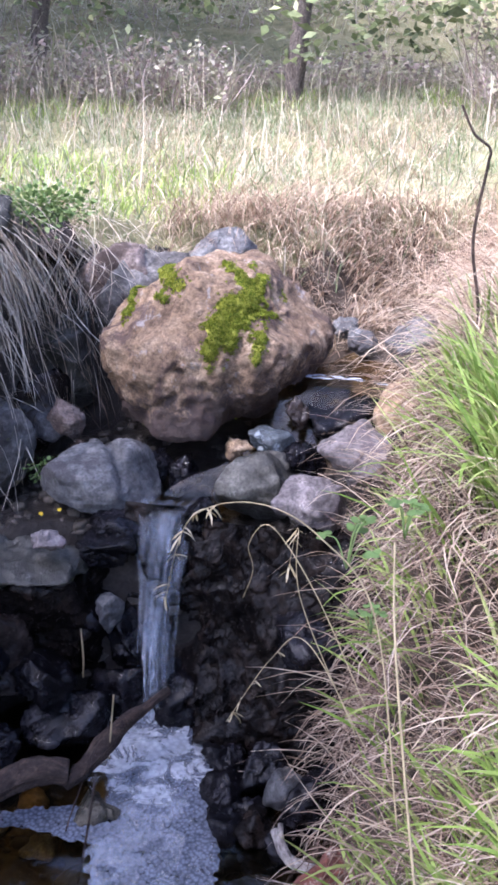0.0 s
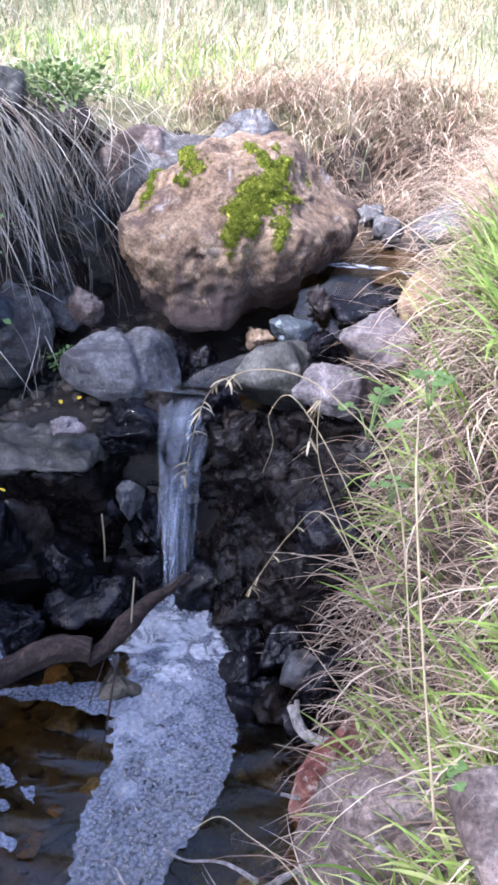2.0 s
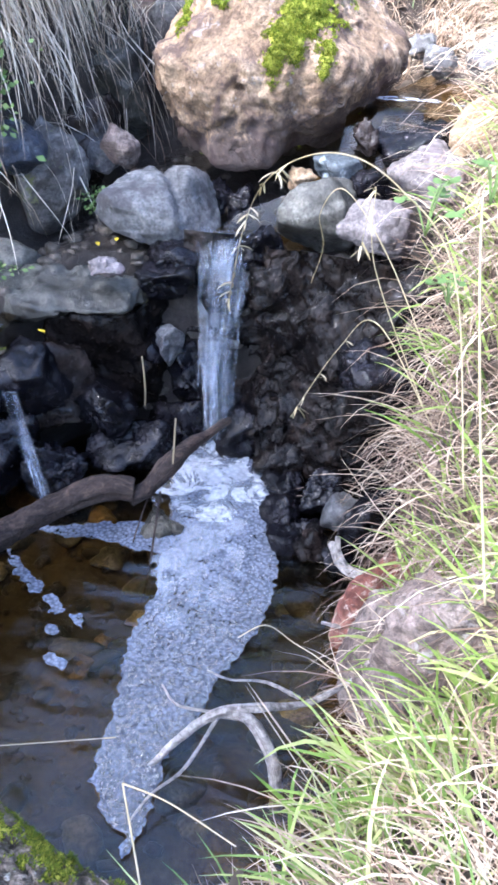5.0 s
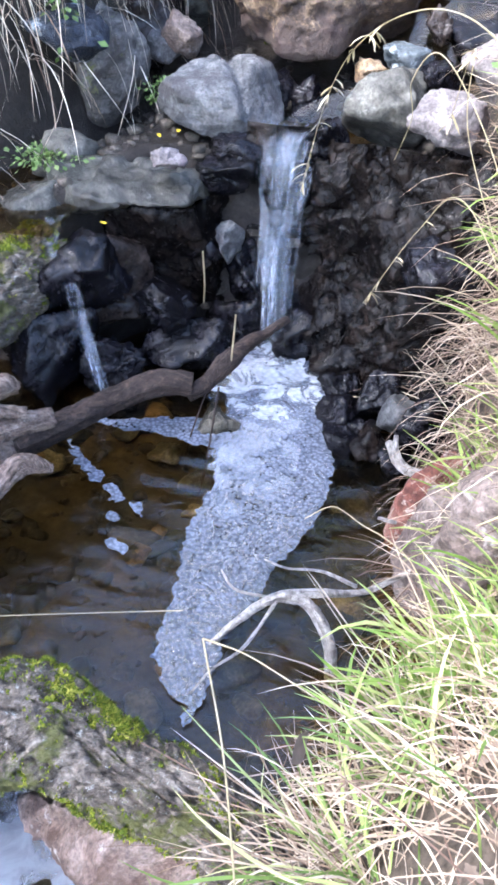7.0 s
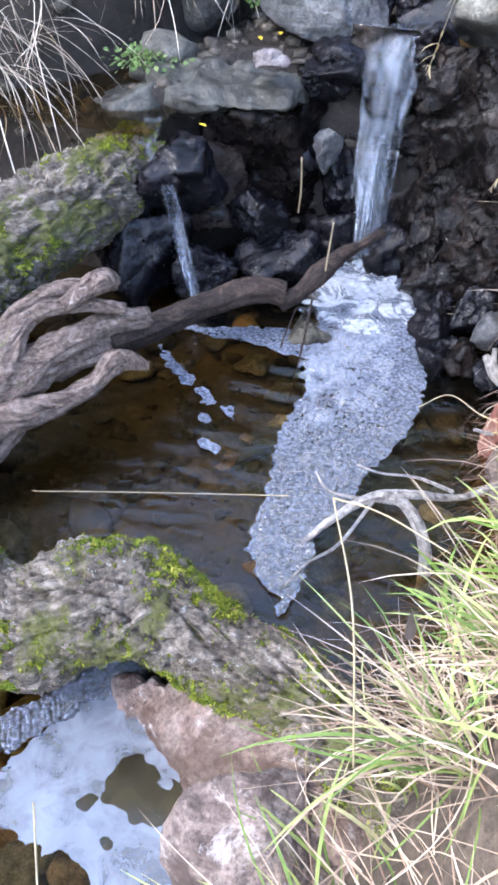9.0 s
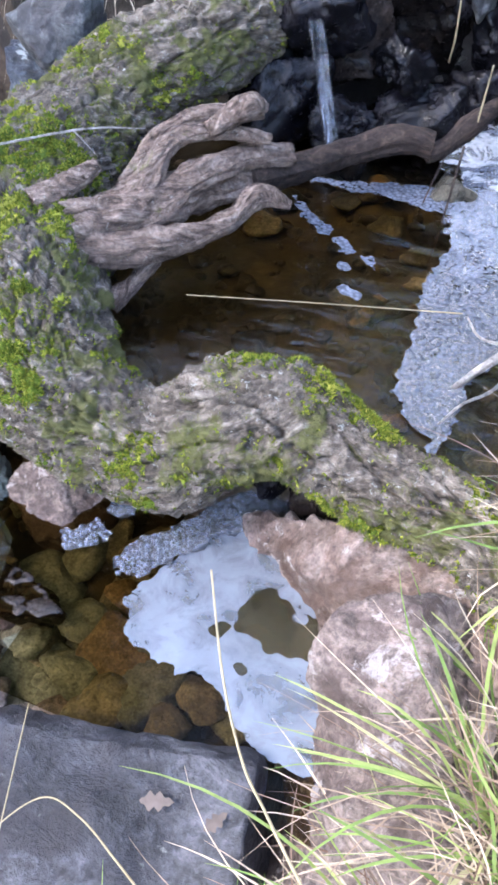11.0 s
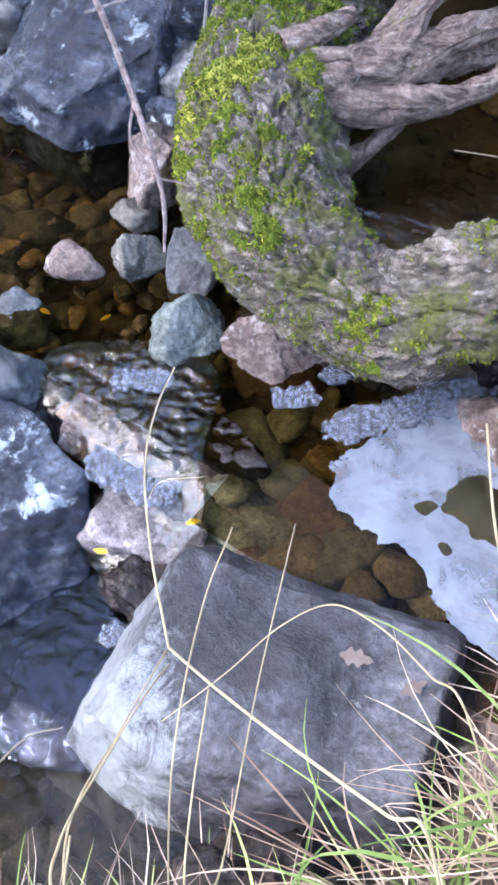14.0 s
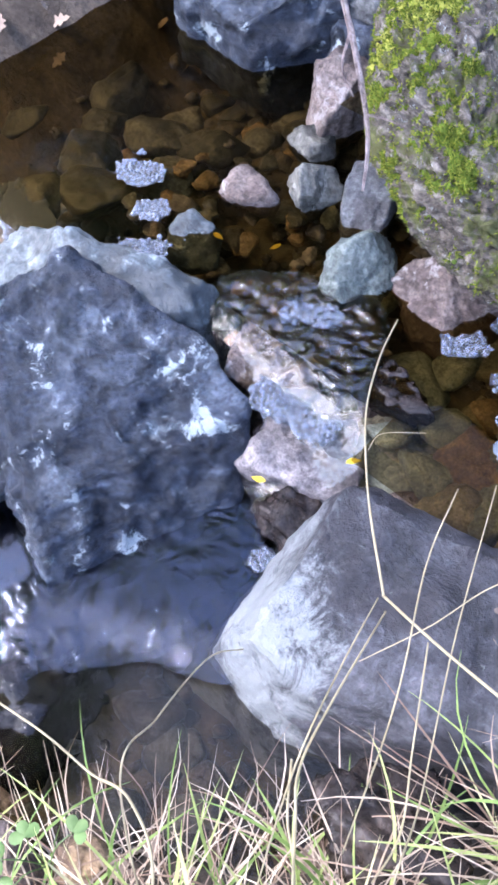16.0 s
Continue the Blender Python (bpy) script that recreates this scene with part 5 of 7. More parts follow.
rock("rock", (-0.17, 2.3, 0.05), (0.13, 0.12, 0.16), 63, M_WET, "angular blue-black stone by the pool", (0, 15, 30), power=60, planes=12, cut=0.55, lump=0.03, crag=0.02, pits=5.0, grit=0.004, sub=5, chip=0.06, bits=36)
rock("rock", (-0.09, 2.24, 0.04), (0.12, 0.12, 0.12), 64, M_GREY, "wet grey stone by the pool", power=18)
rock("rock", (-0.2, 2.2, 0.0), (0.12, 0.1, 0.06), 65, M_WET, "flat wet stone awash at the pool's edge", power=60, planes=12, cut=0.55, lump=0.03, crag=0.02, pits=5.0, grit=0.004, sub=5, chip=0.06, bits=36)
for k, (x, y, z, w) in enumerate([(-0.235, 2.13, 0.0, 0.11), (-0.15, 2.12, 0.02, 0.12), (-0.08, 2.08, 0.0, 0.1), (-0.26, 2.24, 0.02, 0.12), (-0.3, 2.44, 0.05, 0.14)]):
    rock("rock", (x, y, z), (w * 1.1, w, w), 68 + k, (M_WET, M_DAMP, M_WET)[k % 3], "black wet stone at the edge of the foam", (0, 17 * k, 41 * k), "black stones beside the foam", power=60, planes=12, cut=0.55, lump=0.03, crag=0.02, pits=5.0, grit=0.004, sub=4, chip=0.06, bits=36)
rock("rock", (-0.02, 2.14, 0.1), (0.16, 0.16, 0.2), 66, M_WET, "dark wet rock under the overhanging grass", (0, 10, 0), power=60, planes=12, cut=0.55, lump=0.03, crag=0.02, pits=5.0, grit=0.004, sub=5, chip=0.06, bits=36)
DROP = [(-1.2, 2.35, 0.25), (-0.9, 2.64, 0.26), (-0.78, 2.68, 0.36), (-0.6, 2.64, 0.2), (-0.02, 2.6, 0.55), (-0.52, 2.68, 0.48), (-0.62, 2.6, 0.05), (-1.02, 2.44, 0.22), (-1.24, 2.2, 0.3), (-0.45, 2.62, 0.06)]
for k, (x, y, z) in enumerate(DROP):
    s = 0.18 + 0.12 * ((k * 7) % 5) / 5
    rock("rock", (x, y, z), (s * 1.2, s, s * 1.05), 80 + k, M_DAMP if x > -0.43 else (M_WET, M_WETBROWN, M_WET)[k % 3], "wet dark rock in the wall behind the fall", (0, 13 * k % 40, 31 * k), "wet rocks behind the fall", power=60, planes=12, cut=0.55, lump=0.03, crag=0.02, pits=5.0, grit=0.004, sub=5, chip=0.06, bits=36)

# the right bank's stones
rock("rock", (0.02, 1.86, 0.06), (0.17, 0.22, 0.42), 110, M_RED, "red-brown rock with a pale worn top at the pool", (6, 10, -12), sub=5, power=50, planes=9, cut=0.7, lump=0.04, crag=0.03, chip=0.025, bits=40)
rock("rock", (0.13, 1.43, 0.44), (0.24, 0.26, 0.5), 111, M_BROWN, "big slanting brown rock sunk in the grassy bank", (-10, 34, -12), sub=6, power=40, planes=8, cut=0.75, lump=0.04, crag=0.05, pits=4.0, grit=0.012, chip=0.02)
rock("rock", (0.07, 1.66, 0.1), (0.24, 0.3, 0.4), 116, M_BROWN, "brown rock under the overhanging thatch", (-8, 20, -10), sub=5, power=40, planes=9, cut=0.7)
rock("rock", (0.24, 1.22, 0.7), (0.18, 0.2, 0.26), 112, M_BROWN, "lichen-speckled brown boulder in the bank", (0, 0, 0), sub=5, power=9)
def brown_slab():
    c = (-0.44, 0.9, -0.14)
    tip, back, right, mid = (-0.72, 1.05, -0.2), (-0.5, 0.99, 0.0), (-0.36, 0.95, 0.015), (-0.47, 0.87, -0.05)
    return hewn_shape(c, [facing(tip, back, mid, c), facing(back, right, mid, c), facing(tip, (-0.505, 0.9, -0.2), mid, c), ((-0.62, 1.035, -0.1), (0.15, 1, 0.25)),
                          ((-0.12, 0.8, 0), (1, 0, 0.1)), ((-0.36, 0.62, -0.1), (0.1, -1, 0.3)), ((-0.3, 0.8, 0.01), (-0.1, -0.25, 1.0)), ((0, 0, -0.42), (0, 0, -1))], 113, crag=0.016, freq=12, chip=0.006, bits=70, step=0.009, ease=2)


def brown_block():
    c = (-0.36, 0.7, -0.16)
    return hewn_shape(c, [((-0.455, 0.77, -0.19), (-1, -0.3, 0.45)), ((-0.4, 0.7, -0.075), (-0.3, -0.1, 1.0)), ((-0.42, 0.86, -0.1), (-0.3, 1, 0.5)), ((-0.12, 0.7, 0), (1, 0, 0.1)), ((-0.36, 0.5, -0.1), (-0.1, -1, 0.4)), ((-0.3, 0.7, -0.03), (0.1, -0.2, 1.0)), ((0, 0, -0.42), (0, 0, -1))], 115, crag=0.016, freq=11, chip=0.008, bits=60, step=0.01, ease=3)


thing("rock", brown_slab(), M_BROWNSLAB, "sharp-edged brown rock slab with pale blotches beside the clear water", "rock", at=(-0.44, 0.9, -0.14))
thing("rock", brown_block(), M_BROWN, "brown rock block half hidden by dry grass", "rock", at=(-0.36, 0.7, -0.16))
rock("rock", (-0.31, 0.72, -0.02), (0.26, 0.26, 0.2), 114, M_BROWN, "flaking brown rock among dry leaves", (0, 10, 30), sub=5, power=20)

rock("rock", (-0.885, -0.23, float(ground_height([-0.885], [-0.23])[0]) + 0.03), (0.13, 0.12, 0.12), 117, M_TAN, "rounded rusty brown stone at the water's edge", (0, 8, 30), sub=5, power=16)
for k, (x, y, z, size) in enumerate([(-0.36, 1.08, -0.08, 0.15), (-0.46, 1.13, -0.11, 0.14), (-0.58, 1.17, -0.12, 0.16), (-0.7, 1.18, -0.13, 0.15), (-0.82, 1.16, -0.14, 0.14), (-0.93, 1.13, -0.15, 0.15)]):
    rock("rock", (x, y, z), (size * 1.3, size, size), 150 + k, (M_WETBROWN, M_WET)[k % 2], "wet dark stone wedged under the log", (0, 14 * k % 30, 40 * k), "stones wedged under the log", sub=4, power=30, planes=12, cut=0.6)

# the large blocks of the lower stream
def slate_slab():
    c = (-0.76, 0.36, -0.32)
    return hewn_shape(c, [facing((-0.945, 0.47, -0.16), (-0.71, 0.535, -0.145), (-0.8, 0.16, -0.25), c), facing((-0.945, 0.47, -0.165), (-1.0, 0.18, -0.41), (-1.045, 0.367, -0.41), c), ((-0.9, 0.495, -0.157), (-0.2, 0.75, 0.9)), ((-0.87, 0.545, -0.2), (-0.2, 1, 0.12)), ((-0.46, 0.5, -0.2), (1, 0.15, 0.2)), ((-0.88, 0.165, -0.35), (-0.07, -1, 0.3)),
                          ((-0.7, 0.195, -0.35), (0.37, -1, 0.3)), ((0, 0, -0.55), (0, 0, -1)), ((-1.0, 0.47, -0.3), (-1, 0.7, 0.3))], 120, crag=0.009, freq=6, grit=0.003, chip=0.0045, bits=40, ease=2)


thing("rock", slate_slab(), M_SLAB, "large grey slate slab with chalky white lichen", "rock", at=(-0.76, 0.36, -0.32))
def blue_block():
    c = (-1.42, 0.32, -0.32)
    edge_a, edge_b, rim_a, rim_b = (-1.15, 0.4, -0.41), (-1.27, 0.06, -0.41), (-1.255, 0.45, -0.24), (-1.385, 0.1, -0.24)
    return hewn_shape(c, [facing(edge_a, edge_b, rim_a, c), facing(rim_a, rim_b, (-1.45, 0.5, -0.155), c), facing(edge_a, (-1.135, 0.46, -0.33), (-1.38, 0.58, -0.18), c), ((-1.39, 0.575, -0.2), (-0.1, 1, 0.3)), ((-1.75, 0.3, -0.2), (-1, 0.2, 0.2)), ((-1.28, 0.02, -0.4), (-0.35, -1, 0.3)),
                          ((-1.2, 0.25, -0.45), (1, -0.35, -0.25)), ((0, 0, -0.6), (0, 0, -1))], 121, crag=0.018, freq=9, chip=0.012, bits=50, ease=1)


thing("rock", blue_block(), M_BLUE, "big dark blue-grey rock with white lichen spots", "rock", at=(-1.42, 0.32, -0.32))


def pale_block():
    c = (-1.65, 0.47, -0.24)
    return hewn_shape(c, [((-1.62, 0.5, -0.13), (0.28, -0.42, 1.0)), ((-1.64, 0.58, -0.1), (0.1, 0.35, 1.0)), ((-1.42, 0.6, -0.195), (1.0, 0.35, 0.45)), ((-1.6, 0.645, -0.2), (-0.3, 1.0, 0.35)), ((-1.83, 0.56, -0.15), (-0.6, 0.9, 0.5)), ((-1.98, 0.4, -0.2), (-1, 0.1, 0.3)), ((-1.5, 0.47, -0.2), (0.84, -0.54, 0.3)), ((-1.75, 0.2, -0.2), (0, -1, 0.2)), ((0, 0, -0.45), (0, 0, -1)), ((-1.76, 0.44, -0.12), (-0.55, -0.25, 1.0))],
                      122, crag=0.014, freq=9, chip=0.01, bits=50, ease=2)


thing("rock", pale_block(), M_PALEBLUE, "pale blue-green rock with chalky streaks", "rock", at=(-1.65, 0.47, -0.24))


def far_block():
    c = (-1.98, 1.52, -0.06)
    return hewn_shape(c, [((-2.0, 1.36, -0.02), (0.05, -0.62, 1.0)), ((-2.02, 1.28, -0.12), (-0.1, -1, -0.12)), ((-1.86, 1.38, -0.08), (0.9, -0.75, 0.1)), ((-1.78, 1.6, 0), (1, 0.1, 0.3)), ((-2.1, 1.62, 0.16), (0, 0.2, 1)), ((-2.26, 1.5, 0), (-1, -0.3, 0.2)), ((-2.0, 1.78, 0), (0, 1, 0.1)), ((0, 0, -0.32), (0, 0, -1)), ((-2.14, 1.36, -0.02), (-0.55, -0.7, 0.8))],
                      123, crag=0.018, freq=7, chip=0.012, bits=40, ease=2)


thing("rock", far_block(), M_BLUE, "large dark blue-grey boulder with a flat sloping face", "rock", at=(-1.98, 1.52, -0.06))
rock("rock", (-1.72, 1.55, -0.05), (0.16, 0.16, 0.16), 125, M_GREY, "grey stone beside the fallen trunk", sub=5, power=60, planes=10, cut=0.6, lump=0.03, crag=0.03, pits=4.0, grit=0.006)
rock("rock", (-1.72, 1.66, 0.12), (0.25, 0.24, 0.26), 126, M_BLUE, "blue-grey rock below the leafy bank", (0, 12, 0), sub=5, power=60, planes=10, cut=0.6, lump=0.03, crag=0.03, pits=4.0, grit=0.006)
rock("rock", (-1.63, 1.27, -0.14), (0.16, 0.2, 0.22), 127, M_BROWN, "brown stone at the trunk's foot", (0, 12, 0), sub=5, power=50, planes=9, cut=0.6)
rock("rock", (-1.62, 1.95, 0.3), (0.26, 0.2, 0.26), 128, M_GREY, "grey stone in the littered bank", (0, 12, 30), sub=5, power=60, planes=10, cut=0.6, lump=0.03, crag=0.03, pits=4.0, grit=0.006)
rock("rock", (-2.5, 1.42, 0.0), (0.3, 0.26, 0.28), 129, M_WET, "dark stone in the shaded bank", (0, 0, 60), sub=5, power=60, planes=10, cut=0.6, lump=0.03, crag=0.03, pits=4.0, grit=0.006)
rock("rock", (-2.78, 1.3, -0.02), (0.3, 0.26, 0.3), 144, M_WET, "dark stone in the shaded bank", (0, 0, 20), sub=5, power=60, planes=10, cut=0.6, lump=0.03, crag=0.03)
rock("rock", (-2.36, 1.5, 0.05), (0.2, 0.2, 0.3), 145, M_BLUE, "dark stone beside the flat-faced boulder", (0, 10, 40), sub=5, power=60, planes=10, cut=0.6, lump=0.03, crag=0.03)
rock("rock", (-1.25, 0.905, -0.19), (0.125, 0.19, 0.2), 130, M_PALEGREEN, "pale green stone standing out of the water", (0, 8, -20), sub=5, power=50, planes=9, cut=0.6, lump=0.05, crag=0.03, grit=0.004, chip=0.03, bits=30)
rock("rock", (-1.085, 0.955, -0.215), (0.23, 0.17, 0.19), 131, M_BROWN, "purplish-brown angular stone by the log", (0, -6, 20), sub=5, power=70, planes=7, cut=0.6, lump=0.03, crag=0.03, grit=0.004, chip=0.03, bits=24, faces=((-0.3, -0.5, 1, 0.6), (0.6, -0.3, 0.8, 0.62)))
rock("rock", (-1.5, 1.03, -0.17), (0.13, 0.12, 0.13), 132, M_GREENGREY, "beige and grey stone breaking the water", (0, 12, 30), sub=5, power=50, planes=10, cut=0.6, lump=0.06, crag=0.03, grit=0.003, chip=0.03, bits=24)
rock("rock", (-1.62, 0.95, -0.2), (0.14, 0.1, 0.1), 133, M_BROWN, "orange-brown stone awash in the stream", (0, 20, 40), power=16)
rock("rock", (-1.385, 1.085, -0.19), (0.12, 0.2, 0.22), 134, M_GREY, "upright grey slab leaning on the log", (14, 4, 25), sub=5, power=60, planes=4, cut=0.8, lump=0.03, crag=0.02, grit=0.003, chip=0.015, bits=20, faces=((0, -0.5, 1, 0.6), (0, 0, -1, 0.7)))
rock("rock", (-1.62, 1.17, -0.2), (0.14, 0.12, 0.1), 135, M_GREENGREY, "grey-green stone in the shallows", sub=5, power=34, planes=12, cut=0.6, lump=0.08, crag=0.035, grit=0.003)
rock("rock", (-1.63, 0.77, -0.23), (0.14, 0.12, 0.12), 136, M_PALEBLUE, "bluish stone under thin foam", power=12)
rock("rock", (-1.12, 0.57, -0.355), (0.28, 0.2, 0.2), 137, M_PINK, "flat purplish stone under the running water", (6, 5, 20), sub=5, power=50, planes=9, cut=0.6, faces=((0, -0.3, 1, 0.5),))
rock("rock", (-1.3, 0.68, -0.275), (0.22, 0.2, 0.14), 146, M_BROWN, "flat brown stone just under the riffle", (4, 0, 50), sub=5, power=50, planes=9, cut=0.6, faces=((0, 0, 1, 0.5),))
rock("rock", (-1.18, 0.78, -0.27), (0.2, 0.16, 0.12), 147, M_BROWN, "brown stone just under the riffle", (0, 6, 10), sub=5, power=50, planes=9, cut=0.6, faces=((0, 0, 1, 0.5),))
rock("rock", (-1.06, 0.74, -0.25), (0.24, 0.12, 0.11), 138, M_WETBROWN, "dark flat stone at the edge of the riffle", (0, -4, 14), power=60, planes=10, cut=0.6, sub=5, faces=((0, 0, 1, 0.5),))
rock("rock", (-1.04, 0.46, -0.36), (0.16, 0.14, 0.12), 139, M_WETBROWN, "dark stone below the little step", power=60, planes=12, cut=0.55, lump=0.03, crag=0.02, pits=5.0, grit=0.004, sub=5, chip=0.06, bits=36)
rock("rock", (-1.3, -0.1, -0.5), (0.5, 0.4, 0.2), 140, M_WET, "broad dark rock under the lower run", (0, 6, 20), power=60, planes=12, cut=0.55, lump=0.03, crag=0.02, pits=5.0, grit=0.004, sub=5, chip=0.06, bits=36)
rock("rock", (-0.98, -0.35, -0.36), (0.2, 0.18, 0.2), 141, M_BROWN, "brown stone at the foot of the grass", power=14)
rock("rock", (-1.62, 0.1, -0.36), (0.24, 0.3, 0.3), 142, M_BLUE, "dark rock wedged against the large block", power=18)
rock("rock", (-0.52, 0.12, -0.26), (0.3, 0.24, 0.22), 143, M_WETBROWN, "shaded rock under the overhanging grass", power=60, planes=12, cut=0.55, lump=0.03, crag=0.02, pits=5.0, grit=0.004, sub=5, chip=0.06, bits=36)

for k, (x, y, z, size) in enumerate([(-1.62, 1.64, -0.08, 0.22), (-1.8, 1.8, 0.0, 0.28), (-1.6, 1.88, 0.08, 0.22), (-1.7, 1.45, -0.13, 0.16), (-1.98, 1.86, 0.1, 0.28), (-2.2, 1.66, 0.0, 0.32), (-1.57, 1.46, -0.16, 0.15), (-2.4, 1.5, -0.05, 0.3), (-1.7, 2.02, 0.15, 0.24)]):
    rock("rock", (x, y, z), (size * 1.15, size, size * 0.95), 160 + k, (M_BLUE, M_GREY, M_BLUE)[k % 3], "dark angular rock piled at the foot of the bank", (0, 9 * k % 25, 47 * k), "rocks piled below the far bank", sub=5, power=40, planes=14, cut=0.55, lump=0.08, crag=0.05, pits=2.5, grit=0.008)

# stones of the stream bed
rng = np.random.RandomState(7)
count = 0
while count < 150:
    x, y = rng.uniform(-2.5, -0.62), rng.uniform(0.55, 1.5)
    if y > 1.0 and x > -1.4 or (y > 1.9 + 0.5 * x + 1.2) or bank_distance(np.array([x]), np.array([y]))[0] > -0.02:
        continue
    s = rng.uniform(0.03, 0.11) * (1.25 if x > -1.1 else 1.0)
    z = ground_height(np.array([x]), np.array([y]))[0] + s * 0.16
    z = min(z, LOWER - s * 0.25)
    rock("stream_stone", (x, y, z), (s * rng.uniform(1.0, 1.5), s, s * rng.uniform(0.5, 0.75)), 200 + count, (M_OLIVE, M_GREENGREY, M_GRAVEL, M_BEDORANGE, M_OLIVE, M_GREENGREY)[count % 6] if x < -1.55 else (M_BED, M_BEDGREEN, M_BED, M_BEDORANGE, M_BEDGREEN, M_BROWN)[count % 6], "smooth stone lying under shallow water", (0, 0, rng.uniform(0, 180)), "stones of the stream bed", sub=3, planes=10, power=9, grit=0.003)
    count += 1
for k, (x, y, w) in enumerate([(-2.07, 0.83, 0.17), (-1.99, 1.0, 0.14), (-1.85, 1.05, 0.14), (-2.13, 0.94, 0.1), (-2.05, 0.64, 0.15), (-1.96, 0.75, 0.16), (-2.3, 0.81, 0.11), (-1.86, 0.9, 0.12), (-2.2, 1.05, 0.15)]):
    rock("stream_stone", (x, y, LOWER - 0.02 - 0.22 * w), (w * 1.25, w, w * 0.6), 660 + k, (M_OLIVE, M_GREENGREY, M_OLIVE)[k % 3], "large dull olive stone under clear water", (0, 8, 37 * k), "large stones of the far shallows", sub=4, planes=10, power=20, grit=0.003)
for k, (x, y, w) in enumerate([(-0.9, 0.66, 0.1), (-0.82, 0.62, 0.12), (-0.74, 0.68, 0.13), (-0.84, 0.74, 0.14), (-0.93, 0.76, 0.09), (-0.68, 0.62, 0.08), (-0.77, 0.8, 0.09), (-0.88, 0.84, 0.07), (-0.99, 0.68, 0.07), (-0.64, 0.7, 0.1), (-0.56, 0.68, 0.08), (-0.6, 0.82, 0.12), (-0.5, 0.8, 0.1)]):
    rock("stream_stone", (x, y, LOWER - 0.045 - 0.25 * w), (w * 1.2, w, w * 0.55), 900 + k, (M_BEDGREEN, M_BED, M_BEDGREEN, M_BEDORANGE)[k % 4], "smooth olive stone under clear water beside the slab", (0, 6, 53 * k), "stones beside the slate slab", sub=4, planes=10, power=14, grit=0.003)
for k in range(60):
    x, y = rng.uniform(-1.85, -1.3), rng.uniform(0.74, 1.12)
    s = rng.uniform(0.025, 0.06)
    rock("stream_stone", (x, y, LOWER - 0.012 - 0.3 * s - 0.05 * rng.uniform(0, 1)), (s * rng.uniform(1.0, 1.5), s, s * 0.6), 800 + k, (M_GREENGREY, M_TAN, M_OLIVE, M_PINK, M_GRAVEL, M_BEDORANGE, M_GREENGREY)[k % 7], "small stone lying under shallow water", (0, 0, rng.uniform(0, 180)), "stones of the stream bed", sub=3, planes=10, power=20, grit=0.003)
for k in range(46):
    x, y = rng.uniform(-1.46, -1.02), rng.uniform(0.5, 0.86)
    s = rng.uniform(0.03, 0.075)
    if in_outline(np.array([x]), np.array([y]), RIFFLE)[0] < 0.015:
        continue
    z = LOWER - 0.16 * smooth(0.66, 0.44, y) - 0.006 - 0.24 * s
    rock("stream_stone", (x, y, z), (s * rng.uniform(1.0, 1.4), s, s * 0.5), 600 + k, (M_PINK, M_TAN, M_PALEGREEN, M_BROWN, M_GREY)[k % 5], "small stone under the broken shallow water", (0, 0, rng.uniform(0, 180)), "stones of the riffle", sub=3, planes=10, power=14, grit=0.003)
for k in range(70):
    x, y = rng.uniform(-2.1, -0.75), rng.uniform(-0.75, 0.36)
    s = rng.uniform(0.04, 0.13)
    z = min(ground_height(np.array([x]), np.array([y]))[0] + s * 0.2, RUN - s * 0.3)
    rock("stream_stone", (x, y, z), (s * rng.uniform(1.0, 1.5), s, s * 0.6), 500 + k, (M_GREENGREY, M_OLIVE, M_BROWN, M_GRAVEL)[k % 4], "smooth stone lying under running water", (0, 0, rng.uniform(0, 180)), "stones of the lower run", sub=3, planes=10, power=12, grit=0.003)
for k in range(50):
    x, y = rng.uniform(-1.15, -0.1), rng.uniform(1.2, 2.45)
    s = rng.uniform(0.04, 0.12)
    z = min(ground_height(np.array([x]), np.array([y]))[0] + s * 0.15, -0.04 - s * 0.3)
    rock("stream_stone", (x, y, z), (s * 1.3, s, s * 0.6), 400 + k, (M_OLIVE, M_GREENGREY, M_BED, M_OLIVE, M_BEDORANGE)[k % 5], "brown stone on the pool's bed", (0, 0, rng.uniform(0, 180)), "stones of the pool bed", sub=3, planes=10, power=9, grit=0.003)
def gravel():
    g = np.random.RandomState(3)
    lumps, (d, f) = [], ico(1)
    n = 5200
    x, y = g.uniform(-2.8, 0.0, n), g.uniform(-0.5, 3.4, n)
    k = bank_distance(x, y) < 0.1
    x, y = x[k], y[k]
    z = ground_height(x, y)
    for i in range(len(x)):
        s = 0.006 + 0.022 * g.uniform(0, 1) ** 2
        lumps.append((turned(d * np.array([1.3, 1.0, 0.7]) * s * (1 + 0.2 * g.normal(size=(len(d), 1))), 0, 0, g.uniform(0, 180)) + np.array([x[i], y[i], z[i] + s * 0.2]), f))
    return joined(lumps)


thing("gravel", gravel(), M_GRAVEL, "loose wet gravel on the stream bed and ledges", "gravel", kind="stuff")

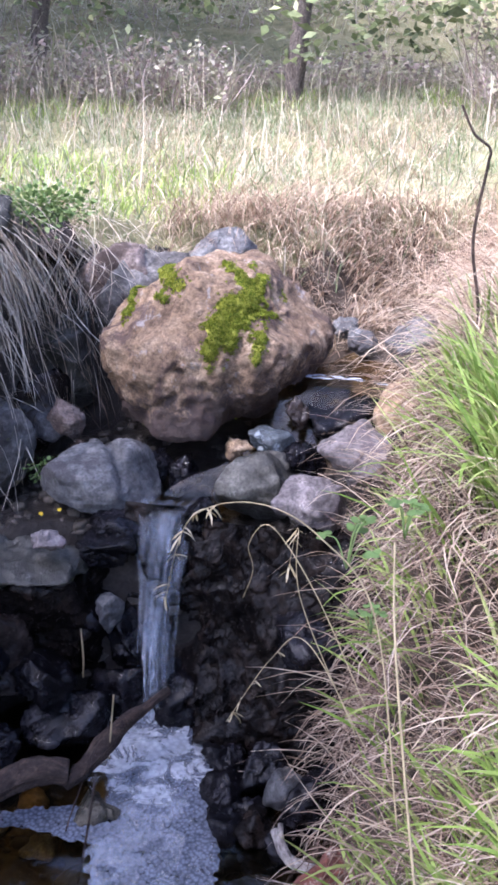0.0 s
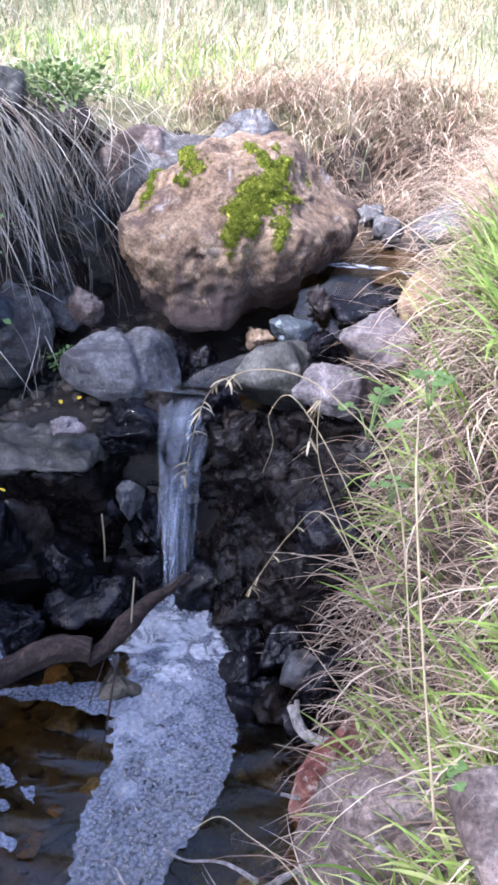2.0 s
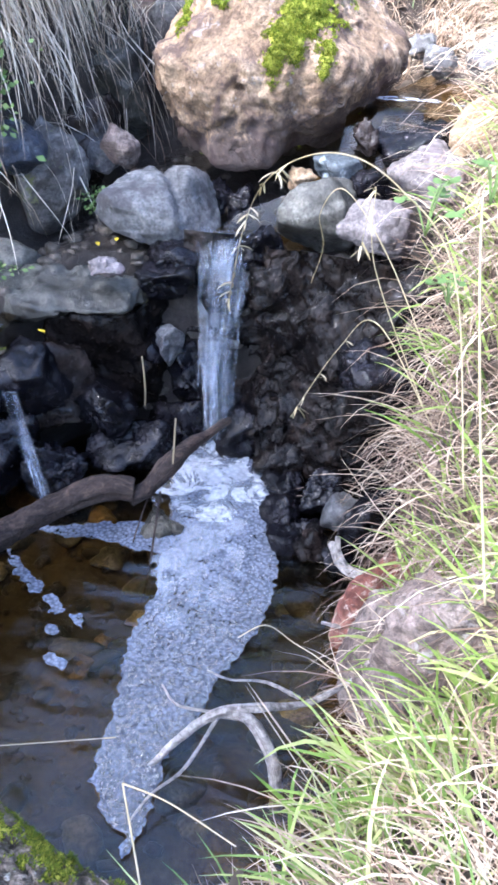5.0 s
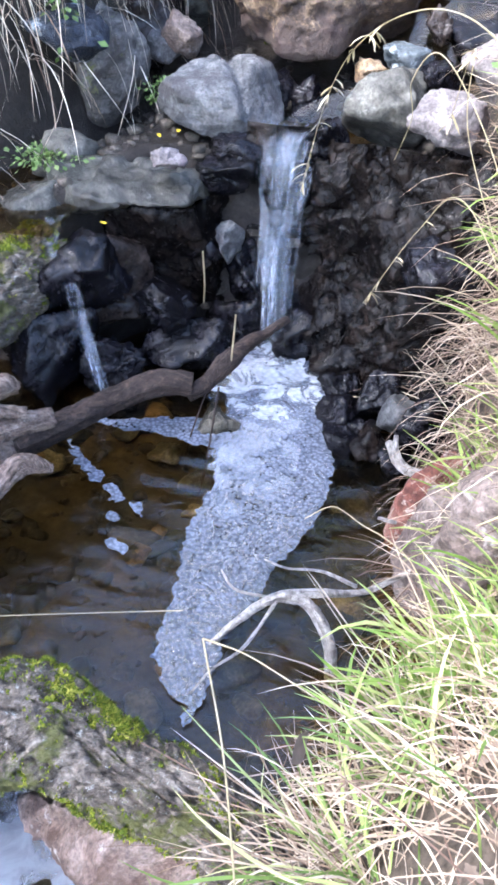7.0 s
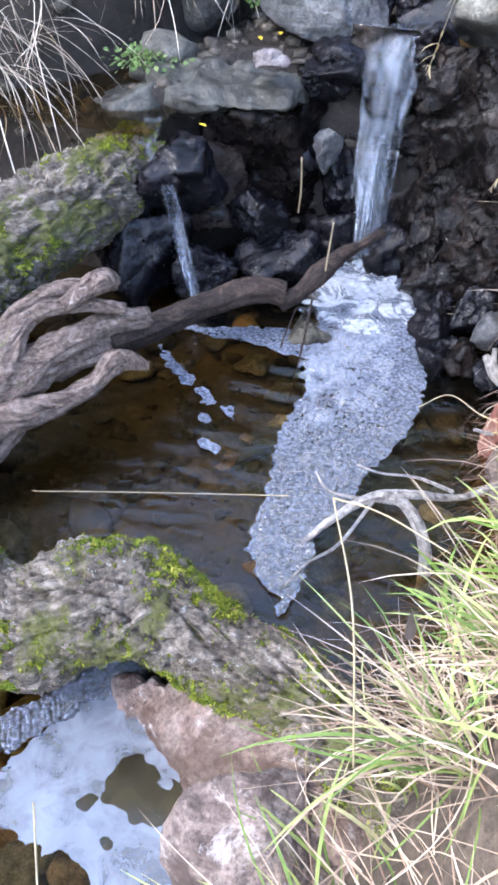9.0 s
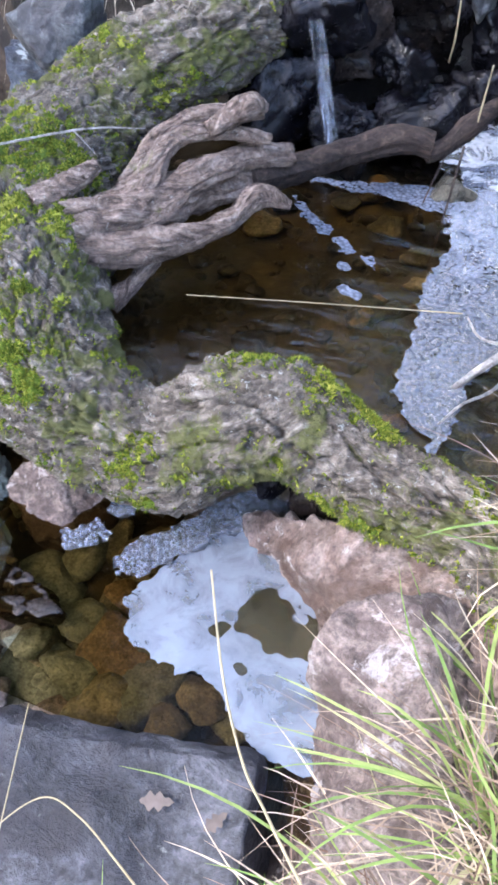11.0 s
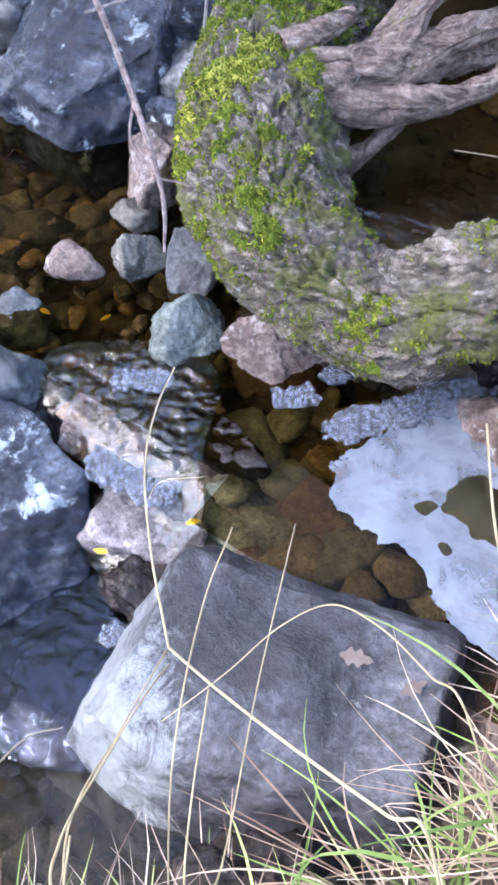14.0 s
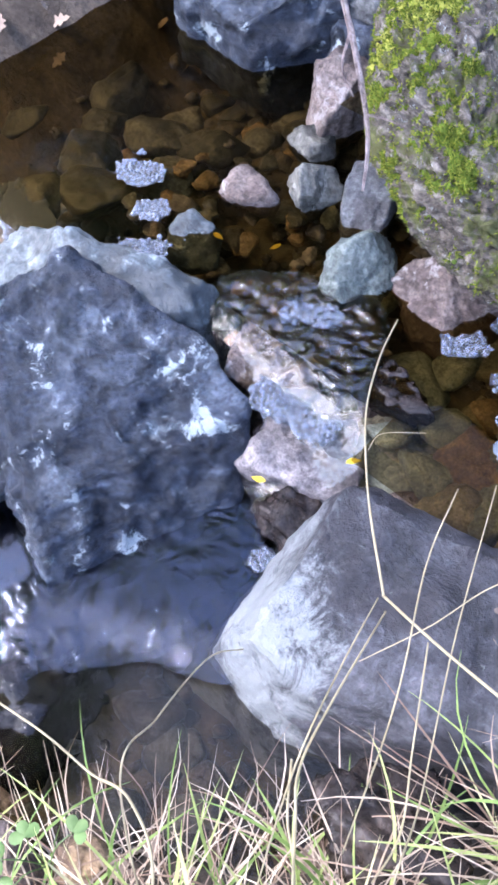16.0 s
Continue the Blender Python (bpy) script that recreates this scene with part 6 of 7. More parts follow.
# ---- the fallen log, its roots and branch ----
def rind(v, f, uv, rows, ring, depth, seed, along=11.0, across=46.0):
    """Bark on a tube: broken ridges that run along it, split by furrows, with flakes on top."""
    ang = np.tile(np.arange(ring) / ring * 2 * math.pi, rows)
    r = 0.11
    q = np.column_stack([uv[:-2, 0] * along, np.cos(ang) * r * across, np.sin(ang) * r * across])
    q = q + 0.9 * np.column_stack([fbm(q * 0.35, 1.0, 2, seed + k) for k in (1, 2, 3)])
    furrow = np.abs(fbm(q, 0.8, 3, seed, 0.5))
    flake = chips(v[:-2], 1400, seed + 9, 0.35)
    fine = fbm(v[:-2], 55, 3, seed + 5, 0.6)
    lift = depth * (np.minimum(furrow * 4.2, 1.0) - 0.55) + 0.22 * depth * flake + 0.35 * depth * fine
    n = vertex_normals(v, f)
    return v + n * np.append(lift, (0, 0))[:, None]


def make_log():
    log = empty("fallen_log", "gnarled mossy fallen log bent across the stream, with bare roots", "log", at=(-0.8, 1.1, 0.0))
    base = np.array([-0.8, 1.1, 0.0])
    line = np.array([(0.1, 0.8, 0.06), (-0.12, 0.89, 0.04), (-0.28, 0.985, 0.06), (-0.45, 1.035, 0.078), (-0.6, 1.065, 0.098), (-0.74, 1.05, 0.09), (-0.85, 1.015, 0.01), (-1.0, 1.01, 0.0), (-1.13, 1.06, 0.02), (-1.26, 1.18, 0.04), (-1.38, 1.37, 0.06), (-1.47, 1.6, 0.11), (-1.45, 1.83, 0.18), (-1.32, 2.02, 0.27), (-1.2, 2.2, 0.33), (-1.13, 2.34, 0.37)])
    rad = np.array([0.06, 0.063, 0.066, 0.074, 0.09, 0.11, 0.1, 0.105, 0.13, 0.155, 0.175, 0.165, 0.145, 0.125, 0.11, 0.085])
    rows, ring = 640, 176
    v, f, uv = tube(line - base, rad, rows, ring, rough=0.14, freq=6, seed=4)
    v = rind(v, f, uv, rows, ring, 0.02, 71)
    trunk = part("trunk", (v, f, uv), M_LOG, log, "rough grey bark with lichen")
    w = v + base
    n = 0.9 * fbm(w, 8, 3, 60) + 1.0 * fbm(w, 34, 4, 61, 0.75)
    elbow = np.exp(-(((w[:, 0] + 1.34) / 0.2) ** 2 + ((w[:, 1] - 1.32) / 0.26) ** 2))
    ridge_top = np.exp(-(((w[:, 0] + 0.52) / 0.2) ** 2 + ((w[:, 1] - 1.12) / 0.05) ** 2))
    back = np.exp(-(((w[:, 0] + 1.15) / 0.08) ** 2 + ((w[:, 1] - 2.25) / 0.09) ** 2))
    band = np.exp(-(((w[:, 0] + 0.62) / 0.22) ** 2 + ((w[:, 2] - 0.06) / 0.03) ** 2)) * (w[:, 1] < 1.0)
    a, b, c = v[f[:, 0]], v[f[:, 1]], v[f[:, 2]]
    fn = np.cross(b - a, c - a)
    up = np.zeros((len(v), 3))
    for k in range(3):
        np.add.at(up, f[:, k], fn)
    up = up[:, 2] / (np.linalg.norm(up, axis=1) + 1e-12)
    mask = np.where(up > 0.1, 0.72 * elbow + 0.55 * ridge_top + 0.55 * back - 0.5 + 0.75 * n, -1)
    mask = np.maximum(mask, np.where(up > -0.3, 0.62 * band - 0.5 + 0.6 * n, -1))
    moss_on(log, v, f, mask, 0.0035, 80000, 6, "vivid green moss", M_LOGMOSS)
    roots = [
        ([(-1.3, 1.36, 0.16), (-1.2, 1.5, 0.16), (-1.17, 1.62, 0.25), (-1.1, 1.7, 0.29), (-0.98, 1.78, 0.28)], [0.05, 0.04, 0.026, 0.024, 0.014]),
        ([(-1.28, 1.38, 0.16), (-1.16, 1.5, 0.18), (-1.13, 1.6, 0.26), (-1.06, 1.68, 0.27), (-0.95, 1.75, 0.24)], [0.05, 0.04, 0.026, 0.024, 0.014]),
        ([(-1.3, 1.36, 0.12), (-1.16, 1.48, 0.14), (-1.06, 1.6, 0.2), (-1.0, 1.72, 0.2), (-0.93, 1.82, 0.17)], [0.06, 0.055, 0.04, 0.034, 0.03]),
        ([(-1.26, 1.34, 0.12), (-1.08, 1.46, 0.11), (-0.98, 1.58, 0.12), (-0.94, 1.66, 0.15), (-0.88, 1.7, 0.12)], [0.05, 0.045, 0.03, 0.03, 0.014]),
        ([(-1.33, 1.36, 0.2), (-1.28, 1.45, 0.22), (-1.25, 1.5, 0.24)], [0.045, 0.03, 0.016]),
        ([(-1.06, 1.66, 0.28), (-1.0, 1.74, 0.31), (-0.97, 1.77, 0.3)], [0.02, 0.03, 0.012]),
        ([(-1.26, 1.38, 0.12), (-1.14, 1.52, 0.15), (-1.05, 1.66, 0.15), (-0.97, 1.78, 0.13)], [0.085, 0.068, 0.055, 0.036]),
    ]
    for k, (p, r) in enumerate(roots):
        rv, rf, ruv = tube(np.array(p) - base + np.array([0, 0, 0.015]), np.array(r) * 0.8, 90, 40, rough=0.2, freq=14, seed=10 + k, ridge=0.1, ridges=6)
        part("root", (rind(rv, rf, ruv, 90, 40, 0.0035, 90 + k, 14.0, 60.0), rf, ruv), M_ROOT, log, "bare weathered root")
    part("root", tube(np.array([(-1.08, 1.5, 0.13), (-1.11, 1.455, 0.08), (-1.14, 1.41, 0.03), (-1.17, 1.35, 0.02)]) - base, [0.03, 0.022, 0.018, 0.03], 40, 14, rough=0.25, freq=22, seed=33, ridge=0.08, ridges=5), M_ROOT, log, "thin root strap")
    p = [(-1.0, 1.72, 0.16), (-0.92, 1.88, 0.13), (-0.84, 2.02, 0.12), (-0.74, 2.1, 0.135), (-0.655, 2.12, 0.125)]
    part("branch", tube(np.array(p) - base, [0.045, 0.036, 0.034, 0.036, 0.034], 70, 20, rough=0.12, freq=24, seed=30, ridge=0.05, ridges=7), M_WETWOOD, log, "dark wet branch with a snapped end")
    p = [(-0.665, 2.11, 0.1), (-0.63, 2.15, 0.11), (-0.585, 2.22, 0.145), (-0.55, 2.29, 0.165), (-0.51, 2.35, 0.17), (-0.465, 2.4, 0.19), (-0.45, 2.415, 0.193)]
    part("branch", tube(np.array(p) - base, [0.018, 0.024, 0.028, 0.022, 0.016, 0.013, 0.009], 60, 16, rough=0.15, freq=26, seed=31, ridge=0.05, ridges=6), M_WETWOOD, log, "crooked dark wet branch tip")


make_log()


def twig(name, lines, mat, label, category="twig", group="", ring=8):
    """A branching stick: each line is a list of points with radii."""
    at = np.array(lines[0][0][0])
    ob = empty(name, label, category, group, at=tuple(at))
    for k, (p, r) in enumerate(lines):
        part("stem" if k == 0 else "side_shoot", tube(np.array(p) - at, r, 10 * len(p), ring, rough=0.12, freq=60, seed=k + 3), mat, ob)
    return ob


twig("dead_branch", [([(0.14, 1.62, 0.2), (0.0, 1.6, 0.12), (-0.1, 1.53, 0.1), (-0.2, 1.47, 0.135), (-0.28, 1.45, 0.12), (-0.35, 1.42, 0.06), (-0.42, 1.38, -0.02)], [0.006, 0.006, 0.007, 0.01, 0.011, 0.009, 0.006]),
                     ([(-0.27, 1.455, 0.118), (-0.215, 1.45, 0.126), (-0.172, 1.425, 0.095), (-0.148, 1.4, 0.045), (-0.138, 1.38, -0.05)], [0.01, 0.0125, 0.0135, 0.014, 0.015]),
                     ([(-0.22, 1.46, 0.12), (-0.3, 1.5, 0.06), (-0.38, 1.52, 0.04), (-0.42, 1.55, 0.06)], [0.005, 0.004, 0.003, 0.002]),
                     ([(-0.12, 1.54, 0.1), (-0.2, 1.6, 0.06), (-0.28, 1.6, 0.05), (-0.34, 1.64, 0.02)], [0.005, 0.004, 0.003, 0.002]),
                     ([(-0.27, 1.45, 0.12), (-0.32, 1.36, 0.06), (-0.37, 1.3, 0.05), (-0.4, 1.24, 0.04)], [0.005, 0.004, 0.003, 0.002])], M_DEADWOOD, "bleached forked dead branch fallen into the pool", "branch")
twig("dead_branch", [([(0.09, 1.86, 0.17), (-0.02, 1.925, 0.11), (-0.07, 1.96, 0.1), (-0.106, 2.017, 0.12)], [0.011, 0.013, 0.013, 0.009]), ([(-0.06, 1.95, 0.1), (-0.085, 1.975, 0.13), (-0.09, 2.0, 0.16)], [0.011, 0.009, 0.006]), ([(0.02, 1.8, 0.12), (-0.05, 1.78, 0.08), (-0.1, 1.79, 0.07)], [0.007, 0.006, 0.004])], M_DEADWOOD, "short bleached stub sticking out of the bank", "branch")
twig("twig", [([(-0.574, 2.1, 0.15), (-0.575, 2.03, 0.06), (-0.576, 1.95, -0.03), (-0.58, 1.9, -0.07)], [0.003, 0.003, 0.0025, 0.002])], M_WETWOOD, "thin black twig dipping into the water")
twig("twig", [([(-0.62, 2.14, 0.1), (-0.64, 2.06, 0.02), (-0.65, 2.02, -0.04)], [0.002, 0.002, 0.0015])], M_WETWOOD, "thin black twig hanging from the branch")
twig("twig", [([(-0.57, 2.2, 0.12), (-0.565, 2.22, 0.22), (-0.56, 2.23, 0.3)], [0.003, 0.0025, 0.002])], M_STEM, "pale broken stalk rising from the branch")
twig("twig", [([(-0.7, 2.4, 0.22), (-0.69, 2.38, 0.3), (-0.69, 2.37, 0.4)], [0.002, 0.0025, 0.002])], M_STEM, "yellowish stalk against the wet rocks")
twig("twig", [([(-1.62, 1.02, 0.9), (-1.45, 0.93, 0.6), (-1.378, 0.892, 0.514), (-1.326, 0.868, 0.465), (-1.243, 0.823, 0.377), (-1.186, 0.788, 0.307), (-1.156, 0.76, 0.265), (-1.134, 0.725, 0.223)], [0.006, 0.0055, 0.005, 0.0045, 0.005, 0.004, 0.0036, 0.0022]),
              ([(-1.181, 0.785, 0.303), (-1.159, 0.806, 0.293), (-1.133, 0.824, 0.278)], [0.0022, 0.0018, 0.001]), ([(-1.254, 0.827, 0.384), (-1.241, 0.797, 0.349), (-1.211, 0.789, 0.318)], [0.0024, 0.002, 0.0012])], M_TWIG, "pinkish bare twig hanging over the water")
twig("twig", [([(-1.676, 1.165, 0.278), (-1.559, 1.277, 0.31), (-1.433, 1.365, 0.32), (-1.263, 1.487, 0.337), (-1.149, 1.548, 0.333)], [0.003, 0.0032, 0.003, 0.0024, 0.0014]), ([(-1.283, 1.476, 0.337), (-1.252, 1.469, 0.319), (-1.215, 1.445, 0.313)], [0.0018, 0.0015, 0.001]), ([(-1.574, 1.444, 0.371), (-1.515, 1.364, 0.312), (-1.477, 1.293, 0.248)], [0.005, 0.0045, 0.003])], M_DEADWOOD, "pale dead twigs lying over the log")

# ---- single stems that stand out ----
def stem(points, r0, r1, label, mat=M_STEM, head=None):
    p = np.array(points, float)
    ob = thing("dry_straw", tube(p - p[0], np.linspace(r0, r1, len(p)), 14 * len(p), 7), mat, label, "grass", "dry grass stems", at=tuple(p[0]))
    if head is not None:
        rng = np.random.RandomState(int(1000 * abs(p[-1][0])) + 1)
        n = head
        k = rng.uniform(0.6, 1.0, n)
        line = catmull(p, 60)
        b = line[(k * 59).astype(int)] - p[0]
        tagged(part("seed_head", blades(b, rng.uniform(0.015, 0.035, n), rng.uniform(0, 6.28, n), rng.uniform(1.6, 2.6, n), rng.uniform(2.4, 3.1, n), np.full(n, 0.0035), 3, 0.3, 4), M_STEM, ob), kind="stuff")
    return ob


stem([(-0.3, 0.05, 0.25), (-0.402, 0.113, 0.5), (-0.437, 0.113, 0.51), (-0.512, 0.121, 0.489), (-0.585, 0.135, 0.455), (-0.65, 0.15, 0.426)], 0.0013, 0.0012, "tall pale grass stem bent over the slab")
stem([(-0.65, 0.15, 0.426), (-0.717, 0.211, 0.434), (-0.773, 0.274, 0.446), (-0.803, 0.33, 0.454), (-0.821, 0.382, 0.455)], 0.0012, 0.0007, "upper part of a broken pale grass stem")
stem([(-0.748, 0.247, 0.444), (-0.749, 0.269, 0.445), (-0.721, 0.301, 0.438)], 0.0005, 0.0003, "thin pale side stem of dry grass")
stem([(-0.52, -0.12, 0.25), (-0.571, -0.05, 0.5), (-0.596, -0.017, 0.51), (-0.613, 0.036, 0.486), (-0.627, 0.096, 0.465), (-0.639, 0.138, 0.432)], 0.0012, 0.0007, "slanting pale grass stem at the bank")
stem([(-0.3, 0.2, 0.15), (-0.417, 0.212, 0.47), (-0.459, 0.231, 0.466), (-0.513, 0.256, 0.442), (-0.563, 0.267, 0.409), (-0.591, 0.229, 0.4), (-0.612, 0.173, 0.378), (-0.647, 0.121, 0.327)], 0.0010, 0.0005, "arching yellow grass stem over the slab")
stem([(-0.523, 0.0, 0.2), (-0.523, 0.008, 0.44), (-0.551, 0.055, 0.468), (-0.593, 0.131, 0.457)], 0.0009, 0.0007, "thin white upright grass stem")
stem([(-0.56, 0.0, 0.2), (-0.58, 0.07, 0.46), (-0.631, 0.175, 0.474), (-0.654, 0.249, 0.477)], 0.0008, 0.0006, "thin dotted white grass stem")
stem([(-0.2, 0.25, 0.15), (-0.329, 0.306, 0.34), (-0.386, 0.353, 0.347), (-0.428, 0.395, 0.331), (-0.486, 0.475, 0.325), (-0.552, 0.588, 0.339)], 0.0017, 0.0014, "thick pale broken grass stalk")
stem([(-0.84, 1.104, 0.3), (-0.63, 1.165, 0.303), (-0.4, 1.23, 0.305)], 0.0007, 0.001, "straight dry stem reaching over the pool")
stem([(-0.18, 0.75, 0.35), (-0.219, 0.839, 0.55), (-0.275, 0.95, 0.62)], 0.0014, 0.0012, "bent pale stem rising from the bank")
stem([(-0.275, 0.95, 0.62), (-0.21, 0.924, 0.64), (-0.123, 0.887, 0.64)], 0.0012, 0.0009, "bent pale stem folded down to the bank")
stem([(0.03, 1.12, 0.48), (-0.021, 1.229, 0.514), (-0.066, 1.283, 0.511), (-0.115, 1.325, 0.496), (-0.166, 1.347, 0.504), (-0.212, 1.345, 0.468)], 0.0012, 0.0008, "knotty dry stem reaching over the pool edge")
stem([(0.12, 1.1, 0.85), (0.09, 1.18, 1.02), (0.066, 1.25, 1.18), (0.067, 1.39, 1.225)], 0.0017, 0.0014, "stout white dry stalk in the bank")
stem([(0.1, 1.3, 0.85), (0.05, 1.38, 1.12), (-0.03, 1.4, 1.22), (-0.11, 1.42, 1.25), (-0.2, 1.52, 1.19), (-0.27, 1.68, 1.06), (-0.33, 1.82, 0.84)], 0.0012, 0.0006, "long arching dry grass stem with drooping seed head", head=26)
stem([(0.05, 1.42, 0.95), (-0.03, 1.46, 1.1), (-0.1, 1.5, 1.18), (-0.134, 1.52, 1.14), (-0.13, 1.55, 1.08), (-0.15, 1.6, 1.0)], 0.0009, 0.0005, "curled dry grass stem")
stem([(0.06, 1.45, 0.85), (-0.04, 1.52, 0.98), (-0.1, 1.6, 0.89), (-0.177, 1.63, 0.73)], 0.0009, 0.0005, "drooping dry grass stem with a feathery tip", head=10)
stem([(0.04, 1.42, 0.9), (-0.05, 1.44, 1.1), (-0.06, 1.46, 1.2), (-0.08, 1.6, 1.05)], 0.0008, 0.0005, "thin drooping straw over the fall", head=8)
stem([(-0.66, -0.2, 0.0), (-0.74, -0.105, 0.3), (-0.77, -0.038, 0.26), (-0.797, 0.051, 0.192), (-0.789, 0.094, 0.147)], 0.0012, 0.0008, "bent straw at the water's edge")
stem([(-0.5, -0.15, 0.15), (-0.557, -0.068, 0.42), (-0.589, -0.039, 0.445), (-0.616, -0.005, 0.437)], 0.0012, 0.0009, "pale broken straw beside the slab")
stem([(-0.6, -0.25, 0.2), (-0.632, -0.139, 0.42), (-0.687, -0.11, 0.427), (-0.738, -0.118, 0.388), (-0.79, -0.124, 0.388), (-0.851, -0.136, 0.377)], 0.0014, 0.0009, "leaning straw at the water's edge")
stem([(-0.45, -0.1, 0.15), (-0.505, -0.018, 0.4), (-0.529, 0.054, 0.36), (-0.594, 0.197, 0.334), (-0.663, 0.367, 0.322)], 0.0009, 0.0007, "long thin dotted grass stem")
stem([(-0.6, -0.08, 0.2), (-0.605, -0.013, 0.47), (-0.633, 0.07, 0.442), (-0.657, 0.153, 0.406)], 0.0009, 0.0006, "slanting dry grass stem before the slab")
stem([(0.31, 2.5, 1.0), (0.298, 2.5, 1.3), (0.265, 2.5, 1.48), (0.278, 2.5, 1.65), (0.278, 2.5, 1.69), (0.24, 2.5, 1.72), (0.206, 2.5, 1.78)], 0.0045, 0.0028, "bare brown woody shoot with a broken top", M_WETWOOD)

# ---- grass ----
def gradient(x, y):
    e = 0.02
    gx = bank_distance(x + e, y) - bank_distance(x - e, y)
    gy = bank_distance(x, y + e) - bank_distance(x, y - e)
    return np.arctan2(gy, gx)


def grow(name, label, box, keep, n, length, width, mat, lean, tip, seed, segs=4, toward=1.0, curl=0.5, lift=0.0, bend=1.2):
    """Blades over an area; they lean towards the stream by the given share."""
    rng = np.random.RandomState(seed)
    x, y = rng.uniform(box[0], box[1], n), rng.uniform(box[2], box[3], n)
    d = bank_distance(x, y)
    clump = vnoise(np.column_stack([x, y, np.zeros(n)]) * 9, seed)
    k = keep(x, y, d) & (rng.uniform(-1, 1, n) < 0.35 + 1.1 * clump)
    x, y = x[k], y[k]
    m = len(x)
    z = ground_height(x, y) - 0.01 + lift
    az = np.where(rng.uniform(0, 1, m) < toward, gradient(x, y) + math.pi + rng.normal(0, 0.7, m), rng.uniform(0, 6.28, m))
    ln = rng.uniform(length[0], length[1], m)
    return thing(name, blades(np.column_stack([x, y, z]), ln, az, rng.uniform(lean[0], lean[1], m), rng.uniform(tip[0], tip[1], m), rng.uniform(width[0], width[1], m), segs, curl, seed, bend), mat, label, "grass", kind="stuff")


grow("dry_grass", "tangled dry grass hanging over the undercut bank", (-2.6, -0.55, 2.3, 4.1), lambda x, y, d: (d > 0.16) & (d < 0.5) & (vnoise(np.column_stack([x * 6, y * 6, 0 * x]), 41) > 0.15 * smooth(-1.1, -0.8, x) - 0.1), 15000, (0.2, 0.7), (0.0018, 0.0045), M_PALESTRAW, (0.4, 1.9), (2.3, 3.12), 1, 7, 0.2, 2.2, 0.0, 0.8)
grow("dry_grass", "sparse straw and rootlets hanging in the shaded hollow", (-2.4, -0.75, 2.4, 3.9), lambda x, y, d: (d > 0.04) & (d < 0.26) & (x < -0.95) & (vnoise(np.column_stack([x * 8, y * 8, 0 * x]), 45) > 0.1), 4500, (0.15, 0.5), (0.0015, 0.004), M_STRAW, (0.9, 2.2), (2.7, 3.13), 21, 6, 0.8, 0.7, 0.0, 0.6)
grow("dry_grass", "pale curtain of dead grass hanging by the side ledge", (-2.2, -1.08, 2.3, 3.1), lambda x, y, d: (d > 0.05) & (d < 0.32) & (vnoise(np.column_stack([x * 11, y * 11, 0 * x]), 43) > 0.12), 8000, (0.2, 0.62), (0.0018, 0.004), M_PALESTRAW, (0.6, 1.8), (2.6, 3.14), 27, 8, 0.8, 1.5, 0.0, 0.6)
grow("dry_grass", "straight bleached straw hanging down the shaded bank", (-1.6, -0.98, 2.6, 3.5), lambda x, y, d: (d > 0.1) & (d < 0.4) & (vnoise(np.column_stack([x * 9, y * 9, 0 * x]), 47) > -0.1), 7000, (0.2, 0.55), (0.0016, 0.0036), M_PALESTRAW, (1.2, 2.2), (2.9, 3.14), 63, 7, 0.9, 0.8, 0.0, 0.4)
grow("dry_grass", "matted dry grass on the bank behind the boulder", (-0.8, 1.4, 3.5, 4.5), lambda x, y, d: (d > -0.03) & (d < 0.6), 15000, (0.12, 0.34), (0.002, 0.005), M_STRAW, (0.3, 1.3), (1.6, 2.9), 2, 5, 0.8)
grow("dry_grass", "pale dry grass tumbling down the sloping bank", (0.0, 1.6, 2.2, 4.2), lambda x, y, d: (d > 0.03) & (d < 0.9), 17000, (0.15, 0.42), (0.002, 0.0045), M_STRAW, (0.3, 1.4), (1.7, 2.9), 3, 5, 0.8)
grow("dry_grass", "thatch of dry grass and rootlets on the steep bank", (-0.4, 0.7, 0.9, 2.4), lambda x, y, d: (d > 0.15) & (d < 0.7 - 0.3 * (vnoise(np.column_stack([x * 6, y * 6, 0 * x]), 53) > 0)) & (np.hypot(x - 0.1, y - 1.4) > 0.13), 13000, (0.07, 0.26), (0.0018, 0.004), M_STRAW, (0.5, 1.9), (1.9, 3.1), 4, 5, 0.6, 1.4)
grow("dry_grass", "reddish rootlets and dead grass matted on the steep soil face", (-0.3, 0.6, 1.3, 2.5), lambda x, y, d: (d > 0.05) & (d < 0.5) & (np.hypot(x - 0.1, y - 1.4) > 0.13), 19000, (0.08, 0.26), (0.0015, 0.0036), M_ROOTLET, (1.0, 2.2), (2.5, 3.12), 24, 5, 0.75, 1.2)
grow("dry_grass", "dry grass on the near bank", (-1.3, 0.7, -1.0, 1.0), lambda x, y, d: (d > 0.1) & (d < 1.2), 10000, (0.08, 0.28), (0.0015, 0.0036), M_STRAW, (0.5, 1.5), (1.3, 2.4), 5, 5, 0.45, 0.9)
grow("green_grass", "fresh green grass blades on the steep bank", (-0.2, 0.9, 1.1, 2.6), lambda x, y, d: (d > 0.2) & (d < 0.9) & (vnoise(np.column_stack([x * 5, y * 5, 0 * x]), 33) > -0.15), 12000, (0.08, 0.24), (0.0035, 0.0075), M_GREEN, (0.0, 0.9), (0.5, 2.1), 6, 5, 0.5)
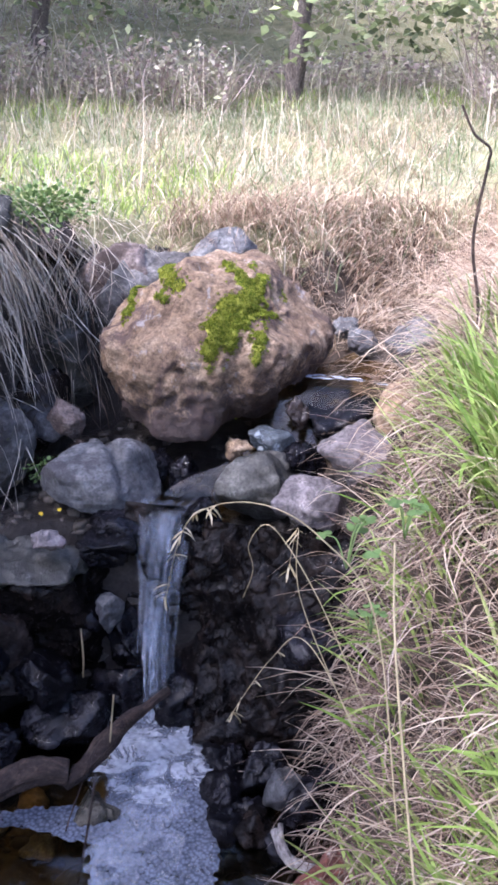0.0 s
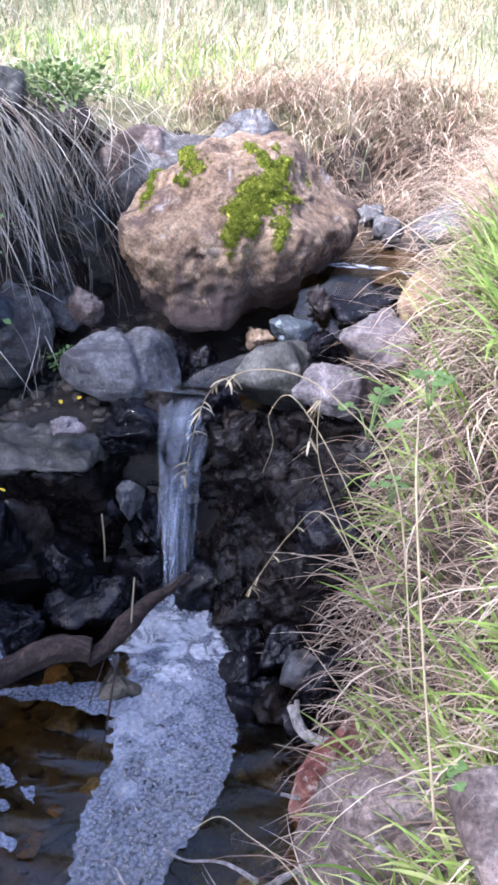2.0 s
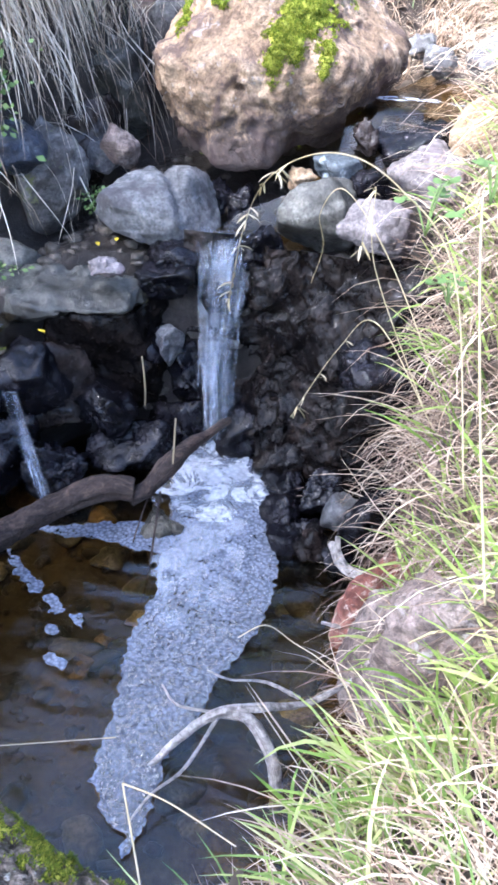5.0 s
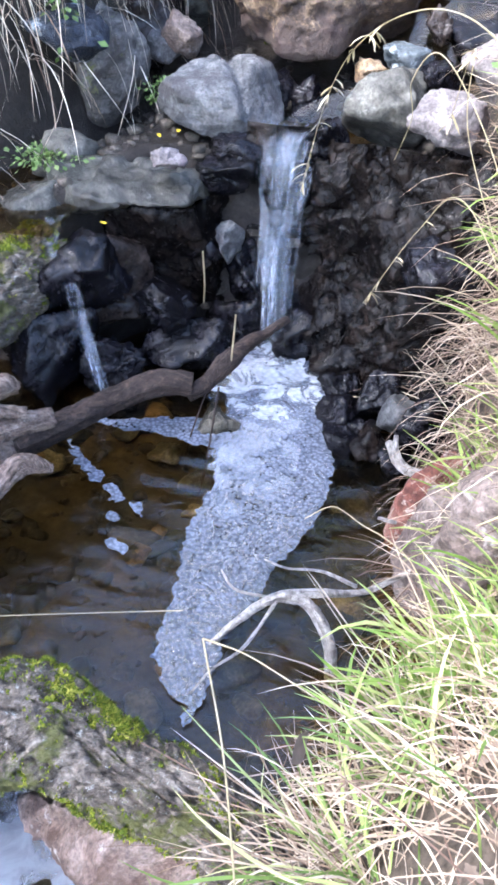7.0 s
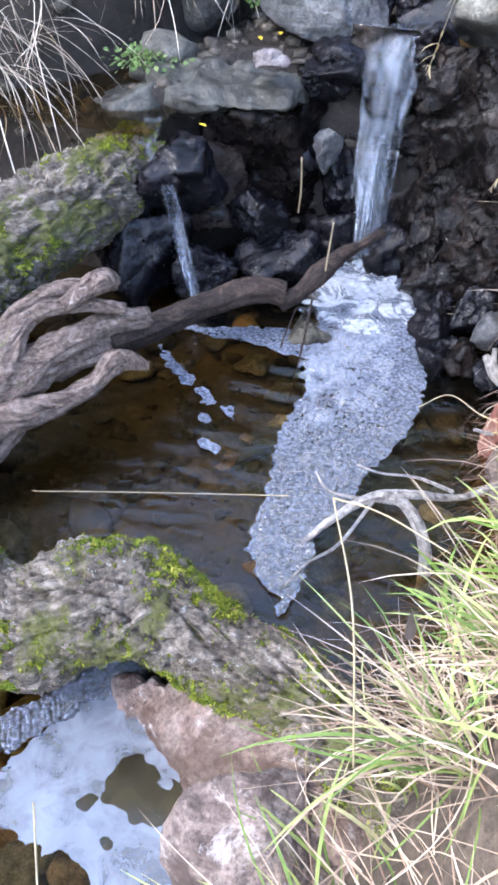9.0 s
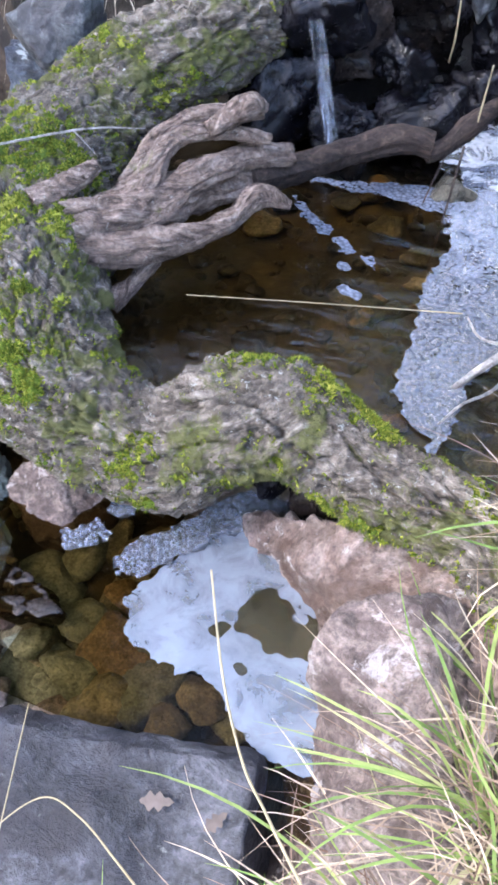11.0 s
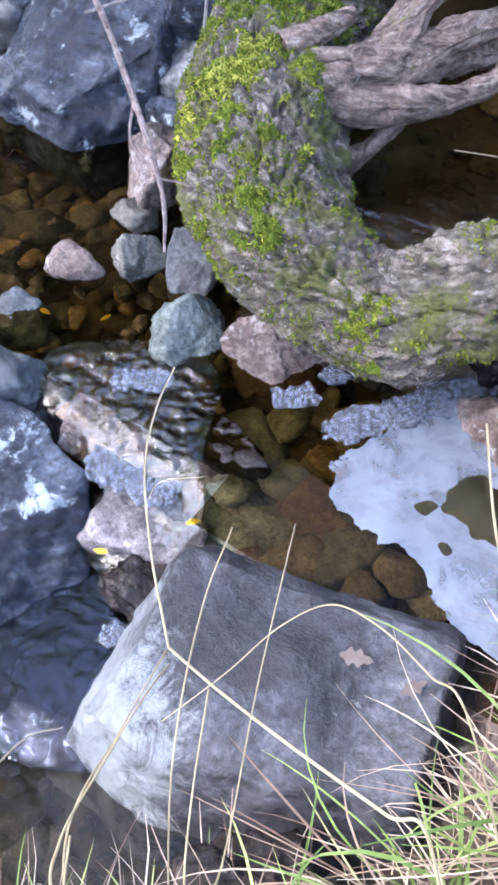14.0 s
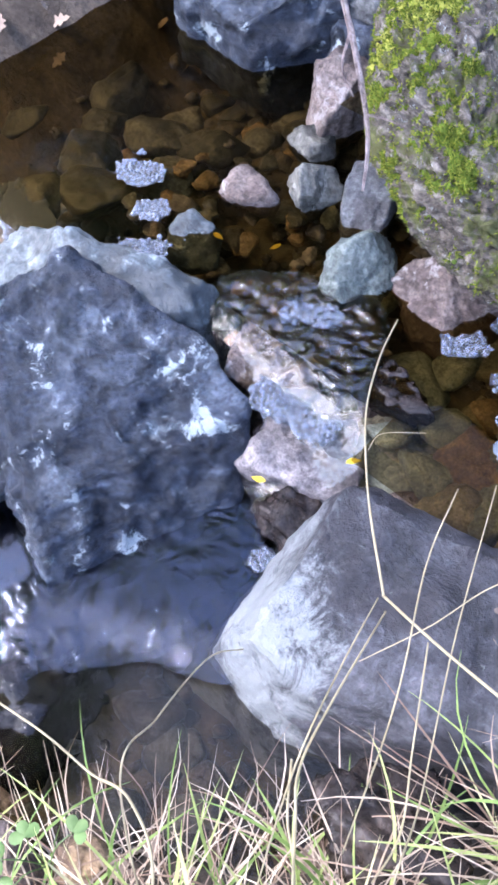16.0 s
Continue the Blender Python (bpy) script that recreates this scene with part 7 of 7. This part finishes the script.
grow("dry_grass", "long bleached stems bowed over the steep bank", (-0.1, 0.9, 1.2, 2.7), lambda x, y, d: (d > 0.15) & (d < 0.8), 1500, (0.15, 0.4), (0.0018, 0.0035), M_STRAW, (0.1, 1.0), (1.4, 2.8), 28, 6, 0.8, 0.8)
grow("green_grass", "broad bright green blades leaning out of the bank", (-0.15, 0.7, 1.2, 2.3), lambda x, y, d: (d > 0.12) & (d < 0.55) & (vnoise(np.column_stack([x * 7, y * 7, 0 * x]), 12) > -0.15) & (np.hypot(x - 0.1, y - 1.4) > 0.1), 3600, (0.12, 0.3), (0.005, 0.01), M_FRESH, (0.1, 0.9), (0.9, 2.3), 29, 6, 0.75)
grow("green_grass", "upright clumps of broad green grass on the bank", (0.0, 0.8, 1.15, 2.1), lambda x, y, d: (d > 0.22) & (d < 0.6) & (vnoise(np.column_stack([x * 8, y * 8, 0 * x]), 51) > 0.0) & (np.hypot(x - 0.1, y - 1.4) > 0.12), 3400, (0.12, 0.28), (0.004, 0.009), M_FRESH, (0.0, 0.6), (0.5, 1.7), 52, 6, 0.5, 0.6)
grow("green_grass", "fresh green grass blades on the near bank", (-1.0, 0.7, -0.9, 1.2), lambda x, y, d: (d > 0.16) & (d < 1.0) & (vnoise(np.column_stack([x * 7, y * 7, 0 * x]), 35) > -0.1), 4200, (0.1, 0.3), (0.003, 0.007), M_GREEN, (0.0, 0.7), (0.6, 1.9), 7, 5, 0.5)
grow("meadow_grass", "sunlit meadow of green and straw-coloured grass", (-5.0, 4.5, 3.5, 9.0), lambda x, y, d: (d > 0.12), 60000, (0.04, 0.2), (0.003, 0.007), M_MEADOW, (0.0, 1.0), (0.6, 2.4), 8, 4, 0.3, 1.2)
grow("green_grass", "patches of fresh green grass in the meadow", (-4.5, 4.0, 3.9, 8.0), lambda x, y, d: (d > 0.3) & (vnoise(np.column_stack([x * 0.9, y * 0.9, 0 * x]), 6) > 0.0), 30000, (0.05, 0.2), (0.003, 0.007), M_FRESH, (0.0, 0.8), (0.4, 2.0), 18, 4, 0.2, 1.0)
grow("dry_grass", "bleached straw lying over the meadow", (-4.5, 4.0, 3.7, 8.0), lambda x, y, d: (d > 0.12) & (vnoise(np.column_stack([x * 1.3, y * 1.3, 0 * x]), 8) > -0.25), 26000, (0.1, 0.34), (0.002, 0.004), M_STRAW, (0.3, 1.4), (1.2, 2.8), 19, 4, 0.3, 1.4)
grow("dry_grass", "tall pale dry stalks standing in the meadow", (-4.5, 4.0, 3.9, 7.5), lambda x, y, d: (d > 0.2), 900, (0.2, 0.6), (0.002, 0.004), M_PALESTRAW, (0.0, 0.35), (0.1, 0.9), 9, 4, 0.2)


def tussock(at, n, length, seed, lean=0.9, aim=None):
    rng = np.random.RandomState(seed)
    base = rng.normal(0, 0.025, (n, 3)) * np.array([1, 1, 0.1])
    az = rng.uniform(0, 6.28, n) if aim is None else radians(aim) + rng.normal(0, 0.75, n)
    z = float(ground_height(np.array([at[0]]), np.array([at[1]]))[0]) - 0.01
    ob = empty("grass_tussock", "tussock of long arching green and dry grass blades", "grass", "grass tussocks on the bank", at=(at[0], at[1], z))
    for name, mat, share in (("green_tuft", M_GREEN, rng.uniform(0, 1, n) < 0.4), ("dry_tuft", M_STRAW, None)):
        pick = share if share is not None else ~last
        last = pick
        m = int(pick.sum())
        w = rng.uniform(0.0025, 0.0068, m) * (1.0 if mat is M_GREEN else 0.55)
        tagged(part(name, blades(base[pick], rng.uniform(0.5, 1.35, m) * length, az[pick], rng.uniform(0.3, lean, m), rng.uniform(1.4, 2.5, m), w, 8, 0.7, seed), mat, ob), kind="stuff")


for k, (x, y, n, ln, aim) in enumerate([(0.12, 1.2, 60, 0.17, 190), (0.05, 1.02, 80, 0.22, 200), (-0.02, 0.86, 80, 0.3, 190), (-0.14, 0.6, 50, 0.32, 195), (-0.22, 0.4, 46, 0.34, 200), (-0.32, 0.22, 60, 0.32, 200), (-0.12, 0.5, 60, 0.3, None), (0.36, 1.3, 60, 0.2, 220), (0.42, 1.5, 60, 0.22, 240), (-0.5, 0.0, 60, 0.26, 150), (-0.68, -0.22, 26, 0.3, 150), (-0.85, -0.36, 22, 0.3, 140), (-0.98, -0.44, 20, 0.28, 130), (0.42, 1.78, 50, 0.2, 230), (-0.58, -0.1, 30, 0.24, None), (-0.75, -0.32, 24, 0.24, None)]):
    tussock((x, y), n, ln, 300 + k, 1.35, aim)


# ---- leafy plants ----
def herb(at, n, leaf, spread, seed, label, mat=M_HERB):
    rng = np.random.RandomState(seed)
    ob = empty("leafy_plant", label, "plant", at=at)
    for k in range(n):
        a, r = rng.uniform(0, 6.28), spread * rng.uniform(0.3, 1)
        tip = np.array([r * math.cos(a), r * math.sin(a), spread * rng.uniform(0.1, 0.8)])
        part("stalk", tube(np.array([(0, 0, -spread * 0.8), tip * 0.5 + (0, 0, 0.0), tip]), [0.0012, 0.001, 0.0008], 8, 5), mat, ob)
        m = 3
        c = tip + np.stack([np.array([math.cos(a + t), math.sin(a + t), 0.1]) * leaf * 0.5 for t in (-1.2, 0, 1.2)])
        rings = []
        for j in range(m):
            ang = np.linspace(0, 6.28, 11)[:-1]
            ax = np.array([math.cos(a + (-1.2, 0, 1.2)[j]), math.sin(a + (-1.2, 0, 1.2)[j]), rng.uniform(-0.3, 0.4)])
            ax /= np.linalg.norm(ax)
            sd = np.cross(ax, (0, 0, 1.0))
            sd /= np.linalg.norm(sd)
            v = np.array([c[j] + ax * math.cos(t) * leaf * 0.5 + sd * math.sin(t) * leaf * 0.38 * (1 + 0.25 * math.cos(t)) + np.array([0, 0, -0.12 * leaf * math.sin(t) ** 2]) for t in ang])
            v = np.vstack([v, c[j]])
            rings.append((v, np.array([[10, i, (i + 1) % 10] for i in range(10)])))
        for rg in rings:
            part("leaf", rg, mat, ob)


herb((0.01, 1.48, 1.17), 6, 0.017, 0.045, 1, "small bright green plant with rounded leaves in the bank")
herb((0.09, 1.52, 1.2), 6, 0.016, 0.04, 2, "small green seedling in the grass")
herb((0.05, 1.44, 1.08), 4, 0.013, 0.03, 3, "low green seedling in the dry grass")
herb((0.13, 1.16, 0.86), 3, 0.011, 0.025, 4, "green seedling under the straw")
herb((-0.86, -0.24, -0.1), 4, 0.022, 0.06, 5, "bright green leaves at the foot of the bank")


def bushlet(at, size, n, leaf, seed, label, mat=M_HERB, name="leafy_vine"):
    rng = np.random.RandomState(seed)
    c = rng.normal(0, 0.42, (n, 3)) * np.array(size)
    thing(name, leaf_cards(c, np.full(n, leaf), seed, 0.7, 0.6), mat, label, "plant", kind="stuff", at=at)


bushlet((-1.1, 3.3, 1.45), (0.22, 0.14, 0.08), 800, 0.024, 1, "green vine leaves trailing from the bank")
bushlet((-1.18, 2.72, 0.98), (0.08, 0.06, 0.2), 110, 0.028, 2, "fine green leaves hanging by the bank")
bushlet((-1.2, 2.52, 0.56), (0.12, 0.08, 0.03), 240, 0.018, 3, "feathery light green plants on the wet ledge")
bushlet((-0.97, 2.86, 0.66), (0.06, 0.05, 0.05), 90, 0.016, 4, "tiny dark green leaves on damp soil")


# ---- fallen leaves ----
def leaf_shape(length, seed, lobes=True):
    rng = np.random.RandomState(seed)
    t = np.linspace(0, 1, 17)
    w = np.sin(np.pi * t ** 0.8) * (0.74 + (0.26 * np.cos(t * 22) if lobes else 0.0)) * 0.3
    bend = rng.uniform(-0.25, 0.35)
    left = np.column_stack([t - 0.5, w, bend * (t - 0.5) ** 2 + 0.5 * np.abs(w) * rng.uniform(0, 0.8)])
    right = np.column_stack([t - 0.5, -w, bend * (t - 0.5) ** 2 + 0.5 * np.abs(w) * rng.uniform(0, 0.8)])
    mid = np.column_stack([t - 0.5, 0 * t, bend * (t - 0.5) ** 2])
    v = np.vstack([left, mid, right]) * length
    k = np.arange(16)
    f = np.vstack([np.column_stack([k, k + 1, k + 18, k + 17]), np.column_stack([k + 17, k + 18, k + 35, k + 34])])
    return v, f


def fallen_leaf(at, length, turn, seed, mat=M_LITTER, label="curled brown oak leaf on the ground", lobes=True):
    v, f = leaf_shape(length, seed, lobes)
    ob = thing("fallen_leaf", (turned(v, *turn), f), mat, label, "leaf", "fallen leaves", at=at)
    return ob


fallen_leaf((-0.608, 0.475, -0.151), 0.055, (16, 0, 20), 1, M_DULLLEAF, label="dry brown lobed oak leaf lying on the slab")
fallen_leaf((-0.513, 0.483, -0.151), 0.045, (16, 0, 60), 2, M_DULLLEAF, label="dry brown lobed oak leaf lying on the slab")
fallen_leaf((-0.148, 1.0, 0.34), 0.08, (60, 20, 80), 3, label="large tan leaf caught in the grass", lobes=False)
for k, (x, y, z) in enumerate([(-1.582, 0.806, -0.2), (-0.99, 0.56, -0.21), (-0.84, 2.66, 0.62), (-0.96, 2.33, 0.47), (-1.12, 0.44, -0.27), (-1.5, 0.9, -0.25), (-0.9, 2.66, 0.6)]):
    fallen_leaf((x, y, z), 0.03, (3, 3, 50 * k), 20 + k, M_YELLOW, "small bright yellow leaf", False)
rng = np.random.RandomState(31)
placed = 0
while placed < 330:
    zone = placed % 5
    if zone < 3:
        x, y = rng.uniform(-0.9, 0.4), rng.uniform(-0.5, 1.7)
    elif zone == 3:
        x, y = rng.uniform(-2.6, -1.4), rng.uniform(1.3, 2.6)
    else:
        x, y = rng.uniform(-0.15, 0.5), rng.uniform(3.4, 3.9)
    if zone == 4 and placed > 60:
        x, y = rng.uniform(-2.75, -2.4), rng.uniform(0.7, 1.5)
    if placed >= 190:
        x, y = rng.uniform(0.0, 0.5), rng.uniform(1.2, 2.2)
    if placed >= 260:
        x, y = rng.uniform(-0.85, -0.4), rng.uniform(-0.3, 0.2)
    d = bank_distance(np.array([x]), np.array([y]))[0]
    if d < 0.04 or d > 0.9:
        continue
    z = ground_height(np.array([x]), np.array([y]))[0] + 0.02
    fallen_leaf((x, y, z), rng.uniform(0.035, 0.075), (rng.uniform(-50, 50), rng.uniform(-50, 50), rng.uniform(0, 360)), 100 + placed)
    placed += 1

# ---- trees and thickets beyond the meadow ----
def crown_points(rng, centre, size, clumps, per, spread):
    c = rng.normal(size=(clumps, 3))
    c = c / np.linalg.norm(c, axis=1)[:, None] * rng.uniform(0.45, 1.0, (clumps, 1)) * np.array(size) + np.array(centre)
    return (c[:, None] + rng.normal(0, spread, (clumps, per, 3)) * np.array([1.2, 1.2, 0.7])).reshape(-1, 3), c


def tree(at, height, trunk, size, seed, leaf=0.06, clumps=130, per=60, lean=(0, 0), label="dark green oak tree with a spreading low crown", low=0.45, mat=M_LEAF, skirt=0):
    rng = np.random.RandomState(seed)
    z = float(ground_height(np.array([at[0]]), np.array([at[1]]))[0]) - 0.08
    ob = empty("oak_tree", label, "tree", "trees beyond the meadow", at=(at[0], at[1], z))
    top = np.array([lean[0], lean[1], height * 0.75])
    part("trunk", tube(np.array([(0, 0, 0), (0.02, 0.01, 0.2), top * 0.35 + (0.06, 0, 0), top * 0.7, top]), [trunk * 1.4, trunk, trunk * 0.85, trunk * 0.6, trunk * 0.2], 40, 16, rough=0.12, freq=9, seed=seed, ridge=0.06, ridges=10), M_TRUNK, ob)
    pts, cl = crown_points(rng, (lean[0], lean[1], height * (0.5 + low / 2)), (size, size, height * (1 - low) * 0.55), clumps, per, size * 0.11)
    if skirt:
        ang, rad = rng.uniform(0, 6.28, skirt), size * np.sqrt(rng.uniform(0.02, 1.3, skirt))
        low_c = np.column_stack([rad * np.cos(ang), rad * np.sin(ang) * 0.6 - 0.3, rng.uniform(0.45, 1.5, skirt)])
        pts = np.vstack([pts, (low_c[:, None] + rng.normal(0, 0.14, (skirt, 45, 3)) * np.array([1.3, 1.3, 0.6])).reshape(-1, 3)])
        cl = np.vstack([cl, low_c[:10]])
    for k in range(9):
        e = cl[rng.randint(len(cl))]
        s = top * rng.uniform(0.25, 0.8)
        part("limb", tube(np.array([s, s * 0.5 + e * 0.5 + (0, 0, 0.12), e]), [trunk * 0.45, trunk * 0.28, trunk * 0.08], 20, 8, rough=0.1, freq=10, seed=seed + k), M_TRUNK, ob)
    part("crown", leaf_cards(pts, np.full(len(pts), leaf), seed, 0.5, 0.35), mat, ob, "dense small dark green leaves")


tree((-0.6, 7.6), 6.0, 0.075, 2.6, 1, 0.1, 170, 50, (0.15, 0.2), low=0.2, skirt=34)
tree((-3.4, 9.6), 6.2, 0.09, 2.0, 2, 0.1, 110, 50, (0.3, 0.2), low=0.4)
tree((1.9, 8.8), 6.4, 0.08, 2.1, 3, 0.1, 130, 50, (-0.2, 0.2), low=0.2, skirt=36)
tree((3.8, 11.0), 9.5, 0.14, 2.8, 4, 0.11, 200, 60, low=0.15)
tree((-5.4, 11.5), 9.0, 0.14, 3.0, 5, 0.11, 200, 60, low=0.15)
tree((-1.6, 15.5), 10.0, 0.16, 3.4, 6, 0.14, 150, 50, low=0.3)
# the next three are unseen, added to darken what the lower pool mirrors
tree((-7.2, 5.8), 12.5, 0.16, 2.4, 7, 0.2, 220, 60, low=0.35)
tree((-8.8, 3.6), 11.0, 0.16, 3.0, 8, 0.2, 220, 60, low=0.1)
tree((-7.6, 8.8), 9.5, 0.16, 2.6, 12, 0.16, 200, 60, low=0.1)
tree((7.5, 8.0), 9.0, 0.14, 3.0, 9, 0.12, 150, 60, low=0.15)
# unseen oaks, added to keep the sun off the stream
tree((-4.6, -0.9), 8.0, 0.14, 1.7, 10, 0.12, 130, 62, low=0.42)
tree((-4.4, -2.8), 8.0, 0.14, 1.7, 11, 0.12, 130, 62, low=0.42)


def thicket(at, size, n, seed, label, mat=M_THICKET):
    rng = np.random.RandomState(seed)
    x, y = at[0] + rng.uniform(-size[0], size[0], n), at[1] + rng.uniform(-size[1], size[1], n)
    z = ground_height(x, y)
    s = blades(np.column_stack([x, y, z]), rng.uniform(0.4, 1.0, n) * size[2], rng.uniform(0, 6.28, n), rng.uniform(0.1, 1.3, n), rng.uniform(0.8, 2.6, n), rng.uniform(0.004, 0.011, n), 6, 1.6, seed)
    thing("thicket", s, mat, label, "shrub", kind="stuff")
    m = n * 2
    c = np.column_stack([at[0] + rng.uniform(-size[0], size[0], m), at[1] + rng.uniform(-size[1], size[1], m), np.zeros(m)])
    c[:, 2] = ground_height(c[:, 0], c[:, 1]) + rng.uniform(0.0, 0.75, m) * size[2] * (0.6 + 0.4 * vnoise(c * 1.3, seed))
    thing("thicket", leaf_cards(c, np.full(m, 0.055), seed, 0.5, 0.3), mat, label, "shrub", kind="stuff")


thicket((-2.6, 7.6), (1.6, 0.7, 0.75), 2000, 1, "tangled brown bramble thicket beyond the meadow")
thicket((-0.6, 8.8), (1.8, 0.6, 0.5), 1500, 2, "tangled brown and green undergrowth below the oak")
thicket((2.4, 7.8), (1.6, 0.8, 1.0), 2600, 3, "tangled undergrowth with pale dry stalks")
thicket((0.0, 13.0), (7.0, 1.6, 1.0), 3600, 4, "brush on the slope behind the trees")
